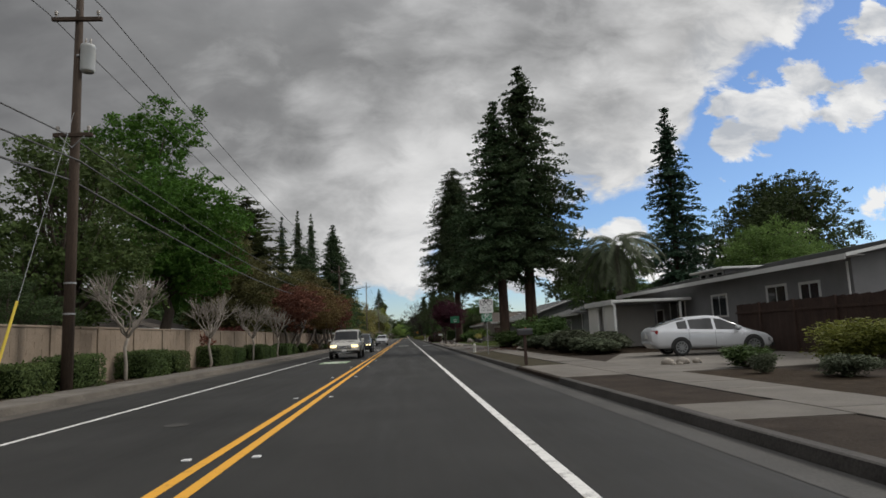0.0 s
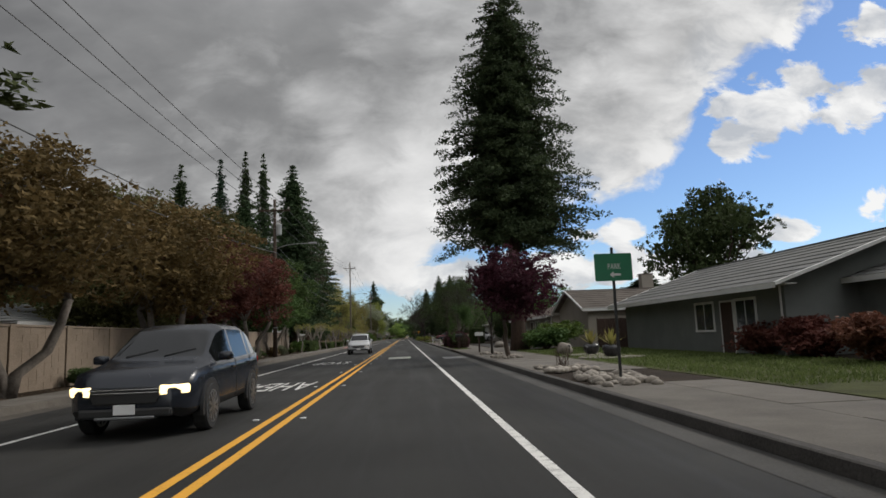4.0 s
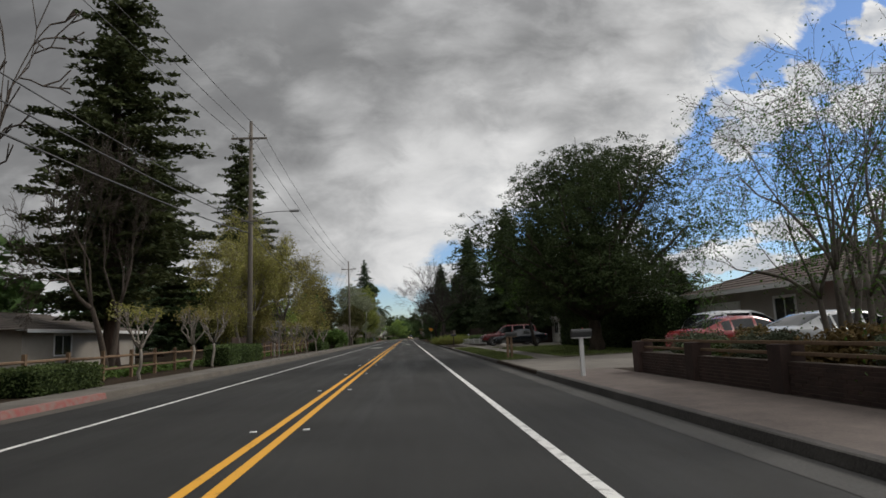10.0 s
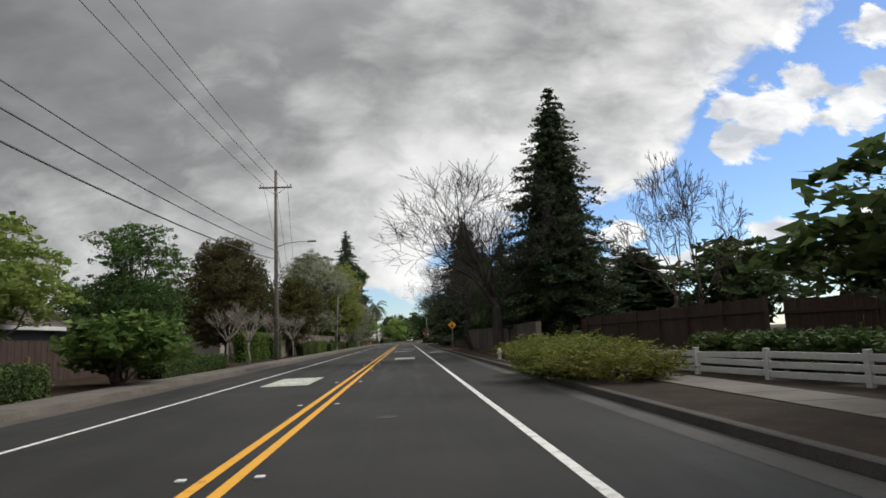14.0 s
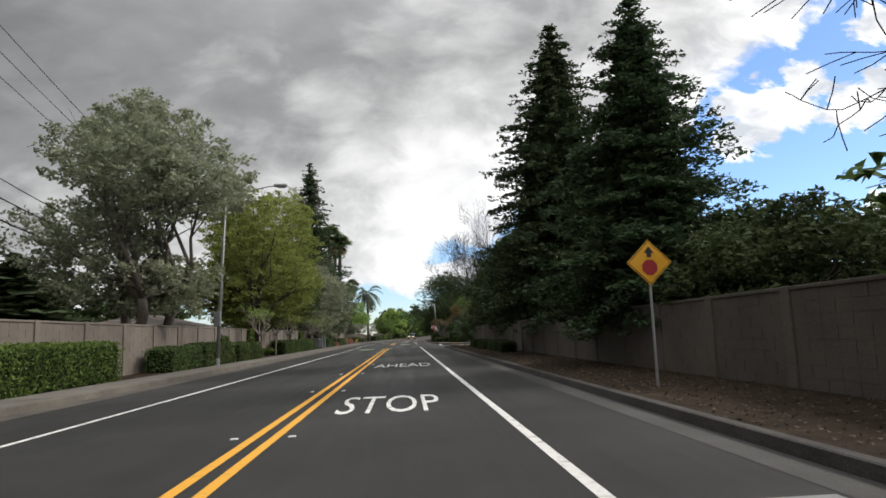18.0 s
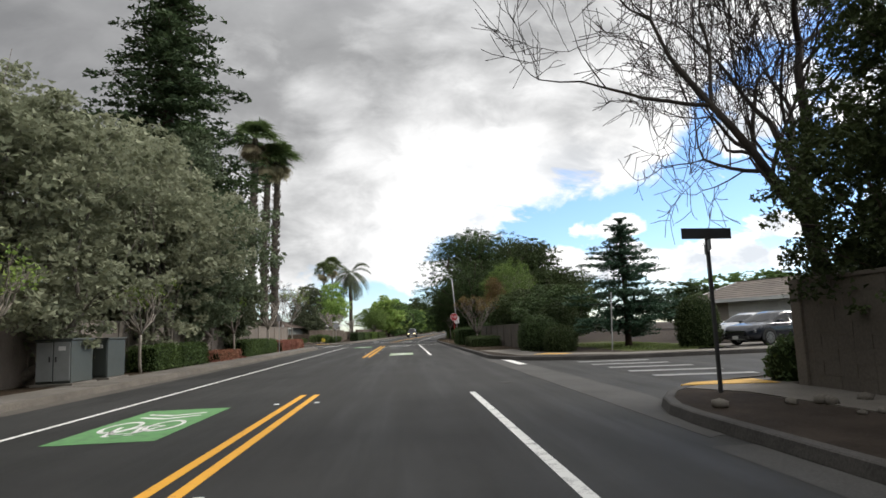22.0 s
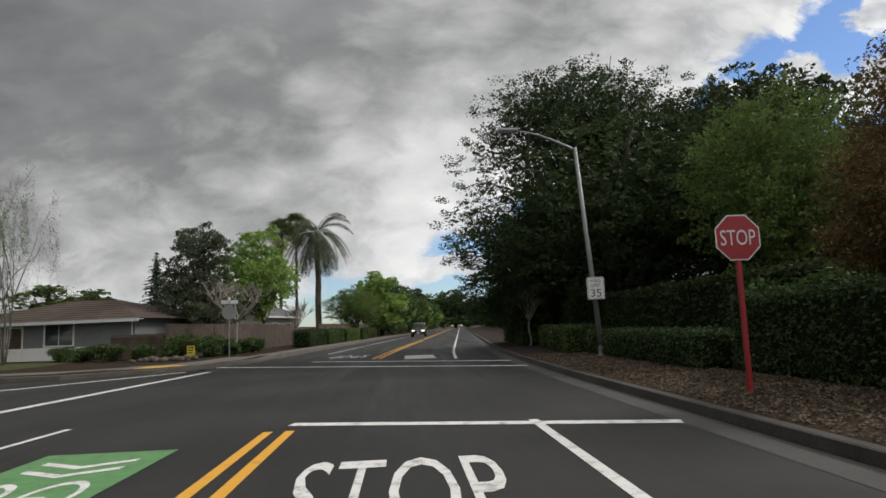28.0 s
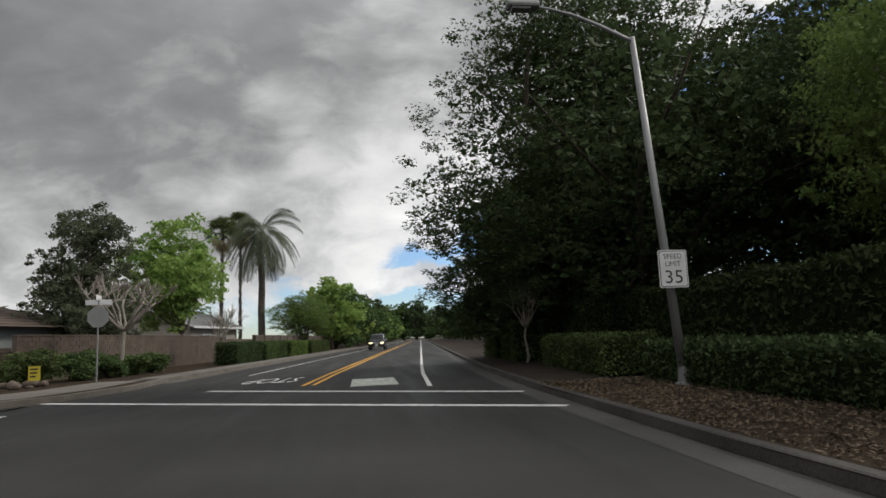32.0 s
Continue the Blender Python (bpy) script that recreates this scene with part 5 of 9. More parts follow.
RED = "tall dark green redwood with a bare lower trunk"
OAK = "broad dark green oak with a dense crown"
PLACE = [
    # proto, x, y, height, radius, turn, name, label
    ("bright", -15.3, 43.5, 17.0, 5.0, 10, "broadleaf_tree", "large bright green tree behind the block wall"),
    ("green_big", -16.5, 33, 11.5, 5.0, 80, "broadleaf_tree", "dense dark green tree behind the block wall"),
    ("oak_b", -20.0, 24, 7.0, 4.0, 40, "broadleaf_tree", "low dark green tree behind the block wall"),
    ("cypress", -22.0, 40, 8.5, 0.8, 0, "cypress_tree", "narrow dark cypress behind the block wall"),
    ("cypress", -20.2, 40, 8.6, 0.8, 60, "cypress_tree", "narrow dark cypress behind the block wall"),
    ("pine_dark", -15.5, 66, 15.5, 4.6, 0, "conifer_tree", "dark bushy conifer behind the block wall"),
    ("oak_brown", -14.8, 84, 9.6, 4.6, 130, "broadleaf_tree", "brownish olive tree behind the block wall"),
    ("oak_brown", -15.5, 56, 11.2, 4.8, 200, "broadleaf_tree", "dark rounded tree behind the block wall"),
    ("oak_brown", -15.0, 99, 11.6, 4.8, 20, "broadleaf_tree", "tall brownish olive tree behind the block wall"),
    ("spruce", -26.8, 145, 28.5, 3.4, 0, "conifer_tree", "tall narrow spruce among other conifers"),
    ("redwood_c", -23.6, 147, 29.5, 3.2, 50, "redwood_tree", "tall dark redwood in a row of conifers"),
    ("redwood_c", -20.0, 143, 28, 3.0, 120, "redwood_tree", "tall dark redwood in a row of conifers"),
    ("redwood_mid", -14.4, 135, 24.2, 5.0, 200, "redwood_tree", "tall dark redwood in a row of conifers"),
    ("redwood_mid", -19.5, 129, 19, 5.0, 90, "redwood_tree", "wide dark redwood behind the rail fence"),
    ("redwood_c", -30.0, 137, 25, 4.0, 20, "redwood_tree", "tall dark redwood behind the rail fence"),
    ("redwood_b", -27.0, 118, 17, 4.5, 140, "redwood_tree", "dark redwood behind the rail fence"),
    ("orange", -9.8, 65.5, 6.8, 3.4, 0, "street_tree", "small street tree with orange green leaves"),
    ("orange", -9.9, 76.5, 7.4, 3.7, 100, "street_tree", "small street tree with orange green leaves"),
    ("red", -9.9, 84, 6.8, 3.2, 30, "street_tree", "small street tree with dull red leaves"),
    ("red", -9.9, 58.5, 6.0, 3.0, 200, "street_tree", "small street tree with dull red leaves"),
    ("red", -10.0, 92.3, 7.0, 3.0, 130, "street_tree", "small street tree with dull red leaves"),
    ("green", -10.2, 100.3, 6.4, 2.7, 150, "street_tree", "small street tree with dark green leaves"),
    ("green", -10.3, 107.5, 8.3, 2.6, 80, "street_tree", "pale-stemmed green street tree beside the wall end"),
    ("bare_tall", -12.6, 148.7, 17.5, 3.0, 0, "bare_tree", "tall bare tree with crooked branches"),
    ("bare", -15.8, 165.5, 14.0, 4.6, 60, "bare_tree", "broad bare brown tree in front of pines"),
    ("pine_dark", -28.0, 205, 24.0, 5.0, 200, "conifer_tree", "tall dark pine with tufted branches"),
    ("pine_dark", -17.7, 170, 24.6, 4.8, 0, "conifer_tree", "tall dark pine with tufted branches"),
    ("pine_dark", -20.2, 210.5, 26.2, 4.6, 120, "conifer_tree", "tall dark pine with tufted branches"),
    ("redwood_c", -24, 183, 18, 4.0, 60, "redwood_tree", "dark conifer behind the rail fence"),
    ("yellow", -14.4, 188.2, 13.6, 5.6, 0, "weeping_tree", "weeping tree in yellow green new leaf"),
    ("yellow", -12.8, 197.5, 12.6, 5.8, 130, "weeping_tree", "weeping tree in yellow green new leaf"),
    ("spring", -16.5, 218, 6.6, 3.4, 0, "broadleaf_tree", "low yellow green tree behind the fence"),
    ("green_big", -15.0, 228, 8.0, 3.4, 40, "broadleaf_tree", "rounded green tree behind the fence"),
    ("oak_brown", -10.3, 252, 7.3, 2.8, 0, "broadleaf_tree", "dense rounded brownish olive tree beside the wall"),
    ("oak_brown", -16.4, 252.8, 11.1, 4.7, 60, "broadleaf_tree", "large rounded dark olive green tree"),
    ("oak_b", -17.6, 268, 10.5, 3.0, 120, "broadleaf_tree", "rounded dark olive green tree"),
    ("olive", -12.6, 279, 13.2, 5.8, 0, "olive_tree", "grey green tree with open branches behind the wall"),
    ("lime", -11.5, 297, 12.6, 5.0, 70, "broadleaf_tree", "tall yellow green tree behind the wall"),
    ("lime", -11.2, 309, 15.0, 3.7, 200, "broadleaf_tree", "tall yellow green tree behind the wall"),
    ("lime", -14.0, 304, 12.0, 4.6, 70, "broadleaf_tree", "tall yellow green tree behind the wall"),
    ("green_big", -12.5, 311, 10.5, 4.2, 160, "broadleaf_tree", "dark green tree behind the wall"),
    ("olive_b", -11.6, 322, 9.4, 4.4, 10, "olive_tree", "dense grey green olive tree behind the wall"),
    ("olive_b", -11.6, 331, 10.4, 4.6, 140, "olive_tree", "dense grey green olive tree behind the wall"),
    ("olive_dark", -11.9, 343.2, 11.0, 3.5, 40, "olive_tree", "dense grey green olive tree behind the wall"),
    ("olive_dark", -11.9, 337.5, 12.2, 4.4, 250, "olive_tree", "dense grey green olive tree behind the wall"),
    ("redwood_high", -13.2, 339.5, 26, 4.6, 0, "redwood_tree", "tall dark redwood behind the olive trees"),
    ("fan", -13.3, 359.6, 19.2, 2.5, 0, "fan_palm", "tall fan palm with a rough ringed trunk"),
    ("fan", -12.5, 361.0, 17.5, 2.4, 12, "fan_palm", "tall fan palm with a rough ringed trunk"),
    ("fan", -11.7, 361.8, 17.9, 2.4, -10, "fan_palm", "tall fan palm with a rough ringed trunk"),
    ("fan_far", -18.6, 455, 16.4, 2.7, 0, "fan_palm", "distant fan palm above the roofs"),
    ("fan_far", -17.0, 460, 18.0, 2.7, 90, "fan_palm", "distant fan palm above the roofs"),
    ("feather", -11.0, 440, 13.8, 4.6, 0, "feather_palm", "palm with long drooping feathery fronds"),
    # right-hand side
    ("redwood_a", 7.9, 50.7, 19.2, 4.0, 0, "redwood_tree", RED),
    ("redwood_a", 10.2, 51.5, 22.4, 4.6, 150, "redwood_tree", RED),
    ("redwood_near", 7.6, 90.0, 24.0, 4.7, 0, "redwood_tree", "broad dark redwood beside the front lawn"),
    ("spruce", 27.0, 62, 22.6, 4.3, 0, "conifer_tree", "tall dark spruce behind the grey house"),
    ("oak", 43, 72, 17.5, 9.0, 0, "broadleaf_tree", OAK),
    ("fresh", 35, 58, 10.4, 5.0, 0, "broadleaf_tree", "olive green tree behind the grey house"),
    ("feather_droop", 16.2, 48, 7.4, 3.7, 0, "feather_palm", "palm with hanging pale fronds"),
    ("green_big", 19, 58, 8.5, 4.0, 0, "broadleaf_tree", "dark green tree behind the carport"),
    ("plum", 5.1, 78.7, 5.2, 2.25, 0, "plum_tree", "purple-leaved plum tree in the planting strip"),
    ("plum_open", 5.1, 84.7, 5.5, 2.3, 100, "plum_tree", "purple-leaved plum tree in the planting strip"),
    ("oak_b", 31, 110, 14.8, 5.8, 0, "broadleaf_tree", "tall open green tree behind the roofs"),
    ("thin", 5.35, 111.4, 6.1, 2.5, 0, "street_tree", "young thin-branched street tree in sparse leaf"),
    ("street", 5.1, 120.4, 6.4, 2.1, 0, "street_tree", "young green street tree in a grass patch"),
    ("green", 17, 128, 8.3, 3.6, 60, "broadleaf_tree", "small green tree in a front garden"),
    ("oak_b", 13.2, 123.4, 4.8, 2.1, 0, "small_tree", "dark bushy tree beside the low house"),
    ("oak_b", 12.6, 127.8, 4.0, 1.9, 90, "small_tree", "dark bushy tree beside the low house"),
    ("oak_b", 14.6, 182.0, 8.5, 3.2, 0, "broadleaf_tree", "dark tree beside the front lawn"),
    ("birch", 10.0, 144.4, 7.9, 3.6, 0, "birch_tree", "weeping birch in light spring leaf"),
    ("birch", 8.3, 141.2, 7.5, 3.0, 120, "birch_tree", "weeping birch in light spring leaf"),
    ("oak_near", 10.4, 165.4, 11.6, 6.6, 30, "oak_tree", "large dark evergreen oak overhanging the verge"),
    ("redwood_mid", 11.3, 199.0, 14.6, 3.4, 40, "redwood_tree", "broad dark redwood in a front garden"),
    ("redwood_mid", 14.4, 201.0, 13.2, 3.4, 140, "redwood_tree", "broad dark redwood in a front garden"),
    ("bright", 20, 193, 9, 3.4, 40, "broadleaf_tree", "light green tree in a front garden"),
    ("redwood_mid", 10.6, 234.6, 17.8, 4.0, 80, "redwood_tree", "dark layered redwood behind the block wall"),
    ("bare", 15.8, 227, 11.6, 4.6, 130, "bare_tree", "bare spreading tree behind the board fence"),
    ("bare_w", 6.0, 233.2, 14.2, 7.2, 0, "bare_tree", "tall bare tree leaning over the road"),
    ("bare_lean", 5.8, 248.6, 10.8, 6.3, 0, "bare_tree", "bare tree with a leaning trunk on the verge"),
    ("oak_near", 11.4, 245.0, 9.2, 5.4, 0, "oak_tree", "dark evergreen tree behind the block wall"),
    ("oak_c", 9.7, 252, 6.0, 3.0, 20, "oak_tree", "dark evergreen tree behind the block wall"),
    ("oak_b", 9.6, 263, 4.3, 2.8, 0, "broadleaf_tree", "dark shrubby tree behind the block wall"),
    ("redwood_mid", 8.5, 281, 17.4, 4.2, 70, "redwood_tree", "broad dark redwood behind the block wall"),
    ("oak_c", 9.4, 287.5, 6.2, 3.2, 40, "broadleaf_tree", "dark evergreen tree overhanging the block wall"),
    ("oak_c", 9.2, 292.8, 5.8, 3.0, 150, "broadleaf_tree", "dark evergreen tree overhanging the block wall"),
    ("oak_c", 9.6, 305.5, 8.6, 3.6, 200, "oak_tree", "dark evergreen tree overhanging the block wall"),
    ("oak_c", 8.6, 311.4, 7.2, 2.4, 60, "oak_tree", "ivy-covered evergreen at the street corner"),
    ("redwood_mid", 8.2, 268.5, 12.4, 3.3, 160, "redwood_tree", "dark redwood rising over the block wall"),
    ("redwood_a", 14.2, 284.0, 15.0, 4.2, 70, "redwood_tree", RED),
    ("redwood_mid", 13.5, 299.0, 16.0, 5.0, 20, "redwood_tree", "broad dark redwood behind the block wall"),
    ("oak_b", 11.0, 267, 4.8, 3.0, 100, "broadleaf_tree", "dark green shrubby tree behind the block wall"),
    ("oak_c", 10.5, 297, 9.0, 5.4, 100, "oak_tree", "dark evergreen tree overhanging the block wall"),
    ("bare_lean", 8.7, 314.0, 15.6, 6.4, 10, "bare_tree", "bare winter tree with an ivy-covered trunk"),
    ("oak_c", 11.8, 309.5, 11.2, 4.4, 30, "oak_tree", "dark evergreen tree at the street corner"),
    ("spruce_low", 11.5, 334.4, 6.5, 2.7, 20, "conifer_tree", "small dark spruce on a corner lawn"),
    ("oak_near", 10.9, 390, 14.7, 8.8, 100, "oak_tree", "huge dark evergreen oak beside the road"),
    ("oak_c", 7.3, 394.5, 7.6, 4.3, 60, "oak_tree", "low dense evergreen under the huge oak"),
    ("oak", 16.6, 386, 12.6, 6.5, 200, "oak_tree", "huge dark evergreen oak beside the road"),
    ("fresh", 13.2, 377.6, 9.0, 3.3, 0, "broadleaf_tree", "fresh green tree behind the hedge"),
    ("russet", 9.5, 368.0, 6.3, 1.6, 0, "small_tree", "small tree with russet brown leaves behind the hedge"),
    ("oak_b", 12.4, 352, 4.1, 2.6, 0, "broadleaf_tree", "dark rounded tree behind the wall"),
    # far end
    ("olive_dark", -14.6, 403, 8.9, 2.8, 0, "broadleaf_tree", "dark grey green tree behind the block wall"),
    ("spring", -11.5, 410, 9.6, 3.4, 30, "broadleaf_tree", "fresh green tree behind the block wall"),
    ("fresh", -6.2, 440, 6.6, 3.8, 0, "broadleaf_tree", "fresh green tree behind the roadside hedge"),
    ("birch", -21.6, 393, 11.8, 2.4, 0, "birch_tree", "bare weeping birch in a front garden"),
]
for p, x, y, h, r, rz, nm, lab in PLACE:
    plant(T[p], x, y, h, r, rz, nm, lab)
for i in range(26):                                    # the road's far end runs between trees
    y = 456 + i * 9.0
    plant(T[("far_spring", "far_green", "far_oak", "far_green")[i % 4]], -10.4 + bend(y) - rng.uniform(0, 1.6), y, rng.uniform(8.2, 10.8), rng.uniform(4.0, 5.0), i * 50, "broadleaf_tree", "green roadside tree in the distance")
    plant(T[("far_oak", "far_green", "far_oak", "far_oak")[i % 4]], 9.5 + bend(y) + rng.uniform(0, 5), y - 28, rng.uniform(7, 10), rng.uniform(3.6, 4.8), i * 70, "broadleaf_tree", "dark roadside tree in the distance")
for i in range(30):                                    # garden trees behind the houses close the view
    y = 4 + i * 13.5
    if not 345 < y < 405:
        plant(T[("far_oak", "far_green", "far_redwood", "far_oak")[i % 4]], -30 - rng.uniform(0, 10), y, rng.uniform(7, 11), rng.uniform(6, 8), i * 40, "broadleaf_tree", "dark garden tree behind the houses")
    plant(T[("far_green", "far_oak", "far_oak", "far_redwood")[i % 4]], (40 if 200 > y or y > 320 else 24) + rng.uniform(0, 12), y, rng.uniform(6.5, 10), rng.uniform(6, 8), i * 40, "broadleaf_tree", "dark garden tree behind the houses")
for i in range(9):                                     # trees past the left-hand side street
    plant(T[("far_green", "far_oak", "far_spring")[i % 3]], -30 - i * 6, 415 + (i % 3) * 9, rng.uniform(4.2, 6.2), rng.uniform(4, 6), i * 40, "broadleaf_tree", "garden tree behind the corner house", z=0.14)

for i in range(13):                                    # a belt of trees closes the view where the road bends away
    y = 704 + (i % 3) * 6
    plant(T[("far_oak", "far_green", "far_oak")[i % 3]], bend(y) - 42 + i * 7, y, rng.uniform(15, 22), rng.uniform(7, 9), i * 70, "broadleaf_tree", "distant roadside tree beyond the bend")

for i in range(15):                                    # low growth under that belt
    plant(T["far_oak" if i % 2 else "far_green"], bend(700) - 44 + i * 6.2, 698 + (i % 2) * 3, rng.uniform(5, 7.5), rng.uniform(4.6, 5.6), i * 50, "broadleaf_tree", "low dark growth beyond the bend")

# ---------------------------------------------------------------- makers of things
def block_wall(name, x, y0, y1, z0, h, mat="blockwall", panel=3.05, thick=0.2, label="tan concrete block wall with pilasters"):
    """A block wall in panels: courses with recessed joints, a flat cap, a pilaster at each joint of the panels."""
    n = max(int(round((y1 - y0) / panel)), 1)
    d = (y1 - y0) / n
    root = structure(name, Shape().box(x - thick * 0.465, x + thick * 0.465, y0, y1, z0 - 0.3, z0 + h - 0.1), mat, label, "wall")
    rows = int(h / 0.205)
    bh = h / rows
    s = Shape()
    for r in range(rows):
        k = int(d / 0.42)
        w = (d - 0.28) / k
        for i in range(k):
            off = 0.004 * ((i * 7 + r * 3) % 5 - 2) / 2
            s.box(-thick / 2 + off, thick / 2 + off, -d / 2 + 0.14 + i * w + 0.004, -d / 2 + 0.14 + (i + 1) * w - 0.004, r * bh + 0.004, (r + 1) * bh - 0.004)
    pm = s.mesh("panel")
    pm.materials.append(M[mat])
    cm = Shape().soft(-thick / 2 - 0.03, thick / 2 + 0.03, -d / 2 + 0.005, d / 2 - 0.005, h, h + 0.07, 0.012).mesh("cap")
    cm.materials.append(M[mat])
    tm = Shape().soft(-thick / 2 - 0.05, thick / 2 + 0.05, -0.135, 0.135, -0.05, h + 0.075, 0.012).mesh("pilaster")
    tm.materials.append(M[mat])
    for i in range(n + 1):
        yc = y0 + i * d
        link("pilaster", tm, None, root).matrix_basis = pose(x + bend(yc), yc, z0)
        if i < n:
            yc += d / 2
            for nm, me in (("panel", pm), ("cap", cm)):
                link(nm, me, None, root).matrix_basis = pose(x + bend(yc), yc, z0, 0, 0, -math.degrees(math.atan(bend(yc + 1) - bend(yc))))
    return root


def utility_pole(x, y, h, arms, mat="pole_wood", lamp=None, transformer=None, label="tall wooden utility pole with crossarms", lean=0.0):
    e = thing("utility_pole", x, y, 0.12, 0, label, "utility pole")
    part("pole", Shape().tube([(0, 0, -0.3), (lean * 0.5, 0, h * 0.5), (lean, 0, h)], [0.17, 0.145, 0.105], 10), mat, e, smooth=True)
    for z, w, drop in arms:
        a = part("crossarm", Shape().soft(-w / 2, w / 2, -0.19, -0.08, z - 0.06, z + 0.06, 0.01), mat, e)
        for k in range(3 if w > 1.5 else 2):
            xx = -w / 2 + 0.12 + k * (w - 0.24) / (2 if w > 1.5 else 1)
            part("insulator", Shape().lathe([(0.02, 0), (0.02, 0.08), (0.055, 0.1), (0.05, 0.14), (0.06, 0.16), (0.045, 0.22), (0.015, 0.24)], 8, pose(xx, -0.135, z + 0.05)), "insulator", a)
        if drop:
            for sg in (-1, 1):
                part("brace", Shape().tube([(sg * w * 0.32, -0.2, z - 0.05), (0, -0.17, z - drop)], [0.018, 0.018], 4), "galv", e)
    if transformer:
        z = transformer
        t = part("transformer", Shape().lathe([(0.05, -0.02), (0.2, 0), (0.21, 0.05), (0.21, 0.75), (0.225, 0.78), (0.2, 0.85), (0.05, 0.9)], 14, pose(0.34, -0.1, z)), "transformer", e, "grey cylindrical transformer", True)
        for k in (-0.07, 0.07):
            part("bushing", Shape().lathe([(0.03, 0), (0.045, 0.05), (0.03, 0.1), (0.04, 0.14), (0.02, 0.22)], 8, pose(0.34 + k, -0.1, z + 0.86)), "insulator", t)
        part("bracket", Shape().soft(0.02, 0.36, -0.16, -0.04, z + 0.5, z + 0.56, 0.01), "galv", e)
    if lamp:
        z, r = lamp
        part("lamp_arm", Shape().tube([(0.1, 0, z - 0.35), (r * 0.35, 0, z - 0.08), (r * 0.7, 0, z), (r, 0, z)], [0.035, 0.03, 0.028, 0.025], 7), "galv", e, smooth=True)
        part("lamp_head", Shape().soft(r - 0.05, r + 0.6, -0.13, 0.13, z - 0.06, z + 0.08, 0.045), "galv", e, "cobra-head street lamp")
    for z in (2.2, 3.1):
        part("step_band", Shape().lathe([(0.172, 0), (0.172, 0.05)], 10, pose(0, 0, z)), "galv", e)
    return e


def wire(p, q, sag, r=0.016, name="overhead_wire", label="thin black overhead wire between poles"):
    P, Q = Vector(p), Vector(q)
    pts = [P.lerp(Q, i / 14) - Vector((0, 0, sag * 4 * (i / 14) * (1 - i / 14))) for i in range(15)]
    s = Shape().tube(pts, [r] * 15, 4, False)
    return tagged(link(name, s.mesh(name), "wire"), label, "wire", "overhead wires")


def letters(text, w, h, mat, parent=None, name="lettering"):
    """Flat lettering, w wide and h high, in the x, y plane round the origin."""
    cu = bpy.data.curves.new("lettering", "FONT")
    cu.body, cu.align_x, cu.align_y, cu.extrude = text, "CENTER", "CENTER", 0.0
    cu.resolution_u = 3
    tmp = bpy.data.objects.new("lettering", cu)
    me = bpy.data.meshes.new_from_object(tmp)
    bpy.data.objects.remove(tmp)
    co = np.empty(len(me.vertices) * 3, np.float32)
    me.vertices.foreach_get("co", co)
    co = co.reshape(-1, 3)
    lo, hi = co.min(0), co.max(0)
    co = (co - (lo + hi) / 2) * np.array([w / (hi[0] - lo[0]), h / (hi[1] - lo[1]), 0]).astype(np.float32)
    me.vertices.foreach_set("co", co.ravel())
    me.update()
    me.materials.clear()
    me.materials.append(M[mat])
    ob = new(name, me)
    if parent is not None:
        ob.parent = parent
    return ob


FACE = Matrix.Rotation(radians(90), 4, "X")          # lays x, y lettering upright, facing -y


def sign_post(name, x, y, h, label, z=0.12, r=0.028, mat="galv", rz=0, square=False):
    e = thing(name, x, y, z, rz, label, "sign")
    part("post", Shape().soft(-r, r, -r, r, -0.2, h, 0.006) if square else Shape().tube([(0, 0, -0.2), (0, 0, h)], [r, r], 8), mat, e)
    return e


def plate(w, h, z, mat, e, name="sign_plate", y=-0.045, r=0.04, label=""):
    o = [(w / 2 - r + r * math.cos(a), h / 2 - r + r * math.sin(a)) for a in (0, 0.8, 1.57)]
    pts = o + [(-x, zz) for x, zz in o[::-1]] + [(-x, -zz) for x, zz in o] + [(x, -zz) for x, zz in o[::-1]]
    return part(name, Shape().prism([(a, b + z) for a, b in pts], 0.008, pose(0, y, 0)), mat, e, label)


def ring_shape(rad, tube_r, z, x, y, n=18):
    s = Shape()
    v, f = [], []
    for k in range(n):
        a = 2 * math.pi * k / n
        for rr in (rad - tube_r, rad + tube_r):
            v.append((x + math.cos(a) * rr, y, z + math.sin(a) * rr))
    for k in range(n):
        m = (k + 1) % n
        f.append((2 * k, 2 * k + 1, 2 * m + 1, 2 * m))
    return s.add(v, f)


def bike_symbol(e, z, y, s, mat):
    """A bicycle drawn in lines on an upright plate."""
    b = ring_shape(0.11 * s, 0.012 * s, z, -0.15 * s, y)
    b.add(*(lambda q: (q.v, q.f))(ring_shape(0.11 * s, 0.012 * s, z, 0.15 * s, y)))
    for (x0, z0), (x1, z1) in (((-0.15, 0), (-0.06, 0.15)), ((-0.06, 0.15), (0.10, 0.15)), ((0.15, 0), (0.09, 0.2)), ((0.0, 0.0), (0.10, 0.15)), ((-0.06, 0.15), (0, 0)), ((-0.15, 0), (0, 0)), ((0.09, 0.2), (0.04, 0.21)), ((-0.09, 0.19), (-0.03, 0.19))):
        d = Vector((x1 - x0, z1 - z0)).normalized() * 0.011 * s
        b.add([(x0 * s - d.y, y, z + z0 * s + d.x), (x0 * s + d.y, y, z + z0 * s - d.x), (x1 * s + d.y, y, z + z1 * s - d.x), (x1 * s - d.y, y, z + z1 * s + d.x)], [(0, 1, 2, 3)])
    return part("bicycle_symbol", b, mat, e)


def octagon(s):
    return [(s * math.cos(radians(22.5 + 45 * k)), s * math.sin(radians(22.5 + 45 * k))) for k in range(8)]


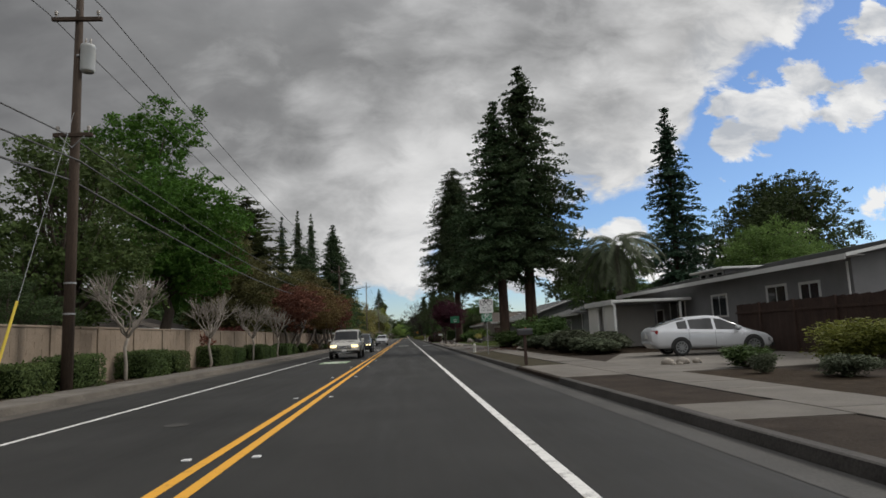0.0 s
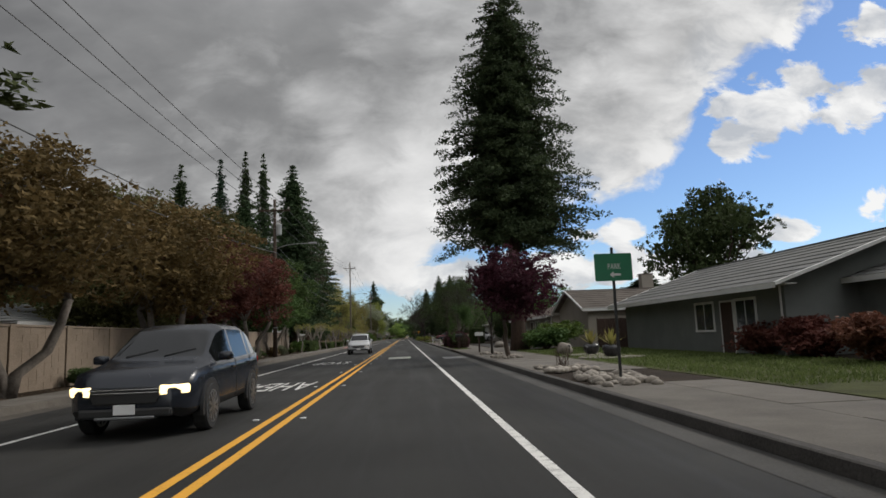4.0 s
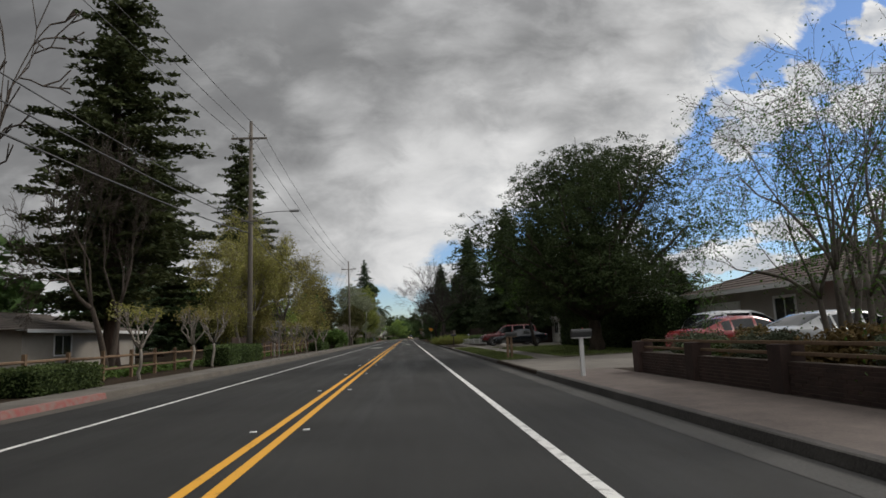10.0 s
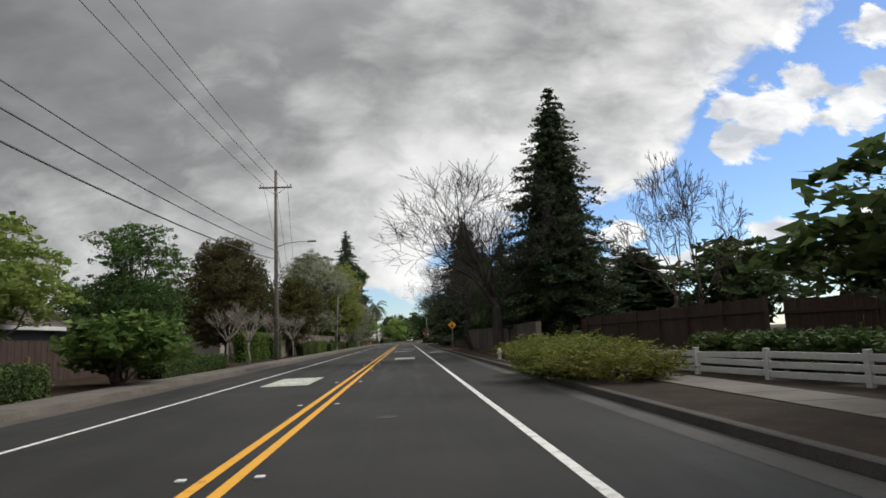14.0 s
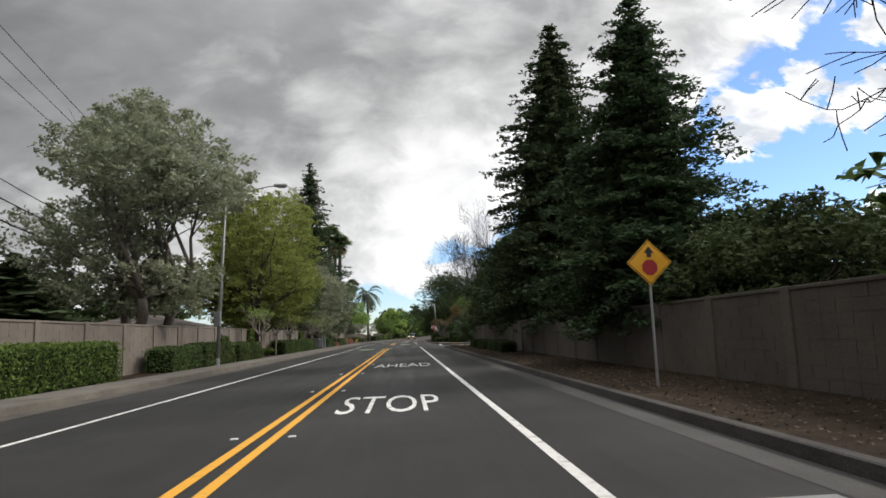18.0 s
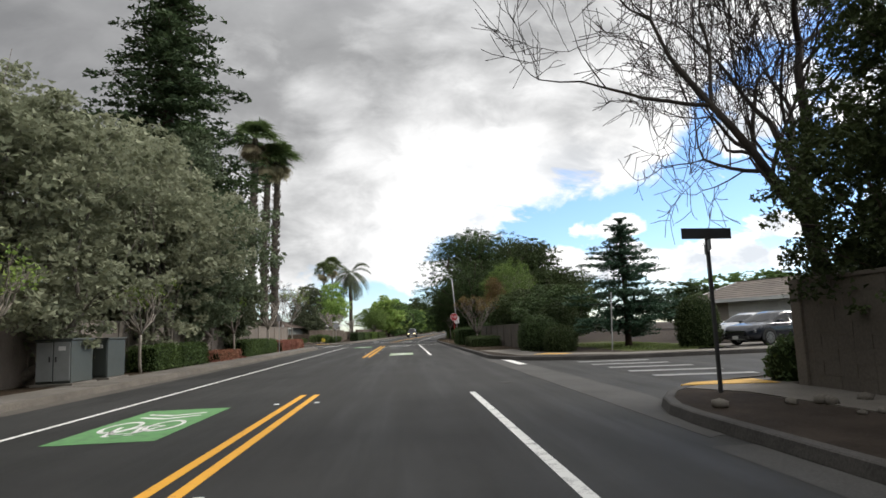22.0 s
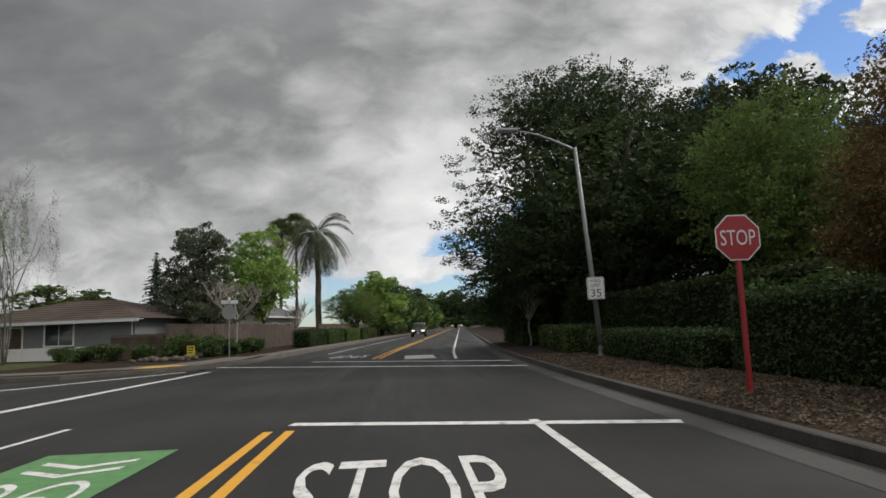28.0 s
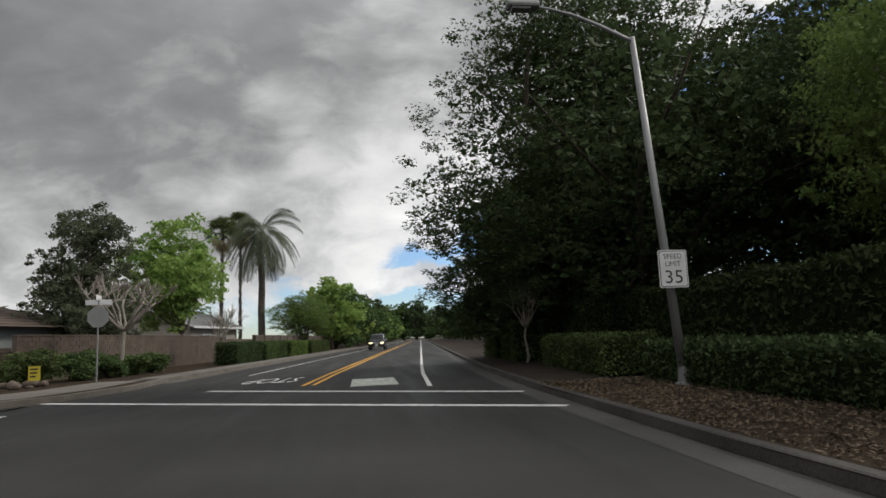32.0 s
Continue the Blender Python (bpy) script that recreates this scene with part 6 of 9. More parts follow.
def hydrant(x, y):
    e = thing("fire_hydrant", x, y, 0.13, rng.uniform(0, 360), "cream-white fire hydrant on the kerbside strip", "hydrant", "fire hydrants", (0.74, 0.74, 0.74))
    part("barrel", Shape().lathe([(0.17, 0), (0.17, 0.05), (0.12, 0.07), (0.12, 0.1), (0.115, 0.5), (0.135, 0.52), (0.135, 0.57), (0.115, 0.58)], 14), "hydrant", e, smooth=False)
    part("bonnet", Shape().lathe([(0.13, 0.58), (0.125, 0.64), (0.09, 0.70), (0.03, 0.73), (0.03, 0.77), (0.01, 0.78)], 14), "hydrant", e, smooth=True)
    for a, r in ((0, 0.062), (120, 0.05), (240, 0.05)):
        m = pose(0, 0, 0.44, 0, 0, a) @ pose(0.1, 0, 0, 0, 90, 0)
        part("outlet", Shape().lathe([(r * 0.8, 0), (r * 0.8, 0.06), (r, 0.065), (r, 0.11), (0.02, 0.12), (0.02, 0.14)], 10, m), "hydrant", e)
    part("pad", Shape().soft(-0.4, 0.4, -0.4, 0.4, -0.05, 0.015, 0.01), "concrete", e, "square concrete pad")


def mailbox(x, y, rz=90, post="dark_wood", box="dark_metal", style=0, z=0.13, label="dark kerbside mailbox on a wooden post", h=1.05):
    e = thing("mailbox", x, y, z, rz, label, "mailbox", "mailboxes")
    part("post", Shape().soft(-0.05, 0.05, -0.05, 0.05, -0.2, h, 0.008), post, e)
    arch = [(-0.1, 0.0), (0.1, 0.0), (0.1, 0.12)] + [(0.1 * math.cos(radians(a)), 0.12 + 0.09 * math.sin(radians(a))) for a in range(20, 180, 20)] + [(-0.1, 0.12)]
    part("box", Shape().prism([(a, b + h) for a, b in arch], 0.5, pose(0, 0, 0)), box, e)
    part("door", Shape().prism([(a * 1.06, b * 1.04 + h - 0.004) for a, b in arch], 0.02, pose(0, -0.26, 0)), box, e)
    part("shelf", Shape().soft(-0.09, 0.09, -0.24, 0.24, h - 0.03, h, 0.005), post, e)
    part("flag", Shape().box(0.105, 0.112, -0.1, -0.06, h + 0.05, h + 0.24), "sign_red", e)
    if style:
        part("brace", Shape().tube([(0, 0.05, h * 0.5), (0, 0.22, h - 0.03)], [0.03, 0.03], 5), post, e)
    return e


def lamp_post(x, y, h, reach, rz, label="tall galvanised street lamp with a curved arm", lean=0.0):
    e = thing("street_lamp", x, y, 0.13, rz, label, "street lamp")
    part("base", Shape().lathe([(0.2, -0.1), (0.2, 0.03), (0.13, 0.06), (0.12, 0.35), (0.095, 0.38)], 12), "galv", e)
    part("pole", Shape().tube([(0, 0, 0), (lean / 2, 0, h / 2), (lean, 0, h)], [0.1, 0.08, 0.06], 10), "galv", e, smooth=True)
    pts = [(lean, 0, h - 0.1)] + [(lean + reach * t, 0, h - 0.1 + 0.75 * math.sin(t * 1.45)) for t in (0.15, 0.35, 0.6, 0.85, 1.0)]
    part("arm", Shape().tube(pts, [0.05, 0.045, 0.04, 0.035, 0.03, 0.028], 8), "galv", e, smooth=True)
    z = pts[-1][2]
    hd = part("lamp_head", Shape().soft(lean + reach - 0.1, lean + reach + 0.6, -0.16, 0.16, z - 0.06, z + 0.09, 0.06), "galv", e)
    part("lens", Shape().soft(lean + reach + 0.1, lean + reach + 0.5, -0.12, 0.12, z - 0.1, z - 0.055, 0.03), "headlight", hd)
    return e


def wheel(parent, x, y, r, w=0.22):
    t = part("wheel", Shape().lathe([(r * 0.62, -w / 2), (r * 0.93, -w / 2), (r, -w / 2 + 0.03), (r, w / 2 - 0.03), (r * 0.93, w / 2), (r * 0.62, w / 2)], 20, pose(0, 0, 0, 90, 0, 0)), "rubber", parent, "black tyre on an alloy wheel")
    t.matrix_basis = pose(x, y, r)
    s = Shape().lathe([(r * 0.66, -w * 0.505), (r * 0.70, -w * 0.515), (r * 0.70, w * 0.515), (r * 0.66, w * 0.505)], 20, pose(0, 0, 0, 90, 0, 0))
    part("rim_shadow", Shape().lathe([(r * 0.60, -w * 0.525), (r * 0.60, w * 0.525)], 18, pose(0, 0, 0, 90, 0, 0)), "sign_black", t)
    for k in range(10):
        s.box(-0.022, 0.022, -w * 0.55, w * 0.55, r * 0.1, r * 0.67, 0, pose(0, 0, 0, 0, 36 * k, 0))
    s.lathe([(r * 0.14, -w * 0.57), (r * 0.14, w * 0.57)], 10, pose(0, 0, 0, 90, 0, 0))
    part("rim", s, "rim", t)


CARS = {
    # half width, roof half width, wheel radius, axles, upper line, belt line, underside, plan width, windscreen, rear window, side windows, dark cladding
    "crossover": (0.925, 0.67, 0.36, (1.36, -1.30), ((-2.3, 0.92), (-2.24, 1.05), (-2.02, 1.42), (-1.86, 1.58), (-1.2, 1.68), (0.0, 1.68), (0.45, 1.58), (1.12, 1.14), (1.28, 1.07), (1.9, 1.0), (2.18, 0.9), (2.3, 0.72)),
                  ((-2.3, 0.88), (-2.1, 1.1), (0.0, 1.03), (1.25, 1.0), (1.9, 0.93), (2.3, 0.68)), ((-2.3, 0.44), (-2.1, 0.32), (2.05, 0.27), (2.3, 0.38)), ((-2.3, 0.74), (-2.15, 0.87), (-1.5, 0.925), (1.4, 0.925), (2.0, 0.88), (2.2, 0.78), (2.3, 0.62)),
                  (0.45, 1.14), (-2.22, -1.84), ((-1.95, -1.32), (-1.2, -0.22), (-0.12, 0.95)), True),
    "suv": (0.99, 0.76, 0.40, (1.62, -1.55), ((-2.6, 1.0), (-2.56, 1.2), (-2.42, 1.78), (-2.2, 1.88), (-1.0, 1.92), (0.2, 1.9), (0.6, 1.8), (1.22, 1.22), (1.36, 1.16), (2.2, 1.1), (2.5, 1.02), (2.6, 0.85)),
            ((-2.6, 1.0), (-2.4, 1.14), (0.0, 1.12), (1.3, 1.1), (2.2, 1.04), (2.6, 0.82)), ((-2.6, 0.55), (-2.4, 0.42), (2.3, 0.36), (2.6, 0.48)), ((-2.6, 0.86), (-2.48, 0.95), (-1.8, 0.99), (1.7, 0.99), (2.35, 0.95), (2.53, 0.88), (2.6, 0.78)),
            (0.6, 1.24), (-2.55, -2.25), ((-2.32, -1.42), (-1.28, -0.32), (-0.2, 1.02)), True),
    "hatch": (0.88, 0.60, 0.32, (1.42, -1.28), ((-2.3, 0.92), (-2.2, 1.06), (-1.5, 1.30), (-0.8, 1.45), (-0.1, 1.48), (0.35, 1.42), (1.2, 0.98), (1.45, 0.88), (1.95, 0.76), (2.2, 0.64), (2.3, 0.52)),
              ((-2.3, 0.86), (-2.1, 1.0), (-1.2, 0.98), (0.0, 0.92), (1.3, 0.85), (1.9, 0.72), (2.3, 0.5)), ((-2.3, 0.46), (-2.1, 0.28), (2.05, 0.2), (2.3, 0.3)), ((-2.3, 0.68), (-2.15, 0.82), (-1.5, 0.88), (1.4, 0.88), (1.98, 0.82), (2.2, 0.7), (2.3, 0.5)),
              (0.35, 1.28), (-2.12, -1.0), ((-1.35, -0.98), (-0.9, -0.02), (0.08, 0.98)), False),
    "sedan": (0.91, 0.64, 0.335, (1.44, -1.36), ((-2.4, 0.88), (-2.32, 1.0), (-1.85, 1.05), (-1.1, 1.36), (-0.5, 1.44), (0.1, 1.44), (0.5, 1.35), (1.22, 0.98), (1.45, 0.93), (2.05, 0.86), (2.3, 0.76), (2.4, 0.62)),
              ((-2.4, 0.84), (-2.2, 0.98), (-1.4, 0.96), (0.0, 0.92), (1.3, 0.89), (2.0, 0.82), (2.4, 0.6)), ((-2.4, 0.46), (-2.2, 0.3), (2.15, 0.23), (2.4, 0.34)), ((-2.4, 0.7), (-2.26, 0.85), (-1.5, 0.91), (1.5, 0.91), (2.08, 0.85), (2.3, 0.74), (2.4, 0.56)),
              (0.5, 1.26), (-1.82, -1.08), ((-1.25, -0.92), (-0.85, -0.06), (0.04, 0.98)), False),
}


def curve(points, x):
    """A smooth line through control points."""
    p = np.array(points)
    d = np.linspace(-0.07, 0.07, 7)
    return float(np.mean(np.interp(x + d, p[:, 0], p[:, 1])))


def car_ring(kind, x):
    hw, roof, r, axles, top, belt, under, plan = CARS[kind][:8]
    zt, zb, zl, w = curve(top, x), curve(belt, x), curve(under, x), curve(plan, x)
    zt = max(zt, zb + 0.02)
    c = min(max((zt - zb) / 0.5, 0.0), 1.0)
    wr = (1 - c) * w * 0.82 + c * roof * w / hw
    h = zb - zl
    half = [(0.0, zl), (0.80 * w, zl), (0.955 * w, zl + 0.07), (0.985 * w, zl + 0.22 * h), (w, zl + 0.5 * h), (0.99 * w, zl + 0.80 * h), (0.962 * w, zb), (0.93 * w, zb + 0.015),
            (wr * 1.05, max(zt - 0.10 * c - 0.012, zb + 0.017)), (wr * 0.97, max(zt - 0.045 * c - 0.006, zb + 0.018)), (wr * 0.78, zt - 0.008 * c), (0.0, zt)]
    return half


def car(kind, x, y, rz, paint, label, lit=False, z=0.0, name="car"):
    hw, roof, r, axles, top, belt, under, plan, ws, rw, sides, clad = CARS[kind]
    e = thing(name, x, y, z, rz, label, "car")
    L = top[-1][0]
    cuts = set(np.round(np.linspace(-L + 0.005, L - 0.005, 52), 4)) | {-L, L} | set(ws) | set(rw) | {q for w in sides for q in w}
    xs = sorted(float(q) for q in cuts)
    rings, n = [], 12
    for q in xs:
        hf = car_ring(kind, q)
        rings.append([(q, a, b) for a, b in hf] + [(q, -a, b) for a, b in hf[-2:0:-1]])
    m = len(rings[0])
    v = [p for g in rings for p in g]
    group = {}
    for i in range(len(xs) - 1):
        mid = (xs[i] + xs[i + 1]) / 2
        for k in range(m):
            kk = k if k < n - 1 else m - 1 - k                   # the same band on both sides
            key = "body"
            if kk == 7 and any(s0 < mid < s1 for s0, s1 in sides):
                key = "side_window%d%s" % ([s0 < mid < s1 for s0, s1 in sides].index(True), "ab"[k >= n - 1])
            elif kk in (9, 10) and ws[0] < mid < ws[1]:
                key = "windscreen"
            elif kk in (9, 10) and rw[0] < mid < rw[1]:
                key = "rear_window"
            elif clad and kk in (1, 2):
                key = "cladding"
            group.setdefault(key, []).append((i * m + k, (i + 1) * m + k, (i + 1) * m + (k + 1) % m, i * m + (k + 1) % m))
    group["body"] += [tuple(range(m)), tuple(range(len(v) - 1, len(v) - m - 1, -1))]
    for key, faces in group.items():
        used = sorted({q for f in faces for q in f})
        at = {q: i for i, q in enumerate(used)}
        glass = "window" in key or key == "windscreen"
        part(key[:11] if key.startswith("side") else key, Shape().add([v[q] for q in used], [tuple(at[q] for q in f) for f in faces]), "carglass" if glass else ("sign_black" if key == "cladding" else paint), e,
             "dark tinted glass" if glass else ("black plastic lower trim" if key == "cladding" else ""), True)
    fx = lambda yy: max(q for q in xs if curve(plan, q) >= yy)   # where the nose reaches a given half width
    bx = lambda yy: min(q for q in xs if curve(plan, q) >= yy)
    for sg in (-1, 1):
        zf, zr = curve(belt, L - 0.12), curve(belt, -L + 0.1)
        hl = part("headlight", Shape().soft(-0.20, 0.06, -0.21, 0.21, -0.075, 0.06, 0.035, pose(fx(hw * 0.80) - 0.01, sg * hw * 0.70, zf - 0.055, 0, 10, sg * 30)), "lit" if lit == 1 else "headlight", e)
        part("lamp_strip", Shape().soft(0.045, 0.068, -0.17, 0.17, -0.062, -0.035, 0.008, pose(fx(hw * 0.80) - 0.01, sg * hw * 0.70, zf - 0.055, 0, 10, sg * 30)), "lit" if lit else "chrome", hl)
        part("fog_light", Shape().soft(-0.05, 0.03, -0.1, 0.1, -0.04, 0.04, 0.015, pose(fx(hw * 0.74), sg * hw * 0.68, curve(under, L) + 0.06, 0, 0, sg * 25)), "sign_black", e)
        part("tail_light", Shape().soft(-0.05, 0.10, -0.16, 0.16, -0.075, 0.075, 0.025, pose(bx(hw * 0.86) + 0.03, sg * hw * 0.76, zr - 0.03, 0, 0, -sg * 28)), "taillight", e)
        arm = sides[-1][1] - 0.12
        part("mirror", Shape().soft(arm - 0.09, arm + 0.09, min(sg * (hw - 0.03), sg * (hw + 0.19)), max(sg * (hw - 0.03), sg * (hw + 0.19)), curve(belt, arm) + 0.03, curve(belt, arm) + 0.17, 0.045), paint, e, smooth=True)
        for a in axles:
            arc_ = [(a + r * 1.2 * math.cos(radians(t)), r + r * 1.2 * math.sin(radians(t))) for t in range(-14, 195, 11)]
            # flat black plate on the body side imitates the shaded hollow round the wheel
            part("wheel_well", Shape().prism(arc_, 0.05, Matrix.Translation((0, sg * (hw - 0.018), 0))), "sign_black", e)
            wheel(e, a, sg * (hw - 0.085), r)
        for s0, s1 in sides[-2:]:
            part("door_seam", Shape().tube([(s0 - 0.05, sg * a_, b_) for a_, b_ in car_ring(kind, s0 - 0.05)[2:8]], [0.006] * 6, 4, False), "sign_black", e)
            part("door_handle", Shape().soft(s0 + 0.02, s0 + 0.24, sg * hw * 0.985 - 0.012, sg * hw * 0.985 + 0.022, curve(belt, s0) - 0.14, curve(belt, s0) - 0.10, 0.01), paint, e)
    zf = curve(belt, L - 0.12)
    g = part("grille", Shape().prism([(-hw * 0.58, zf - 0.02), (-hw * 0.46, zf - 0.23), (hw * 0.46, zf - 0.23), (hw * 0.58, zf - 0.02)], 0.14, pose(L - 0.05, 0, 0, 0, 0, 90)), "sign_black", e, "black grille with chrome bars")
    for k in range(4 if kind == "suv" else 2):
        zz = zf - 0.045 - k * (0.05 if kind == "suv" else 0.045)
        part("grille_bar", Shape().soft(L + 0.016, L + 0.034, -hw * (0.55 - 0.03 * k), hw * (0.55 - 0.03 * k), zz - 0.009, zz + 0.009, 0.005), "chrome", g)
    part("bumper", Shape().soft(L - 0.24, L + 0.022, -hw * 0.70, hw * 0.70, curve(under, L) - 0.05, curve(under, L) + 0.085, 0.035), "sign_black", e, "black lower air intake")
    part("skid_plate", Shape().soft(L - 0.2, L + 0.03, -hw * 0.45, hw * 0.45, curve(under, L) - 0.075, curve(under, L) - 0.03, 0.015), "rim", e)
    part("number_plate", Shape().soft(L + 0.02, L + 0.036, -0.15, 0.15, zf - 0.39, zf - 0.25, 0.005), "sign_white", e)
    zr = curve(belt, -L + 0.1)
    part("rear_bumper", Shape().soft(-L - 0.03, -L + 0.2, -hw * 0.74, hw * 0.74, curve(under, -L) - 0.02, curve(under, -L) + 0.12, 0.04), "sign_black" if clad else paint, e)
    part("number_plate", Shape().soft(-L - 0.02, -L + 0.01, -0.15, 0.15, zr - 0.26, zr - 0.12, 0.005), "sign_white", e)
    for k in (-0.3, 0.3):
        part("wiper", Shape().tube([(ws[1] - 0.02, k - 0.2, curve(top, ws[1]) + 0.02), (ws[1] - 0.18, k + 0.25, curve(top, ws[1] - 0.18) + 0.01)], [0.008, 0.006], 4), "sign_black", e)
    return e


def window(e, x, z, w, h, y, casing="trim", panes=2, name="window"):
    """A window in a wall that faces local -y."""
    s = Shape()
    s.box(x - w / 2 - 0.09, x + w / 2 + 0.09, y - 0.05, y + 0.02, z + h / 2, z + h / 2 + 0.1)
    s.box(x - w / 2 - 0.09, x + w / 2 + 0.09, y - 0.07, y + 0.02, z - h / 2 - 0.09, z - h / 2)
    for k in (-1, 1):
        s.box(x + k * (w / 2 + 0.045) - 0.045, x + k * (w / 2 + 0.045) + 0.045, y - 0.05, y + 0.02, z - h / 2, z + h / 2)
    f = part(name, s, casing, e)
    for k in range(panes):
        a = x - w / 2 + k * w / panes
        part("pane", Shape().box(a + 0.02, a + w / panes - 0.02, y - 0.02, y - 0.008, z - h / 2 + 0.01, z + h / 2 - 0.01), "windowglass", f)
        part("sash", Shape().box(a - 0.02, a + 0.02, y - 0.035, y - 0.004, z - h / 2, z + h / 2), casing, f)


def roof_slopes(e, w, d, h, rise, over, mat, hip=False, courses=9):
    """Shingle courses laid up two slopes (ridge along local x), each course lapping the last."""
    W, D = w / 2 + over, d / 2 + over
    h -= rise * over / D                                     # eaves drop below the wall head
    ins = D if hip else 0.0
    def slope(edge):
        """One saw-tooth sheet: each course laps the one below."""
        rows = []
        for i in range(courses):
            rows += [edge(i / courses, 0.035), edge((i + 1) / courses, 0.008)]
        v = [p for r in rows for p in r]
        return Shape().add(v, [(2 * i, 2 * i + 1, 2 * i + 3, 2 * i + 2) for i in range(len(rows) - 1)])

    for sg in (-1, 1):
        part("roof_slope", slope(lambda a, u: ((-(W - ins * a), sg * D * (1 - a), h + rise * a + u), (W - ins * a, sg * D * (1 - a), h + rise * a + u))), mat, e)
        if hip:
            part("roof_slope", slope(lambda a, u: ((sg * (W - ins * a), -D * (1 - a), h + rise * a + u), (sg * (W - ins * a), D * (1 - a), h + rise * a + u))), mat, e)
        part("fascia", Shape().box(-W, W, sg * D - 0.02, sg * D + 0.02, h - 0.17, h + 0.02), "trim", e)
        part("soffit", Shape().box(-W + 0.02, W - 0.02, min(sg * D * 0.995, sg * d / 2), max(sg * D * 0.995, sg * d / 2), h - 0.05, h - 0.02), "trim", e)
        if not hip:
            part("gable", Shape().add([(sg * (w / 2), -d / 2, h + rise * over / D), (sg * (w / 2), d / 2, h + rise * over / D), (sg * (w / 2), 0, h + rise)], [(0, 1, 2)]), e["wallmat"], e)
            part("barge_board", Shape().tube([(sg * W, -D, h - 0.03), (sg * W, 0, h + rise - 0.03)], [0.08, 0.08], 4), "trim", e)
            part("barge_board", Shape().tube([(sg * W, D, h - 0.03), (sg * W, 0, h + rise - 0.03)], [0.08, 0.08], 4), "trim", e)
    part("ridge_cap", Shape().soft(-W + ins, W - ins, -0.12, 0.12, h + rise - 0.02, h + rise + 0.05, 0.02), mat, e)


def house(x, y, rz, w, d, h, rise, wall, roof, label, hip=False, windows=(), doors=(), garage=(), over=0.6, chimney=None, z=0.13, name="house", brick_foot=False):
    e = thing(name, x, y, z, rz, label, "house")
    e["wallmat"] = wall
    part("wall", Shape().box(-w / 2, w / 2, -d / 2, d / 2, -0.2, h), wall, e)
    roof_slopes(e, w, d, h, rise, over, roof, hip)
    for wx, wz, ww, wh in windows:
        window(e, wx, wz, ww, wh, -d / 2)
    for dx, dw in doors:
        p = part("front_door", Shape().soft(dx - dw / 2, dx + dw / 2, -d / 2 - 0.05, -d / 2 + 0.03, 0.0, 2.05, 0.01), "dark_wood", e)
        part("door_frame", Shape().box(dx - dw / 2 - 0.08, dx - dw / 2, -d / 2 - 0.06, -d / 2, 0, 2.12).box(dx + dw / 2, dx + dw / 2 + 0.08, -d / 2 - 0.06, -d / 2, 0, 2.12).box(dx - dw / 2, dx + dw / 2, -d / 2 - 0.06, -d / 2, 2.05, 2.12), "trim", p)
    for gx, gw in garage:
        g = part("garage_door", Shape().box(gx - gw / 2, gx + gw / 2, -d / 2 - 0.03, -d / 2 + 0.02, 0, 2.15), "trim", e)
        for i in range(4):
            for k in range(4):
                part("door_panel", Shape().soft(gx - gw / 2 + (k + 0.06) * gw / 4, gx - gw / 2 + (k + 0.94) * gw / 4, -d / 2 - 0.05, -d / 2 - 0.025, i * 0.53 + 0.05, i * 0.53 + 0.5, 0.01), "trim", g)
    if chimney:
        cx_, cy_, cz = chimney
        part("chimney", Shape().soft(cx_ - 0.45, cx_ + 0.45, cy_ - 0.35, cy_ + 0.35, h * 0.5, cz, 0.02), wall, e)
        part("chimney_cap", Shape().soft(cx_ - 0.5, cx_ + 0.5, cy_ - 0.4, cy_ + 0.4, cz, cz + 0.08, 0.02), "concrete", e)
    if brick_foot:
        part("stone_skirt", Shape().soft(-w / 2 - 0.03, w / 2 + 0.03, -d / 2 - 0.06, -d / 2 + 0.02, -0.1, 0.8, 0.02), "stucco_white", e)
    part("gutter_pipe", Shape().tube([(w / 2 - 0.15, -d / 2 - 0.06, 0), (w / 2 - 0.15, -d / 2 - 0.06, h - 0.3)], [0.04, 0.04], 6), "trim", e)
    return e


def board_fence(x0, y0, x1, y1, h, mat="dark_wood", label="solid dark brown board fence", name="board_fence", w=0.15):
    d = Vector((x1 - x0, y1 - y0, 0))
    n = max(int(d.length / w), 1)
    e = thing(name, x0, y0, 0.12, math.degrees(math.atan2(d.y, d.x)), label, "fence")
    bm = Shape().box(0.004, w - 0.004, -0.012, 0.012, -0.05, h).mesh("board")
    bm.materials.append(M[mat])
    for i in range(n):
        link("board", bm, None, e).location = (i * w, 0.004 * (i % 3), 0.01 * ((i * 7) % 4))
    for i in range(int(d.length / 2.4) + 1):
        part("post", Shape().soft(i * 2.4 - 0.045, i * 2.4 + 0.045, 0.02, 0.11, -0.2, h + 0.05, 0.006), mat, e)
    part("rail", Shape().soft(0, d.length, 0.015, 0.055, h * 0.8, h * 0.8 + 0.09, 0.006), mat, e)
    return e


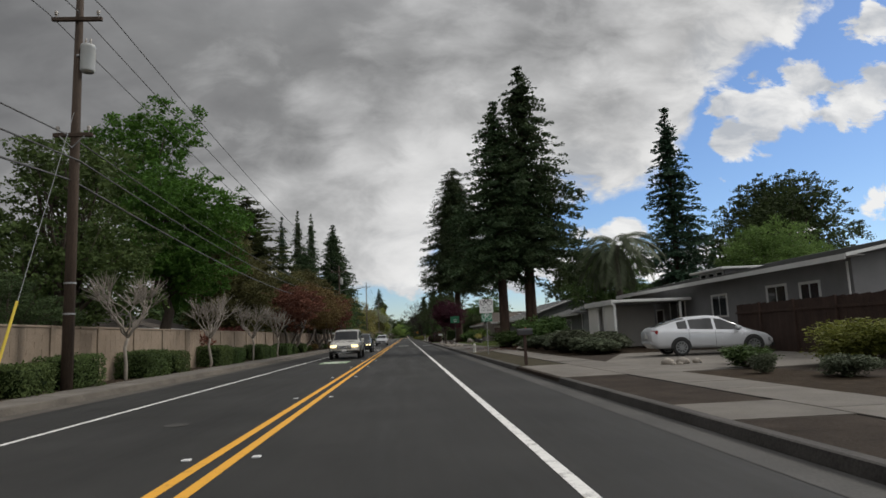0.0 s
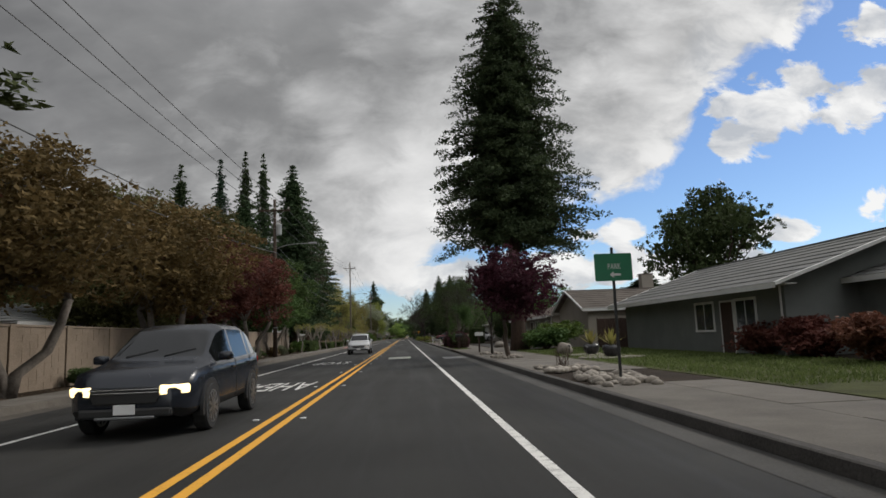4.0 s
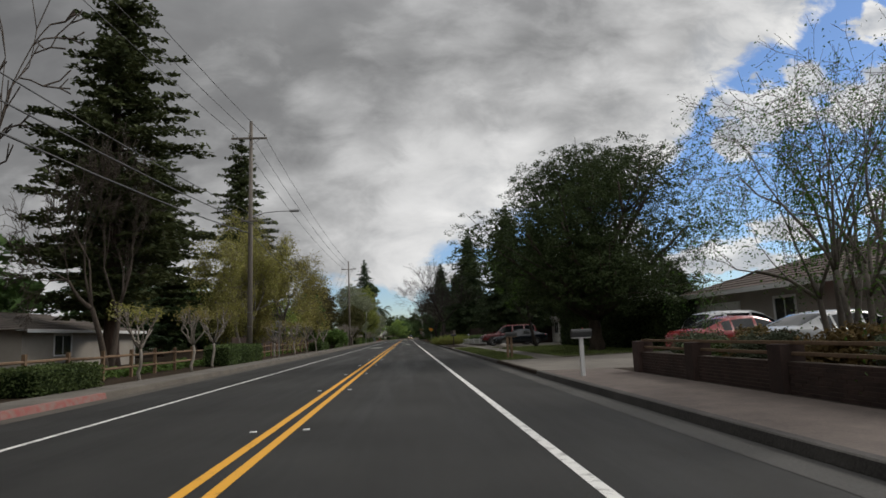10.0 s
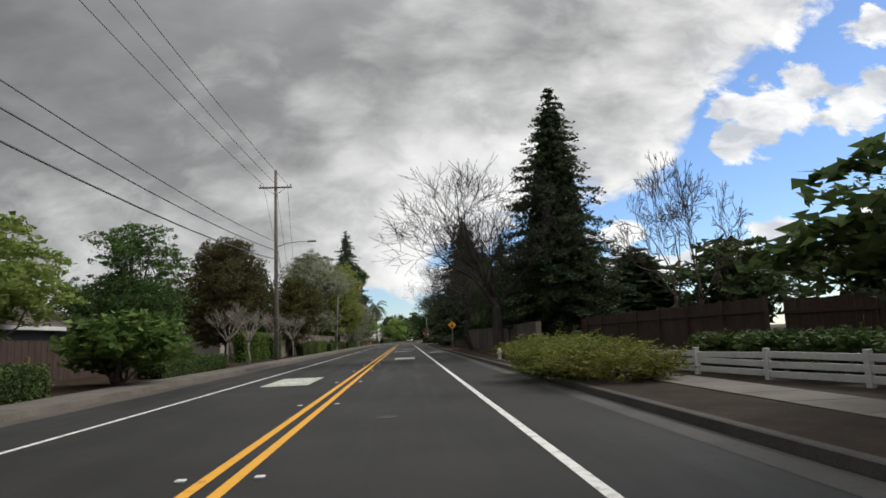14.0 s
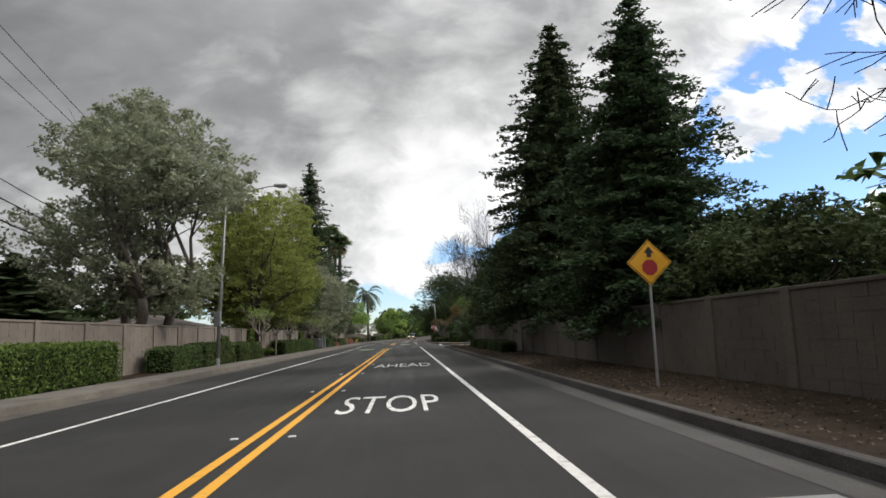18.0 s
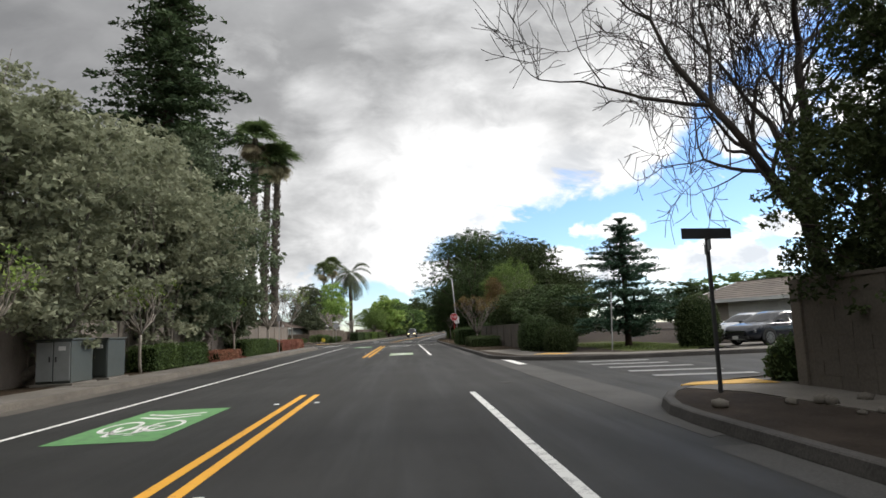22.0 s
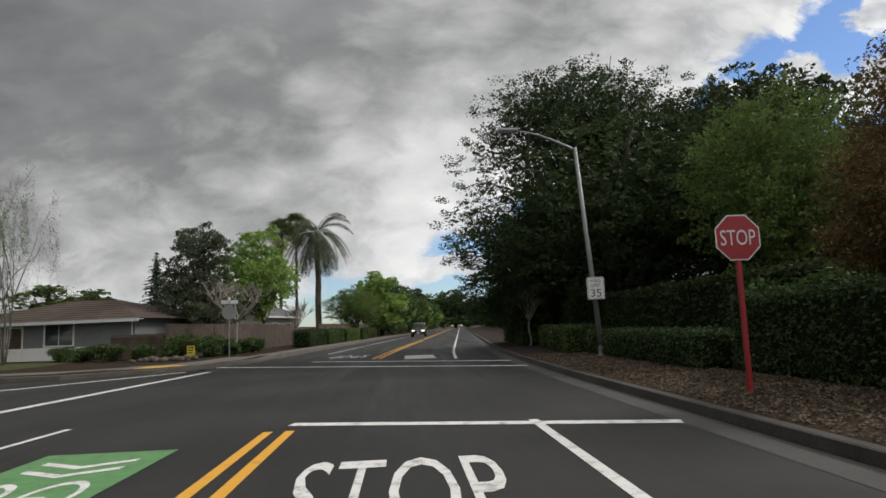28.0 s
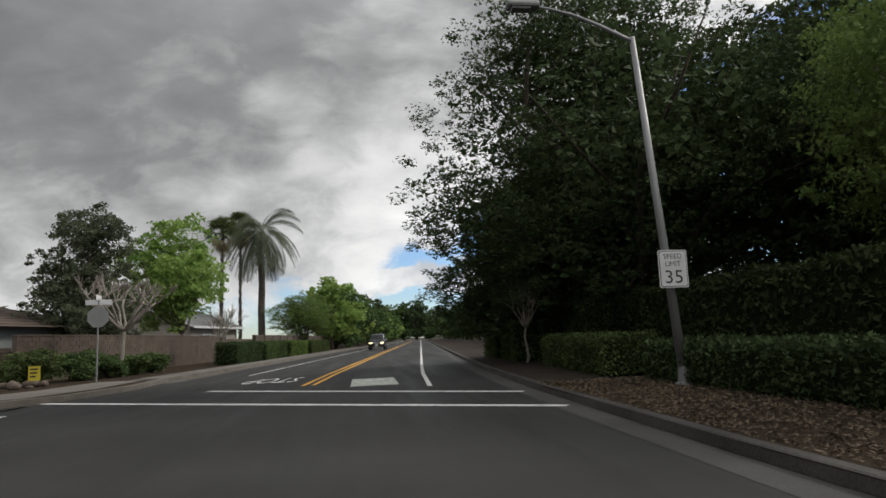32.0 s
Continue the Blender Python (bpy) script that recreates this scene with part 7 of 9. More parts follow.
def rail_fence(x, y0, y1, h=1.0, mat="fence_wood", step=2.45, rails=2, label="weathered split-rail timber fence with ivy behind", flat=False):
    e = thing("rail_fence", x, y0, LZ, 0, label, "fence")
    n = int(round((y1 - y0) / step))
    d = (y1 - y0) / n
    pm = Shape().soft(-0.06, 0.06, -0.06, 0.06, -0.25, h + 0.1, 0.014).mesh("post")
    pm.materials.append(M[mat])
    rm = (Shape().soft(-0.02, 0.02, 0.0, d, -0.07, 0.07, 0.008) if flat else Shape().tube([(0, -0.08, 0), (0.015, d * 0.5, -0.012), (0, d + 0.08, 0)], [0.045, 0.052, 0.045], 6)).mesh("rail")
    rm.materials.append(M[mat])
    for i in range(n + 1):
        link("post", pm, None, e).matrix_basis = pose(0, i * d, 0, 0, 0, rng.uniform(-5, 5))
        if i < n:
            for k in range(rails):
                link("rail", rm, None, e).matrix_basis = pose(0, i * d, h * (0.42 + 0.45 * k) if rails == 2 else h * (0.25 + 0.33 * k), rng.uniform(-0.6, 0.6))
    return e


def pebbles(name, x0, x1, y0, y1, n, size, label, mat="stone", z=0.13, seed=3):
    """Loose stones lying close together, each its own part up to a few dozen."""
    r = np.random.default_rng(seed)
    e = thing(name, (x0 + x1) / 2, (y0 + y1) / 2, z, 0, label, "stones")
    protos = []
    for k in range(5):
        bm = bmesh.new()
        bmesh.ops.create_icosphere(bm, subdivisions=1, radius=0.5)
        for v in bm.verts:
            v.co *= 1 + 0.25 * noise.noise(v.co * 2 + Vector((k * 3, 0, 0)))
            v.co.z *= 0.6
        me = Shape().bm(bm).mesh("stone", True)
        me.materials.append(M[mat])
        protos.append(me)
    for i in range(n):
        o = link("stone", protos[i % 5], None, e)
        s = size * r.uniform(0.6, 1.5)
        o.matrix_basis = pose(r.uniform(-1, 1) * (x1 - x0) / 2, r.uniform(-1, 1) * (y1 - y0) / 2, s * 0.2, 0, 0, r.uniform(0, 360)) @ Matrix.Diagonal((s, s * r.uniform(0.7, 1.2), s, 1))
    return e

# ---------------------------------------------------------------- left side of the road
flags("pavement_path_left", -9.5, -8.2, -30, 109.5, 0.165, 1.55)
flags("pavement_path_left_2", -9.5, -8.2, 109.5, 366, 0.165, 1.55)
block_wall("wall_left_1", -10.75, -21, 109.6, LZ, 1.85, "blockwall")
block_wall("wall_left_2", -11.1, 249.5, 365, LZ, 1.95, "blockwall_grey", label="grey tan concrete block wall with pilasters")
SH = [shrub_proto(71, "hedge"), shrub_proto(72, "green"), shrub_proto(73, "olive"), shrub_proto(74, "redleaf"), shrub_proto(75, "ivy", 0.08), shrub_proto(76, "orange")]


def shrub(k, x, y, w, h, label="rounded green shrub in the mulch bed", z=0.14):
    return plant(SH[k], x, y, h, w / 2, rng.uniform(0, 360), "shrub", label, "shrub", z=z)


for i, (y, x) in enumerate(((24.1, -9.5), (34.0, -9.6), (43.2, -9.6), (52.5, -9.8), (61.0, -9.9))):
    plant(T["myrtle" if i % 2 == 0 else "myrtle_b"], x, y, 3.6 - 0.1 * (i % 3), 1.35, i * 70, "pollarded_tree", "bare pale-barked pollarded crape myrtle", group="pollarded trees")
for i, (y, w, h) in enumerate(((18.6, 1.5, 0.8), (21.4, 1.8, 0.95), (26.9, 2.2, 0.95), (29.6, 1.6, 0.85), (36.4, 2.4, 1.0), (39.4, 1.7, 0.85), (45.9, 2.0, 0.95), (48.6, 1.6, 0.8), (55.2, 2.2, 0.9), (58.0, 1.5, 0.8), (63.4, 1.8, 0.8))):
    hedge(-10.0, y, 1.25, w, h, "hedge", "clipped_shrub", "dark green clipped shrub in the mulch bed", 300 + i, 0.14, category="shrub", dens=520, leaf=0.07, round_=0.3)
for i, y in enumerate((70, 73.5, 79, 83, 88.5, 93, 95.2, 100.0, 103.6, 107.6)):
    shrub((0, 5, 2)[i % 3], -10.1, y, 1.0 + 0.3 * (i % 2), 0.7 + 0.15 * (i % 3), "low sparse shrub at the foot of the wall")
shrub(3, -11.9, 46.5, 3.4, 2.9, "red-leaved bush rising above the wall")
shrub(3, -11.9, 36.5, 2.8, 2.5, "red-leaved bush rising above the wall")
plant(T["street"], -12.2, 22, 3.6, 2.0, 0, "small_tree", "small grey green tree behind the wall")

# poles and wires
utility_pole(-9.6, 20.4, 12.3, [(11.3, 1.5, 0), (7.6, 1.15, 0.4)], "pole_wood", transformer=9.6, label="reddish brown wooden utility pole with crossarms")
utility_pole(-9.5, 97.9, 12.1, [(11.2, 2.4, 0.6)], "pole_wood", lamp=(8.6, 2.6), transformer=9.3, label="wooden utility pole with transformer and lamp")
utility_pole(-9.9, 171.6, 15.7, [(14.5, 2.3, 0.6), (9.0, 1.1, 0)], "pole_grey", lamp=(9.6, 2.6), label="tall grey wooden utility pole with street lamp", lean=0.1)
utility_pole(-9.55, 240.1, 14.4, [(13.0, 2.5, 0.6)], "pole_grey", lamp=(8.8, 2.4), label="tall wooden utility pole with street lamp")
POLES = [(-9.2, -55, 11.5, 7.7), (-9.6, 20.4, 11.5, 7.7), (-9.5, 97.9, 11.4, 8.8), (-9.85, 171.6, 14.7, 9.7), (-9.55, 240.1, 13.2, 9.0), (-22, 318, 12.5, 8.6)]
for (x0, y0, z0, c0), (x1, y1, z1, c1) in zip(POLES, POLES[1:]):
    for dx in (-0.9, 0.05, 0.9):
        wire((x0 + dx, y0 - 0.13, z0 + 0.15), (x1 + dx, y1 - 0.13, z1 + 0.15), 1.0)
    for dx, drop, rr, sg in ((-0.1, 0.0, 0.02, 1.3), (0.15, 0.75, 0.024, 1.4), (-0.05, 1.35, 0.03, 1.5)):
        wire((x0 + dx, y0, c0 - drop), (x1 + dx, y1, c1 - drop), sg, rr, label="sagging black telephone cable between poles")
e = thing("guy_wire", -9.7, 17.0, 0.14, 0, "steel guy wire with a yellow plastic guard", "guy wire")
part("strand", Shape().tube([(0, 0, -0.1), (0.1, 3.4, 8.6)], [0.01, 0.01], 4), "galv", e)
part("guard", Shape().tube([(0, 0, 0), (0.029, 0.97, 2.45)], [0.035, 0.035], 6), "guy_yellow", e)

# rail fence, hedges and young trees
rail_fence(-11.2, 110.3, 211.5)
for i, (y0, y1, h) in enumerate(((116.0, 122.3, 1.05), (134.0, 138.3, 0.78), (147.4, 151.0, 0.72), (165.3, 173.2, 1.05), (202.6, 209.6, 0.85))):
    hedge(-10.15, (y0 + y1) / 2, 1.35, y1 - y0, h, "hedge", seed=80 + i, z=0.14, label="clipped green box hedge beside the pavement")
for i, y in enumerate((111.2, 117.9, 124.2, 130.4, 136.0, 141.8, 154.1, 159.8, 162.8, 177.6, 186.0, 192.7, 199.5, 205.5)):
    plant(T["myrtle_t"], -9.6, y, 2.7 + 0.15 * (i % 3), 1.0, i * 47, "young_tree", "young pollarded tree with yellow green shoots", group="young street trees")
plant(T["street"], -9.8, 126.8, 3.2, 1.1, 10, "young_tree", "young green street tree")
shrub(4, -9.9, 214.4, 4.2, 2.6, "tall leafy bright green bush beside the pavement")
shrub(4, -10.2, 112.6, 1.2, 1.2, "bright green young bush by the wall end")
e = sign_post("road_sign", -9.3, 178.0, 2.75, "thin sign post with a blank grey sign back", LZ)
plate(0.45, 0.5, 2.45, "galv", e)


def ivy_bed(x0, x1, y0, y1, n, mat="ivy", name="ivy_bed", label="low bright green ivy ground cover", h=0.42, z=0.13, leaf=0.2):
    global rng
    rng = np.random.default_rng(int(y0) + 5)
    P = np.stack([rng.uniform(x0, x1, n), rng.uniform(y0, y1, n), rng.uniform(min(0.05, h * 0.4), h, n)], 1)
    P[:, 2] *= 0.6 + 0.4 * np.sin(P[:, 1] * 1.3) * np.sin(P[:, 0] * 2.1)
    P[:, 2] = z + np.abs(P[:, 2]) + 0.03
    o = link(name, quads(name, leaves(P, leaf, 0.3, 0.8)), mat)
    return tagged(o, label, "ground cover", "", "stuff")


ivy_bed(-13.8, -11.35, 110, 212, 11000)
# backdrop behind the rail fence: a low house, parked cars, a dark board fence
board_fence(-27, 112, -27, 176, 1.8, "fence_wood", "weathered board fence behind the trees")
house(-33, 128, 90, 18, 9, 2.6, 1.3, "stucco_white", "shingle_grey", "low white house behind the conifers", True, [(-4, 1.5, 1.8, 1.1), (3, 1.5, 1.8, 1.1)])
car("sedan", -18.5, 117.5, 80, "paint_white", "white car parked behind the rail fence", z=0.12)
car("crossover", -19.5, 126.5, 80, "paint_white", "white car parked behind the rail fence", z=0.12)
house(-24, 172, 90, 14, 8, 2.5, 1.2, "stucco_beige", "shingle", "low beige house behind the rail fence", True, [(-3, 1.5, 1.8, 1.1), (3, 1.5, 1.8, 1.1)])
board_fence(-14.8, 186, -14.8, 236, 1.7, "dark_wood", "dark board fence behind the street trees")
house(-21, 222, 90, 14, 8, 2.6, 1.5, "stucco_sage", "shingle", "dark low house behind the board fence", False, [(-3, 1.5, 1.8, 1.1)])

# ivy fence, hedges and the second wall
hedge(-11.5, 241.8, 0.8, 9.2, 2.0, "ivy", "ivy_fence", "wire fence covered in green ivy", 91, 0.14, leaf=0.14, dens=170)
for i, y in enumerate((241.0, 249.0)):
    plant(T["myrtle"], -9.9, y, 3.4, 1.2, 40 + i * 90, "pollarded_tree", "bare pale-barked pollarded crape myrtle", group="pollarded trees")
for i, y in enumerate((228.5, 233.5, 256.5)):
    plant(T["myrtle_b"], -10.0, y, 3.3, 1.2, i * 75, "pollarded_tree", "bare pale-barked pollarded crape myrtle", group="pollarded trees")
for i, (y0, y1, h) in enumerate(((218, 227, 0.7), (253.0, 262.0, 1.05), (262.6, 270.2, 1.25), (275.2, 279.0, 1.0), (279.6, 284.6, 1.1), (286.0, 291.5, 1.05), (300.0, 316.6, 1.05), (328.6, 331.3, 1.0), (331.8, 335.2, 1.0), (343.0, 352.6, 1.0))):
    hedge(-10.15, (y0 + y1) / 2, 1.2, y1 - y0, h, "hedge" if i != 2 else "ivy", seed=100 + i, z=0.14)
for i, (y0, y1, h) in enumerate(((337.0, 341.6, 0.5), (354.4, 358.6, 0.78), (359.0, 365.0, 0.8))):
    hedge(-10.1, (y0 + y1) / 2, 1.2, y1 - y0, h, "redhedge", seed=120 + i, z=0.14, label="low clipped hedge with red leaves")
for i, (x, y, k) in enumerate(((-9.8, 291.9, "myrtle_s"), (-9.9, 298.0, "myrtle_s"), (-10.0, 318.5, "myrtle_s"), (-9.95, 328.0, "myrtle_s"), (-9.9, 341.5, "myrtle_s"), (-9.7, 350.1, "knuckle"), (-10.0, 303.5, "myrtle_s"))):
    plant(T[k], x, y, 4.2 if k == "knuckle" else 3.5, 1.4 if k == "knuckle" else 1.25, i * 61, "pollarded_tree", "slender pollarded street tree with a few new leaves", group="pollarded trees")
plant(T["bare"], -12.6, 367.5, 7.4, 3.0, 20, "bare_tree", "bare pale spreading tree behind the wall end")
plant(T["knuckle_c"], -11.4, 369.5, 6.0, 2.3, 60, "pollarded_tree", "pale-barked pollarded tree with light green shoots")
lamp_post(-9.5, 281.2, 8.6, 2.6, 0, "galvanised street lamp with a control box", 0.35)
e = thing("control_box", -9.44, 281.04, 2.1, 0, "grey metal control box fixed to the lamp post", "utility box")
part("housing", Shape().soft(-0.16, 0.16, -0.16, 0.02, 0.0, 0.75, 0.015), "cabinet_grey", e)
part("door", Shape().soft(-0.14, 0.14, -0.172, -0.16, 0.03, 0.72, 0.01), "cabinet_grey", e)
for i, y in enumerate((322.3, 324.6)):
    e = thing("utility_cabinet", -9.9, y, 0.15, 0, "dark green metal utility cabinet on a concrete pad", "utility box", "utility cabinets")
    part("pad", Shape().soft(-0.6, 0.6, -0.75, 0.75, -0.05, 0.08, 0.02), "concrete", e)
    part("housing", Shape().soft(-0.5, 0.5, -0.65, 0.65, 0.08, 1.3, 0.03), "cabinet", e)
    part("lid", Shape().soft(-0.54, 0.54, -0.69, 0.69, 1.3, 1.36, 0.02), "cabinet", e)
    for k in (-0.45, 0.45):
        d = part("door", Shape().soft(-0.47 if k < 0 else 0.02, -0.02 if k < 0 else 0.47, -0.675, -0.65, 0.15, 1.26, 0.01), "cabinet_grey" if i == 0 else "cabinet", e)
        part("handle", Shape().soft(k * 0.2 - 0.02, k * 0.2 + 0.02, -0.705, -0.675, 0.7, 0.85, 0.008), "dark_metal", d)
    part("label", Shape().box(0.15, 0.35, -0.68, -0.676, 1.02, 1.14), "sign_white", e)
e = sign_post("road_sign", -9.5, 353.2, 2.9, "thin steel sign post with a small blank sign", LZ)
plate(0.3, 0.45, 2.6, "galv", e)
# vines over the wall
for y, w, h in ((287.3, 1.4, 1.5), (294.0, 1.2, 2.0), (246.5, 3, 2.0), (316, 2.0, 1.9)):
    hedge(-10.9, y, 0.35, w, h, "ivy", "wall_vine", "green vine climbing the block wall", int(y), 0.14, category="vine", leaf=0.13, dens=120)
for i, y in enumerate((293.5, 296.2, 317.6, 336.2, 342.4)):
    shrub((1, 4, 5, 3, 0)[i], -10.2, y, 0.9, 0.7, "small shrub in the mulch beside the wall")
ivy_bed(-10.9, -9.3, 336, 342, 500, "redhedge", "fallen_leaves", "fallen red leaves on the mulch", 0.03, 0.14, 0.12)
# houses seen over the second wall
house(-21, 345, 90, 13, 9, 2.6, 1.4, "stucco_beige", "shingle_brown", "beige house with a low shingle roof behind the wall", True, [(-3, 1.5, 1.8, 1.1)])
house(-23, 308, 90, 14, 9, 2.6, 1.4, "stucco_beige", "shingle", "low house behind the block wall and trees", True)
house(-24, 268, 90, 14, 9, 2.6, 1.6, "stucco_beige", "shingle_brown", "low house with a brown roof behind the trees", True)
# houses behind the first wall
house(-22, 50, 90, 14, 9, 2.6, 1.5, "stucco_beige", "shingle", "low house behind the block wall", True)
house(-21, 84, 90, 14, 9, 2.6, 1.3, "stucco_white", "shingle_grey", "low white house behind the block wall", True)
house(-23, 14, 90, 14, 9, 2.6, 1.5, "stucco_beige", "shingle", "low house behind the block wall", True)

# ---------------------------------------------------------------- far corner at the junction
s = slab([(-11.5, 382.3), (-9.9, 382.2), (-8.4, 384.0), (-7.7, 387.0), (-7.8, 391), (-9.3, 391), (-9.6, 387.5), (-10.4, 385.2), (-11.5, 384.6)], 0.166, 0.05)
structure("pavement_corner", s, "concrete", "concrete corner ramp", "pavement")
s = slab([(-10.6, 382.6), (-9.9, 382.4), (-8.9, 383.6), (-9.5, 384.4), (-10.6, 383.9)], 0.174, 0.02)
structure("tactile_paving", s, "tactile_yellow", "worn yellow tactile paving on the corner ramp", "pavement")
flags("pavement_path_left_3", -9.2, -8.1, 391, 470, 0.166, 1.55)
structure("pavement_path_left_4", slab([(-40, 380.2), (-13, 381.3), (-11.6, 382.5), (-11.6, 383.9), (-13.2, 382.9), (-40, 381.8)], 0.166, 0.05), "concrete", "concrete pavement along the side street", "pavement")
e = structure("lawn_corner", slab([(-40, 383), (-20, 384), (-17.2, 386.5), (-18, 394), (-40, 398)], 0.165, 0.04), "grass", "mown green lawn at the corner house", "lawn")
house(-21.5, 402.5, -12, 12.5, 9, 2.55, 1.5, "stucco_sage", "shingle_brown", "dark sage house with a brown hip roof", True, [(1.2, 1.55, 1.9, 1.25), (-4.2, 1.5, 1.2, 1.1)], [(-1.8, 0.95)], brick_foot=True)
for nm, pts, h in (("wall_corner_low", ((-16.6, 394.4), (-13.2, 392.9)), 1.4), ("wall_corner", ((-13.0, 392.8), (-11.9, 397.5)), 1.85), ("wall_corner_side", ((-11.9, 397.5), (-10.6, 418)), 1.8)):
    (x0, y0), (x1, y1) = pts
    ln = math.hypot(x1 - x0, y1 - y0)
    a = math.degrees(math.atan2(y1 - y0, x1 - x0))
    rows = int(h / 0.2)
    root = structure(nm, Shape().box(0, ln, -0.06, 0.06, -0.2, h - 0.02), "mortar", "tan split-face concrete block wall", "wall")
    root.matrix_basis = pose(x0, y0, LZ, 0, 0, a)
    w = 0.4
    bms = []
    for k in (1.0, 0.5):
        me = Shape().soft(0.004, w * k - 0.004, -0.1, 0.1, 0.004, 0.196, 0.008).mesh("block")
        me.materials.append(M["splitblock"])
        bms.append(me)
    for r in range(rows):
        for i in range(int(ln / w) + 1):
            xx = i * w - (0.2 if r % 2 else 0)
            if xx < -0.3 or xx + w * 0.6 > ln:
                continue
            half = xx < 0
            link("block", bms[1 if half else 0], None, root).matrix_basis = pose(max(xx, 0), 0.006 * ((i * 5 + r * 3) % 3), r * 0.2)
    part("cap", Shape().soft(-0.02, ln + 0.02, -0.12, 0.12, rows * 0.2, rows * 0.2 + 0.06, 0.012), "splitblock", root)
block_wall("wall_left_far", -11.6, 419, 470, LZ, 1.8, "splitblock", label="tan block wall in the distance")
e = sign_post("stop_sign", -9.0, 390.2, 2.95, "grey back of a stop sign with street name blades", LZ)
part("sign_back", Shape().prism([(a, b + 2.3) for a, b in octagon(0.38)], 0.008, pose(0, -0.03, 0)), "galv", e)
for k, (a, zz) in enumerate(((10, 2.82), (100, 2.98))):
    part("name_blade", Shape().soft(-0.42, 0.42, -0.006, 0.006, zz - 0.09, zz + 0.09, 0.004, pose(0, 0, 0, 0, 0, a)), "sign_white", e, "pale street name blade")
e = thing("lawn_sign", -10.6, 389.3, 0.14, -15, "small yellow lawn sign on wire legs", "sign")
part("board", Shape().soft(-0.22, 0.22, -0.006, 0.006, 0.25, 0.72, 0.005), "lawn_yellow", e)
for k in (-0.15, 0.15):
    part("leg", Shape().tube([(k, 0, -0.1), (k, 0, 0.26)], [0.006, 0.006], 4), "dark_metal", e)
for k in range(3):
    part("print_bar", Shape().box(-0.15, 0.15 - 0.04 * k, -0.009, -0.0065, 0.6 - k * 0.12, 0.65 - k * 0.12), "sign_black", e)
SHC = shrub_proto(90, "hedge", 0.055, 7000)
for i, (x, y, w, h) in enumerate(((-15.4, 391.8, 1.3, 0.9), (-13.6, 391.0, 1.1, 0.8), (-12.0, 391.4, 1.8, 1.2), (-11.0, 393.5, 1.5, 1.1), (-10.2, 394.6, 1.4, 0.9), (-10.0, 396.8, 1.5, 0.9), (-9.9, 399.0, 1.4, 0.9), (-17.5, 393.0, 1.4, 0.8), (-19.2, 394.0, 1.2, 0.8))):
    plant(SHC, x, y, h * 1.15, w * 0.62, i * 70, "shrub", "dark rounded shrub in front of the corner wall", "shrub", z=0.14)
pebbles("border_stones", -13.5, -10.6, 388.6, 390.6, 26, 0.4, "rough border stones round a planting bed", "mortar", 0.14)
plant(T["knuckle_b"], -9.9, 395.2, 4.6, 2.3, 0, "pollarded_tree", "pale pollarded tree with dense knuckled whips")
plant(T["myrtle_b"], -8.6, 408, 3.4, 1.2, 50, "pollarded_tree", "slender pollarded street tree by the hedge")
plant(T["spring"], -30, 392, 5.2, 3.4, 0, "small_tree", "bright green small tree on a corner lawn")
for i, (y0, y1) in enumerate(((405.5, 412.0), (412.6, 420.0), (421, 430), (431, 445))):
    hedge(-9.9 + bend((y0 + y1) / 2), (y0 + y1) / 2, 1.3, y1 - y0, 1.25, ("dark_oak", "hedge", "ivy", "hedge")[i], seed=140 + i, z=0.14, rz=-4)
house(-18, 432, 80, 11, 8, 3.2, 1.8, "stucco_beige", "shingle_grey", "grey-roofed house beyond the hedges", False, [(-2, 1.6, 1.4, 1.2), (2, 1.6, 1.4, 1.2)])
house(-38, 420, -12, 14, 9, 2.6, 1.4, "stucco_beige", "shingle", "low house behind the corner house", True)
plant(T["spruce"], -47, 482, 17, 3.6, 0, "conifer_tree", "dark pointed conifer behind the corner house")

plant(T["oak_b"], -14.2, 347.5, 9.0, 3.2, 90, "broadleaf_tree", "dark green tree behind the block wall")
e = sign_post("small_sign", -12.6, 371.3, 2.4, "back of a small sign on a thin post", LZ)
plate(0.32, 0.6, 2.1, "sign_white", e)

e = thing("basketball_hoop", -12.6, 114.5, 0.12, 20, "white basketball backboard on a dark pole", "basketball hoop")
part("pole", Shape().tube([(0, 0, -0.1), (0, 0, 2.0)], [0.04, 0.04], 8), "dark_metal", e)
part("backboard", Shape().soft(-0.45, 0.45, -0.04, 0.0, 1.75, 2.35, 0.012), "sign_white", e)
part("rim_ring", Shape().lathe([(0.2, 1.84), (0.22, 1.85), (0.2, 1.86)], 14, pose(0, -0.28, 0)), "sign_red", e)

# ---------------------------------------------------------------- right side of the road
CONC = "smooth poured concrete drive"
patch("planting_strip", 4.04, 5.55, -30, 16.5, 0.137, "soil", "bare brown soil planting strip")
patch("planting_strip_2", 4.04, 5.55, 22.7, 41.6, 0.137, "drygrass", "dry patchy grass strip beside the kerb")
structure("driveway_1", slab([(4.0, 16.7), (18, 17.5), (18, 29.5), (9.6, 29.0), (7.0, 22.9), (4.0, 22.5)], 0.142, 0.05), "concrete", CONC, "driveway")
structure("path_across_strip", slab([(4.04, 8.6), (5.6, 8.6), (5.6, 10.3), (4.04, 10.3)], 0.146, 0.04), "concrete", "concrete path across the planting strip", "path")
flags("pavement_path_right", 5.6, 7.0, -30, 62, 0.15, 1.5)
flags("pavement_path_right_2", 4.04, 7.1, 66.6, 92, 0.15, 1.55, label="wide pale concrete pavement slabs")
patch("pavement_strip_pad", 4.04, 5.6, 41.6, 62, 0.148, "concrete", "wide pale concrete strip beside the kerb", "pavement")
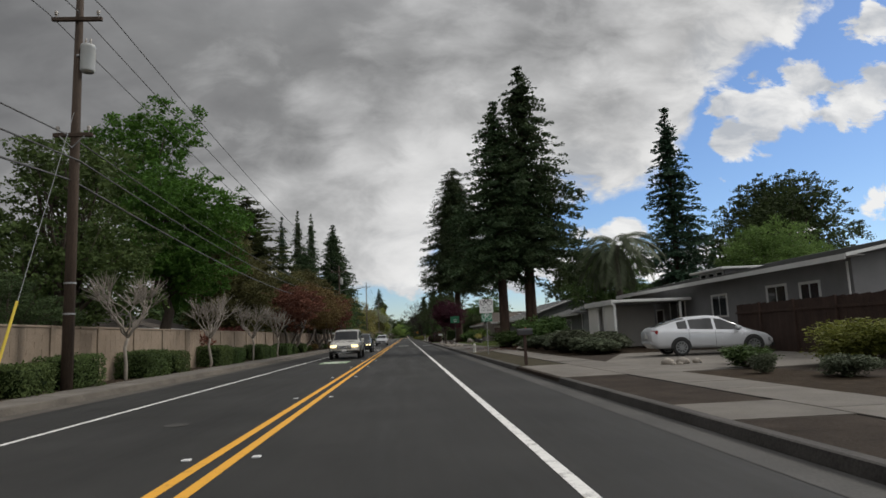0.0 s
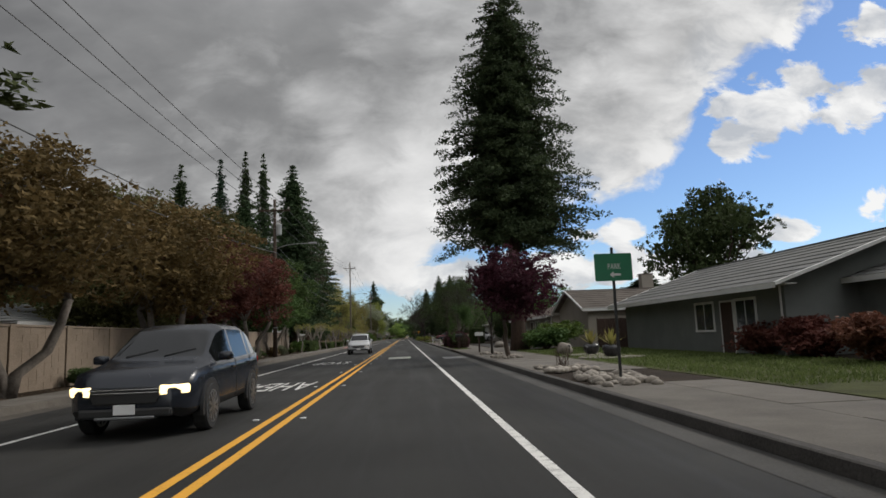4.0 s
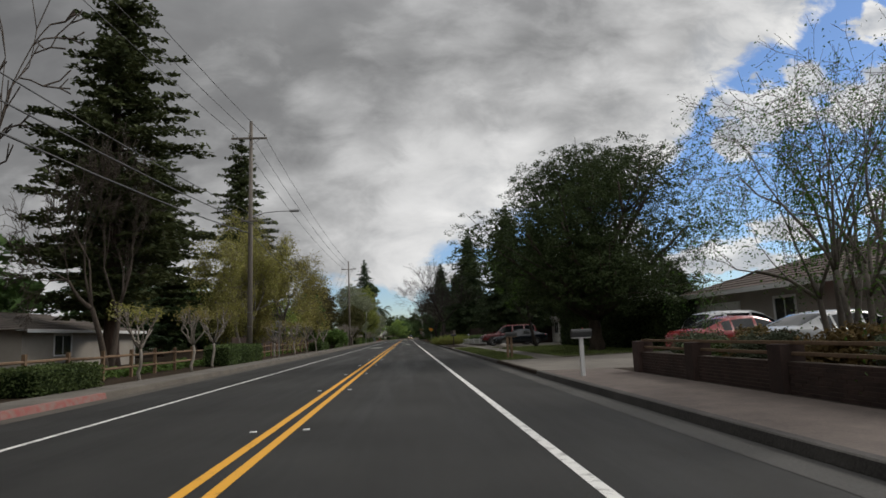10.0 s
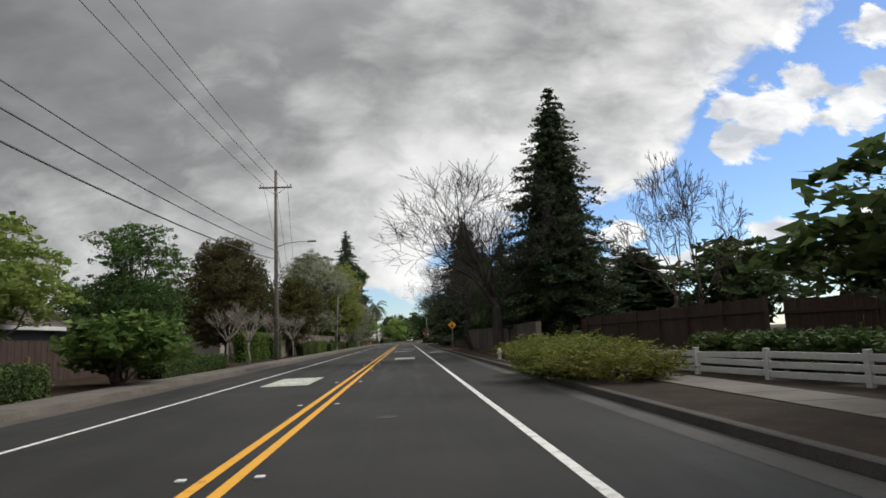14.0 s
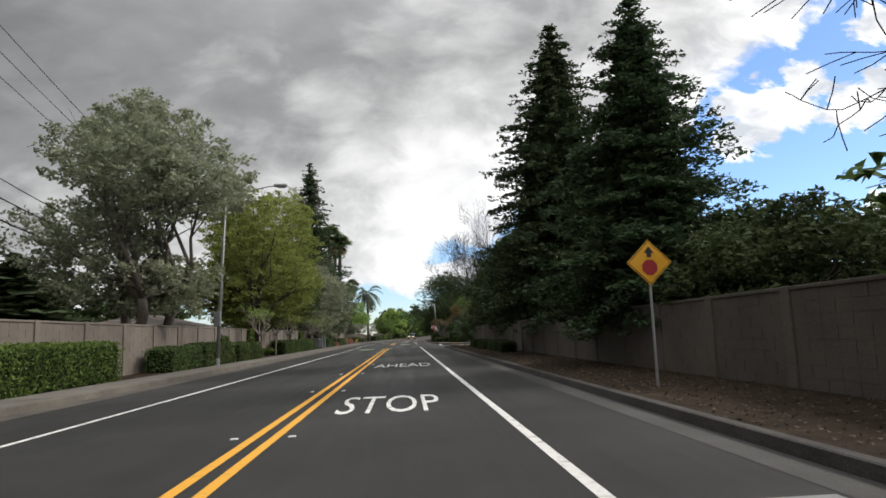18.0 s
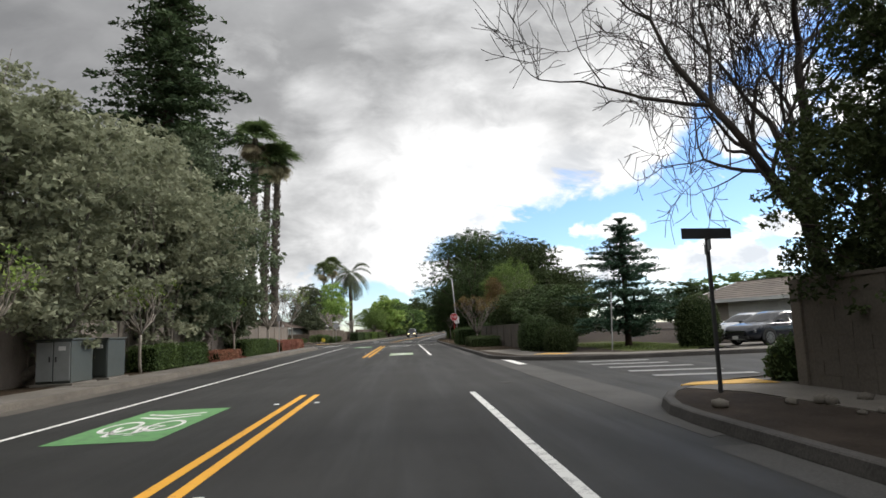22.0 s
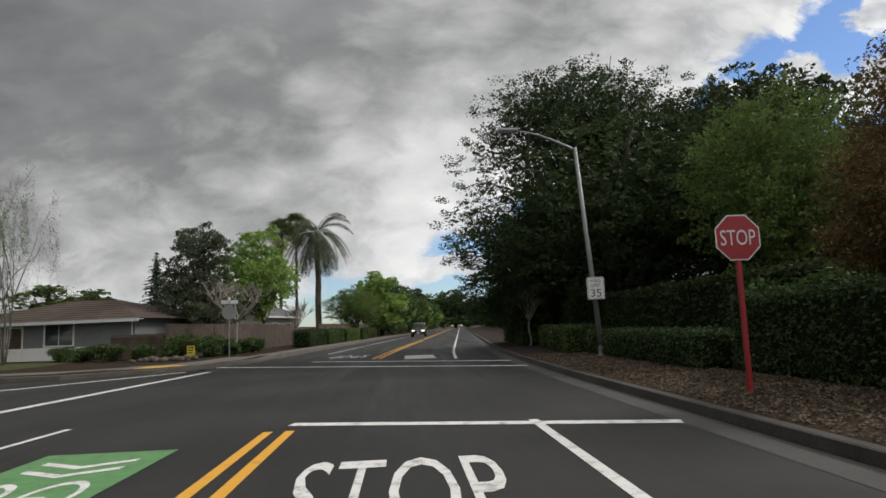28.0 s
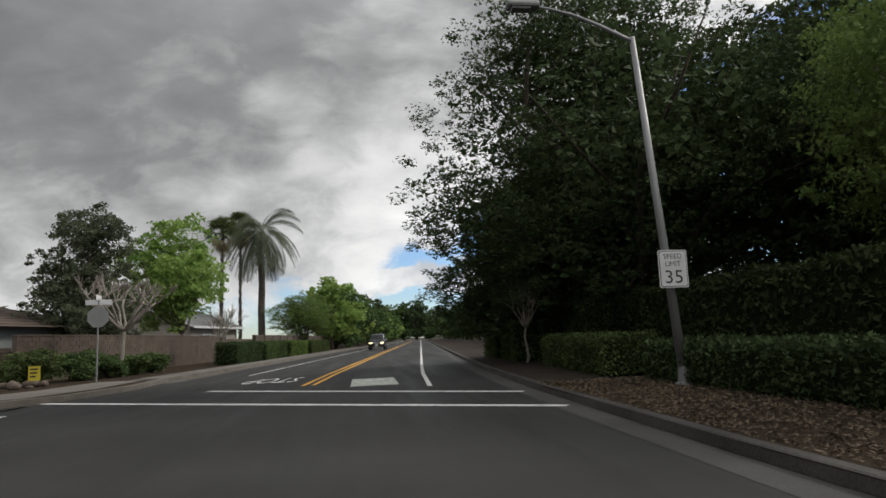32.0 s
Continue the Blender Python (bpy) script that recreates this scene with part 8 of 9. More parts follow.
structure("lawn_front", slab([(7.15, 52), (13.5, 54), (13.5, 91.5), (7.15, 91.5)], 0.145, 0.05), "grass", "mown green front lawn", "lawn")
patch("mulch_yard", 7.05, 9.2, -20, 16.6, 0.14, "mulch", "dark mulch front garden")
patch("mulch_yard_2", 7.05, 17, 29.6, 50, 0.139, "mulch", "dark mulch garden with shrubs")
# grey house with its carport
house(20.3, 33.0, -90, 22, 9.5, 3.4, 1.0, "stucco_grey", "shingle_grey", "low grey house with white trim windows", False, [(-3.4, 1.85, 1.9, 1.25), (1.5, 2.0, 1.4, 0.95), (6.4, 2.2, 1.3, 0.7), (8.6, 2.2, 1.1, 0.6)], [(-5.9, 0.95)], over=0.7)
house(23.5, 16.0, 180, 9.5, 9, 3.1, 1.3, "stucco_grey", "shingle_brown", "grey gabled wing with dark eaves", False, over=0.7, name="house_wing")
e = thing("roof_clerestory", 18.6, 35.6, 3.62, -90, "raised clerestory roof box with small windows", "roof box")
part("wall", Shape().box(-1.55, 1.55, -1.3, 1.3, -0.5, 0.5), "stucco_grey", e)
part("roof", Shape().soft(-1.95, 1.95, -1.7, 1.7, 0.5, 0.62, 0.03), "trim", e)
for k in range(3):
    window(e, -0.95 + k * 0.95, 0.26, 0.62, 0.26, -1.3, "trim", 1)
e = thing("carport", 13.2, 36.8, 0.13, 0, "white flat-roofed carport with slim posts", "carport")
part("roof", Shape().soft(-2.1, 2.2, -2.6, 2.5, 2.45, 2.6, 0.03), "trim", e)
part("fascia", Shape().soft(-2.16, -2.06, -2.6, 2.5, 2.34, 2.62, 0.015), "trim", e)
part("side_wall", Shape().box(-2.0, 2.0, 2.2, 2.32, 0, 2.45), "stucco_white", e, "plain white end wall")
for py_, qy_ in ((0.5, 2.2), (-2.3, -0.55)):
    part("front_wall", Shape().box(-2.0, -1.9, py_, qy_, 0, 2.45), "stucco_white", e, "plain white screen wall")
for px_, py_ in ((-1.95, -2.4), (-1.95, -0.8), (1.6, -2.4)):
    part("post", Shape().soft(px_ - 0.06, px_ + 0.06, py_ - 0.06, py_ + 0.06, -0.05, 2.45, 0.01), "trim", e)
e = thing("metal_railing", 13.2, 29.6, 0.13, 90, "black metal picket railing", "railing")
for i in range(34):
    part("picket", Shape().box(i * 0.13 - 0.008, i * 0.13 + 0.008, -0.008, 0.008, 0.05, 0.9), "dark_metal", e)
part("top_rail", Shape().box(-0.05, 4.4, -0.02, 0.02, 0.9, 0.94), "dark_metal", e)
board_fence(14.4, 19.0, 14.6, 28.2, 1.9)
car("hatch", 11.8, 25.4, -4, "paint_silver", "silver white hatchback parked on the drive", z=0.14)
mailbox(4.35, 23.4, 90)
SHY = shrub_proto(77, "juniper", 0.03, 11000)
SHJ = juniper_proto(78)
SHG = shrub_proto(79, "dull", 0.05, 5000)
plant(SHY, 11.8, 16.4, 1.3, 1.6, 0, "shrub", "large domed yellow green shrub", "shrub")
for i, (x, y, w, h) in enumerate(((8.9, 17.2, 1.5, 0.7), (9.0, 13.5, 1.2, 0.5), (10.2, 12.6, 1.4, 0.6), (8.2, 15.2, 0.6, 0.5), (9.6, 18.9, 0.8, 0.6))):
    plant(SHG if i % 2 else SH[0], x, y, h, w / 2, i * 60, "shrub", "small shrub in the dark mulch garden", "shrub")
SHD = shrub_proto(78, "dull", 0.075, 9000)
for i in range(13):
    plant(SHD, 8.5 + (i % 3) * 0.8, 29.8 + i * 1.0, 0.88 + 0.14 * (i % 4), 1.1 + 0.1 * (i % 2), i * 50, "shrub", "dull grey green shrub in the front garden", "shrub")
plant(SH[1], 9.6, 45.0, 2.6, 1.9, 40, "shrub", "tall green bush under the redwoods", "shrub")
plant(SH[0], 7.9, 49.6, 1.5, 1.6, 10, "shrub", "dark bush at the foot of a redwood", "shrub")
plant(SH[0], 9.8, 52.8, 1.5, 1.6, 90, "shrub", "dark bush at the foot of a redwood", "shrub")
for i, (x, y, w) in enumerate(((7.8, 43.5, 0.7), (8.4, 19.8, 0.5), (9.0, 12.0, 0.4))):
    pebbles("garden_stones", x - w, x + w, y - w, y + w, 5, 0.3, "small garden stones in the mulch", seed=i + 30)
# bicycle sign
e = sign_post("bicycle_sign", 4.75, 36.8, 3.05, "bicycle lane signs on a steel post")
p = plate(0.76, 0.78, 2.66, "sign_white", e, label="white regulatory sign with black lettering")
bike_symbol(p, 2.84, -0.051, 1.25, "sign_black")
for txt, z, w in (("MAY USE", 2.58, 0.46), ("FULL LANE", 2.43, 0.58)):
    letters(txt, w, 0.09, "sign_black", p).matrix_basis = Matrix.Translation((0, -0.051, z)) @ FACE
p = plate(0.6, 0.45, 2.02, "sign_green", e, label="green bicycle route sign")
bike_symbol(p, 2.06, -0.051, 1.05, "sign_white")
letters("BIKE ROUTE", 0.44, 0.065, "sign_white", p).matrix_basis = Matrix.Translation((0, -0.051, 1.87)) @ FACE
hydrant(4.42, 40.9)
# green park sign
e = sign_post("park_sign", 4.95, 62.6, 3.0, "dark green park direction sign on a square post", mat="dark_metal", square=True)
p = plate(0.86, 0.62, 2.55, "sign_green", e)
letters("PARK", 0.3, 0.12, "sign_white", p).matrix_basis = Matrix.Translation((0.02, -0.051, 2.57)) @ FACE
part("arrow", Shape().add([(-0.1, -0.051, 2.38), (0.0, -0.051, 2.31), (0.0, -0.051, 2.355), (0.16, -0.051, 2.355), (0.16, -0.051, 2.405), (0.0, -0.051, 2.405), (0.0, -0.051, 2.45)], [(0, 1, 2, 3, 4, 5, 6)]), "sign_white", p)
pebbles("cobble_bed", 4.2, 5.6, 61.4, 64.8, 75, 0.26, "rounded river stones round the sign post", seed=5)
pebbles("cobble_bed", 4.2, 5.5, 66.0, 68.6, 60, 0.24, "rounded river stones with dry stalks", z=0.15, seed=6)
pebbles("cobble_bed", 4.4, 5.6, 77.4, 80.0, 50, 0.2, "river stones round a plum tree", z=0.15, seed=7)
pebbles("cobble_bed", 4.4, 5.6, 83.6, 86.0, 46, 0.2, "river stones round a plum tree", z=0.15, seed=8)
e = thing("dry_grass_clump", 4.85, 67.4, 0.15, 0, "clump of dry brown flower stalks", "plant")
for i in range(26):
    part("stalk", Shape().tube([(rng.uniform(-0.2, 0.2), rng.uniform(-0.2, 0.2), -0.05), (rng.uniform(-0.35, 0.35), rng.uniform(-0.35, 0.35), rng.uniform(0.5, 0.75))], [0.008, 0.004], 4), "bark_red", e)
# lawn beds with potted spiky plants
for i, (x, y) in enumerate(((8.7, 77.6), (8.6, 74.4))):
    structure("gravel_bed_%d" % (i + 1), slab(arc(x, y, 1.35, 0, 340, 14), 0.19, 0.08), "stone", "pale gravel bed set in the lawn", "bed")
    e = thing("plant_pot", x, y, 0.19, 0, "black glazed pot with a spiky agave", "pot plant", "potted agaves")
    part("pot", Shape().lathe([(0.2, 0), (0.33, 0.12), (0.38, 0.3), (0.34, 0.45), (0.3, 0.45)], 14), "pot", e, smooth=True)
    for k in range(22):
        a, el = k * 2.4, 0.5 + 0.045 * k
        d = Vector((math.cos(a) * math.cos(el), math.sin(a) * math.cos(el), math.sin(el)))
        sd = Vector((-math.sin(a), math.cos(a), 0)) * 0.04
        o = Vector((0, 0, 0.45))
        part("blade", Shape().add([o - sd, o + sd, o + d * 0.35 + sd * 1.2, o + d * 0.75, o + d * 0.35 - sd * 1.2], [(0, 1, 2, 3, 4)]), "yellowgreen", e)
    e = thing("path_light", x - 0.7, y + 1.2, 0.19, 0, "small black garden path light", "garden light", "garden lights")
    part("stake", Shape().tube([(0, 0, -0.1), (0, 0, 0.35)], [0.012, 0.012], 6), "dark_metal", e)
    part("hood", Shape().lathe([(0.09, 0.35), (0.085, 0.38), (0.02, 0.44)], 10), "dark_metal", e)


def boulder(x, y, s, h, seed, label="large pale garden boulder", z=0.12):
    bm = bmesh.new()
    bmesh.ops.create_icosphere(bm, subdivisions=3, radius=1.0)
    for v in bm.verts:
        v.co *= 1 + 0.28 * noise.noise(v.co * 1.1 + Vector((seed, 0, 0))) + 0.08 * noise.noise(v.co * 3.5)
        v.co = Vector((v.co.x * s, v.co.y * s * 0.8, max(v.co.z * h * 0.6 + h * 0.4, -0.1)))
    o = link("boulder", Shape().bm(bm).mesh("boulder", True), "stone")
    o.matrix_basis = pose(x, y, z, 0, 0, seed * 40)
    return tagged(o, label, "boulder")


boulder(8.0, 79.8, 0.42, 0.6, 3, "grey boulder on the lawn")
boulder(8.0, 100.6, 0.62, 0.5, 5)
house(20.5, 64.5, -90, 14, 9, 2.75, 1.5, "stucco_sage", "shingle_grey", "low sage green house behind the redwoods", True, [(-3, 1.5, 1.8, 1.1), (2, 1.5, 1.4, 1.1)], [(-0.5, 0.95)])
house(18.3, 77.8, -90, 16, 10, 2.75, 2.0, "stucco_sage", "shingle_grey", "sage green house with a big grey shingle roof", False, [(2.0, 1.5, 1.6, 1.1), (5.4, 1.5, 1.4, 1.1)], [(4.0, 0.95)], over=0.8)
house(16.2, 96.0, 0, 6.8, 8.0, 2.75, 1.5, "stucco_beige", "shingle", "beige gabled garage wing with a chimney", False, over=0.5, chimney=(2.8, 1.0, 5.2), name="house_wing")
board_fence(12.3, 88.2, 17.6, 87.6, 1.8, label="dark brown board fence between the houses")
for i, (x, y) in enumerate(((13.2, 71.0), (13.3, 68.3), (13.2, 65.0))):
    plant(SH[3], x, y, 1.7, 1.3, i * 70, "shrub", "dark red shrub in front of the house", "shrub")
for i, (x, y, w, h) in enumerate(((9.0, 88.5, 1.5, 1.7), (8.3, 90.6, 1.2, 1.4), (10.2, 89.4, 1.4, 1.9))):
    plant((SH[1], SHY, SH[4])[i], x, y, h, w, i * 80, "shrub", "leafy green bush at the lawn edge", "shrub")
# second drive and the brown-roofed house
mailbox(4.9, 89.1, 90, box="sign_white", label="white kerbside mailbox on a dark post")
structure("driveway_2", slab([(4.0, 91.9), (14, 93), (14, 104), (7.4, 103.2), (7.0, 99.6), (4.0, 99.6)], 0.142, 0.05), "concrete", CONC, "driveway")
structure("driveway_dark", slab([(7.6, 102.6), (13.5, 103.5), (13.5, 121), (7.6, 121)], 0.147, 0.05), "asphalt", "dark asphalt forecourt", "driveway")
flags("pavement_path_right_3", 5.6, 7.1, 99.7, 125, 0.15, 1.5)
patch("planting_strip_3", 4.04, 5.58, 99.7, 124, 0.138, "drygrass", "dry gravelly planting strip with grass patches")
for i, y in enumerate((101.4, 110.6, 119.8)):
    structure("grass_patch_%d" % (i + 1), slab([(4.8 + 0.72 * math.cos(a * 0.45) * (0.85 + 0.2 * math.sin(a * 3)), y + 1.5 * math.sin(a * 0.45)) for a in range(14)], 0.143, 0.01), "grass", "small patch of green grass", "grass")
house(17.4, 112.4, -90, 18.6, 9, 2.65, 1.6, "stucco_beige", "shingle_brown", "low beige house with a wide brown roof", True, [(-3.2, 1.5, 1.7, 1.1), (3.2, 1.5, 1.7, 1.1), (7.2, 1.5, 1.2, 1.1)], [(0.6, 1.0)], over=0.6)
mailbox(4.55, 100.2, 90, style=1, label="dark wooden mailbox on a braced post", h=1.0)
for i, (y, w, h) in enumerate(((106.0, 2.1, 1.42), (114.0, 1.9, 1.32))):
    hedge(5.0, y, w, w, h, "plum", "round_shrub", "clipped round shrub with purple leaves", 150 + i, 0.13, dome=True, category="shrub", leaf=0.042, dens=900)
for x in (4.75, 5.1):
    e = thing("tree_stake", x, 101.3, 0.13, 0, "dark wooden tree stake", "stake")
    part("stake", Shape().soft(-0.03, 0.03, -0.03, 0.03, -0.1, 1.1, 0.006), "dark_wood", e)
plant(T["open"], 5.0, 101.8, 3.8, 1.25, 200, "street_tree", "young green street tree with stakes")
hydrant(4.35, 123.8)
# brick wall garden
patch("brick_strip", 4.04, 6.1, 125, 149.4, 0.146, "brick_paving", "worn reddish brown brick paved strip", "pavement")


def brick_wall(name, x, y0, y1, h, label):
    root = structure(name, Shape().box(x - 0.1, x + 0.1, y0, y1, 0.0, 0.12 + h - 0.01), "mortar", label, "wall")
    bm = Shape().soft(-0.11, 0.11, 0.004, 0.211, 0.004, 0.064, 0.005).mesh("brick")
    bm.materials.append(M["brick"])
    for r in range(int(h / 0.068)):
        for i in range(int((y1 - y0) / 0.215)):
            link("brick", bm, None, root).matrix_basis = pose(x + 0.003 * ((i + r) % 3), y0 + i * 0.215 + (0.1 if r % 2 else 0), 0.12 + r * 0.068)
    n = int((y1 - y0) / 3.2)
    for i in range(n + 1):
        part("pier", Shape().soft(x - 0.22, x + 0.22, y0 + i * (y1 - y0) / n - 0.2, y0 + i * (y1 - y0) / n + 0.2, -0.1, 0.12 + h + 0.28, 0.015), "brick", root)
    for k in (0.12, 0.3):
        part("rail", Shape().soft(x - 0.03, x + 0.03, y0, y1, 0.12 + h + k - 0.03, 0.12 + h + k + 0.03, 0.008), "fence_wood", root)
    return root


brick_wall("wall_brick", 6.4, 137.4, 147.4, 0.55, "low dark red brick wall with piers and rails")
block_wall("wall_garden_low", 6.6, 125.5, 137.0, 0.13, 0.45, "blockwall_shaded", 2.9, label="low dark brick garden wall")
structure("rail_timber", Shape().soft(6.54, 6.66, 128.5, 137, 0.86, 0.93, 0.01), "fence_wood", "timber rail over the garden wall", "rail")
hedge(9.3, 129.6, 1.6, 3.4, 1.9, "dark_oak", seed=160, label="tall dark clipped hedge by the garden wall")
hedge(8.2, 134.5, 2.0, 2.2, 1.2, "olive", "round_shrub", "domed grey green shrub behind the brick wall", 161, dome=True, category="shrub")
for i in range(8):
    plant((SH[0], SHG, SH[5])[i % 3], 7.4 + 0.3 * (i % 2), 138.2 + i * 1.2, 1.0 + 0.15 * (i % 3), 0.75, i * 40, "shrub", "flowering shrub behind the brick wall", "shrub")
house(18.4, 134.8, -90, 21.5, 9, 2.6, 1.9, "stucco_beige", "shingle_brown", "low house with a shingle roof behind hedges", True, [(-3, 1.5, 1.6, 1.1), (3, 1.5, 1.6, 1.1)])
house(19.0, 155.5, -90, 15, 9, 2.8, 1.5, "stucco_beige", "shingle_brown", "pale stucco house with a brown tile roof", True, [(1.6, 1.6, 1.3, 1.0)], [], [(-4, 4.6)], over=0.6)
structure("driveway_3", slab([(4.0, 149.6), (14.5, 148.0), (14.5, 162), (7.0, 158.5), (4.0, 158.0)], 0.142, 0.05), "concrete", CONC, "driveway")
car("sedan", 11.2, 151.2, 10, "paint_red", "dark red car parked behind the brick wall", z=0.14)
car("crossover", 13.0, 154.4, 10, "paint_white", "white car parked on the drive", z=0.14)
car("sedan", 11.5, 146.6, 8, "paint_white", "white car parked behind the brick wall", z=0.14)
mailbox(4.5, 146.6, 90, "sign_white", "dark_metal", label="dark mailbox on a slim white post", h=1.0)
# lawn under the oak
structure("lawn_strip", ribbon(Shape(), 4.04, 5.7, 158.2, 185.8, 0.142, 0.05), "grass", "green grass strip beside the kerb", "lawn")
structure("lawn_oak", slab([(7.0, 159.5), (16, 162), (16, 184), (7.0, 185.4)], 0.142, 0.05), "grass", "green lawn under the oak", "lawn")
flags("pavement_path_right_4", 5.7, 7.0, 158.3, 185.3, 0.15, 1.5)
e = mailbox(4.75, 159.4, 90, "fence_wood", "sign_black", label="weathered mailbox on a double wooden post", h=1.0)
part("second_post", Shape().soft(-0.05, 0.05, 0.12, 0.22, -0.1, 1.0, 0.008), "fence_wood", e)
plant(T["lean"], 10.5, 182, 10.6, 4.2, 0, "broadleaf_tree", "leaning open tree in light green leaf")
house(20.5, 191.0, -90, 15, 10, 2.75, 1.9, "stucco_white", "shingle_grey", "white house with a grey gabled roof", False, [(-5, 1.5, 1.6, 1.1)], [], [(1.5, 4.8)], over=0.6)
structure("driveway_4", slab([(4.0, 186.0), (7.0, 185.6), (15.4, 184.4), (15.4, 196), (8.6, 195.2), (7.0, 190.6), (4.0, 190.4)], 0.143, 0.05), "concrete", CONC, "driveway")
car("suv", 9.7, 191.0, 178, "paint_maroon", "dark maroon truck parked on the drive", z=0.14)
car("sedan", 10.1, 187.6, 176, "paint_dark", "dark blue sedan parked on the drive", z=0.14)
boulder(7.3, 178.8, 0.35, 0.4, 8, "small stone at the lawn edge")
flags("pavement_path_right_5", 5.7, 7.0, 190.6, 224, 0.15, 1.5)
patch("planting_strip_5", 4.04, 5.66, 190.6, 226, 0.138, "soil", "bare soil strip beside the kerb")
mailbox(4.7, 195.0, 90, label="dark mailbox on a dark wooden post")
e = rail_fence(8.6, 200.2, 210.6, 0.58, "white_wood", 2.4, 3, "low white painted three-rail fence", True)
e.matrix_basis = pose(8.6, 200.2, 0.13, 0, 0, 8.8)
board_fence(9.5, 208, 9.5, 226, 1.9, label="dark brown board fence under the redwood")
board_fence(16, 197.5, 9.6, 207.5, 1.8, label="dark board fence behind the white rails")
for i, (x, y, w, h) in enumerate(((5.1, 207.4, 1.5, 1.1), (4.9, 209.9, 1.7, 1.35), (5.1, 212.6, 1.5, 1.1))):
    plant(SHJ, x, y, h, w, i * 70, "shrub", "spreading yellow green juniper by the kerb", "shrub")
for i, (x, y) in enumerate(((6.9, 221.6), (7.4, 219.2), (6.6, 224.4))):
    plant(SHJ, x, y, 1.5 - 0.2 * i, 1.9, i * 90, "shrub", "wide mounded green juniper beside the hydrant", "shrub")
hydrant(4.6, 223.6)
for i in range(5):
    plant(SH[0], 9.9 - i * 0.33, 200.5 + i * 2.1, 1.3, 1.1, i * 33, "shrub", "dark shrub behind the white fence", "shrub")

# block wall in the shade of the redwoods
block_wall("wall_right_1", 7.1, 226.0, 313.0, 0.13, 1.75, "blockwall_shaded", 3.0, label="block wall toned dark for the shade of trees")
patch("litter_strip", 4.04, 6.95, 226, 307, 0.139, "mulch", "bare verge strewn with dead leaves")
for i, (x, y, w, h) in enumerate(((6.0, 285.5, 0.9, 0.8), (6.0, 288.2, 1.0, 0.9), (6.1, 291.0, 1.0, 0.85), (6.0, 294.2, 0.9, 0.8), (6.1, 297.4, 1.0, 0.9), (6.0, 301, 0.9, 0.9), (6.2, 304.2, 0.9, 0.8))):
    hedge(x, y, 0.9, 1.5, h * 0.7, "dark_oak", "shrub", "dark clipped shrub at the foot of the wall", 170 + i, category="shrub")
e = sign_post("warning_sign", 4.95, 260.2, 2.45, "yellow diamond stop-ahead warning sign")
p = part("sign_plate", Shape().prism([(0, 2.01), (0.46, 2.47), (0, 2.93), (-0.46, 2.47)], 0.008, pose(0, -0.04, 0)), "sign_yellow", e)
p2 = part("black_border", Shape().prism([(0, 2.035), (0.435, 2.47), (0, 2.905), (-0.435, 2.47)], 0.004, pose(0, -0.046, 0)), "sign_black", p)
part("yellow_field", Shape().prism([(0, 2.055), (0.415, 2.47), (0, 2.885), (-0.415, 2.47)], 0.004, pose(0, -0.05, 0)), "sign_yellow", p2)
part("stop_symbol", Shape().prism([(a, b + 2.37) for a, b in octagon(0.165)], 0.004, pose(0, -0.055, 0)), "sign_red", p2)
part("arrow_symbol", Shape().prism([(-0.045, 2.57), (0.045, 2.57), (0.045, 2.66), (0.105, 2.66), (0, 2.79), (-0.105, 2.66), (-0.045, 2.66)], 0.004, pose(0, -0.055, 0)), "sign_black", p2)

# street corner
structure("pavement_corner_right", slab([(5.9, 308.3), (6.95, 308.3), (7.0, 313.4), (45, 311.2), (45, 312.6), (9.0, 314.9), (6.2, 314.4), (5.1, 313.5), (5.7, 312.4)], 0.148, 0.04), "concrete", "concrete corner pavement and ramp", "pavement")
structure("valley_gutter", slab([(4.3, 309.9), (4.6, 314.0), (4.6, 327.5), (4.3, 331.5), (3.6, 332.0), (3.6, 309.5)], 0.004, 0.02), "gutter", "worn grey concrete gutter across the side street", "gutter")
structure("tactile_paving_2", slab([(5.2, 313.9), (6.9, 313.6), (6.9, 314.5), (5.6, 314.3)], 0.158, 0.02), "tactile_yellow", "worn yellow tactile paving at the corner", "pavement")
e = sign_post("street_name_sign", 5.3, 312.6, 2.55, "dark street name blades on a dark post", mat="dark_metal", square=True)
for a, z in ((8, 2.62), (70, 2.40)):
    part("name_blade", Shape().soft(-0.46, 0.46, -0.008, 0.008, z - 0.09, z + 0.09, 0.004, pose(0, 0, 0, 0, 0, a)), "dark_metal", e)
hedge(7.4, 314.0, 0.9, 0.9, 0.8, "dark_oak", "shrub", "dark rounded shrub at the end of the wall", 180, dome=True, category="shrub")
pebbles("kerb_stones", 4.4, 6.6, 309.6, 311.0, 8, 0.2, "broken concrete pieces on bare soil", "concrete", 0.13, 12)
house(25.5, 339, -70, 12, 9, 2.5, 1.3, "stucco_beige", "shingle", "low house with a garage on the side street", False, [(4.5, 1.5, 1.5, 1.0)], [], [(-1, 4.8)])
structure("driveway_5", slab([(11.5, 326.3), (20, 326.2), (20, 331.5), (14.5, 334)], 0.145, 0.04), "concrete", CONC, "driveway")
car("sedan", 16.6, 330.0, 200, "paint_dark", "dark sedan parked on a side street drive", z=0.145)
car("sedan", 18.0, 334.5, 200, "paint_white", "white car parked on a side street drive", z=0.145)
structure("lawn_corner_right", slab([(9.5, 328.6), (13.6, 327.4), (14.5, 335), (14, 345), (9.5, 345)], 0.145, 0.04), "grass", "green lawn at the street corner", "lawn")
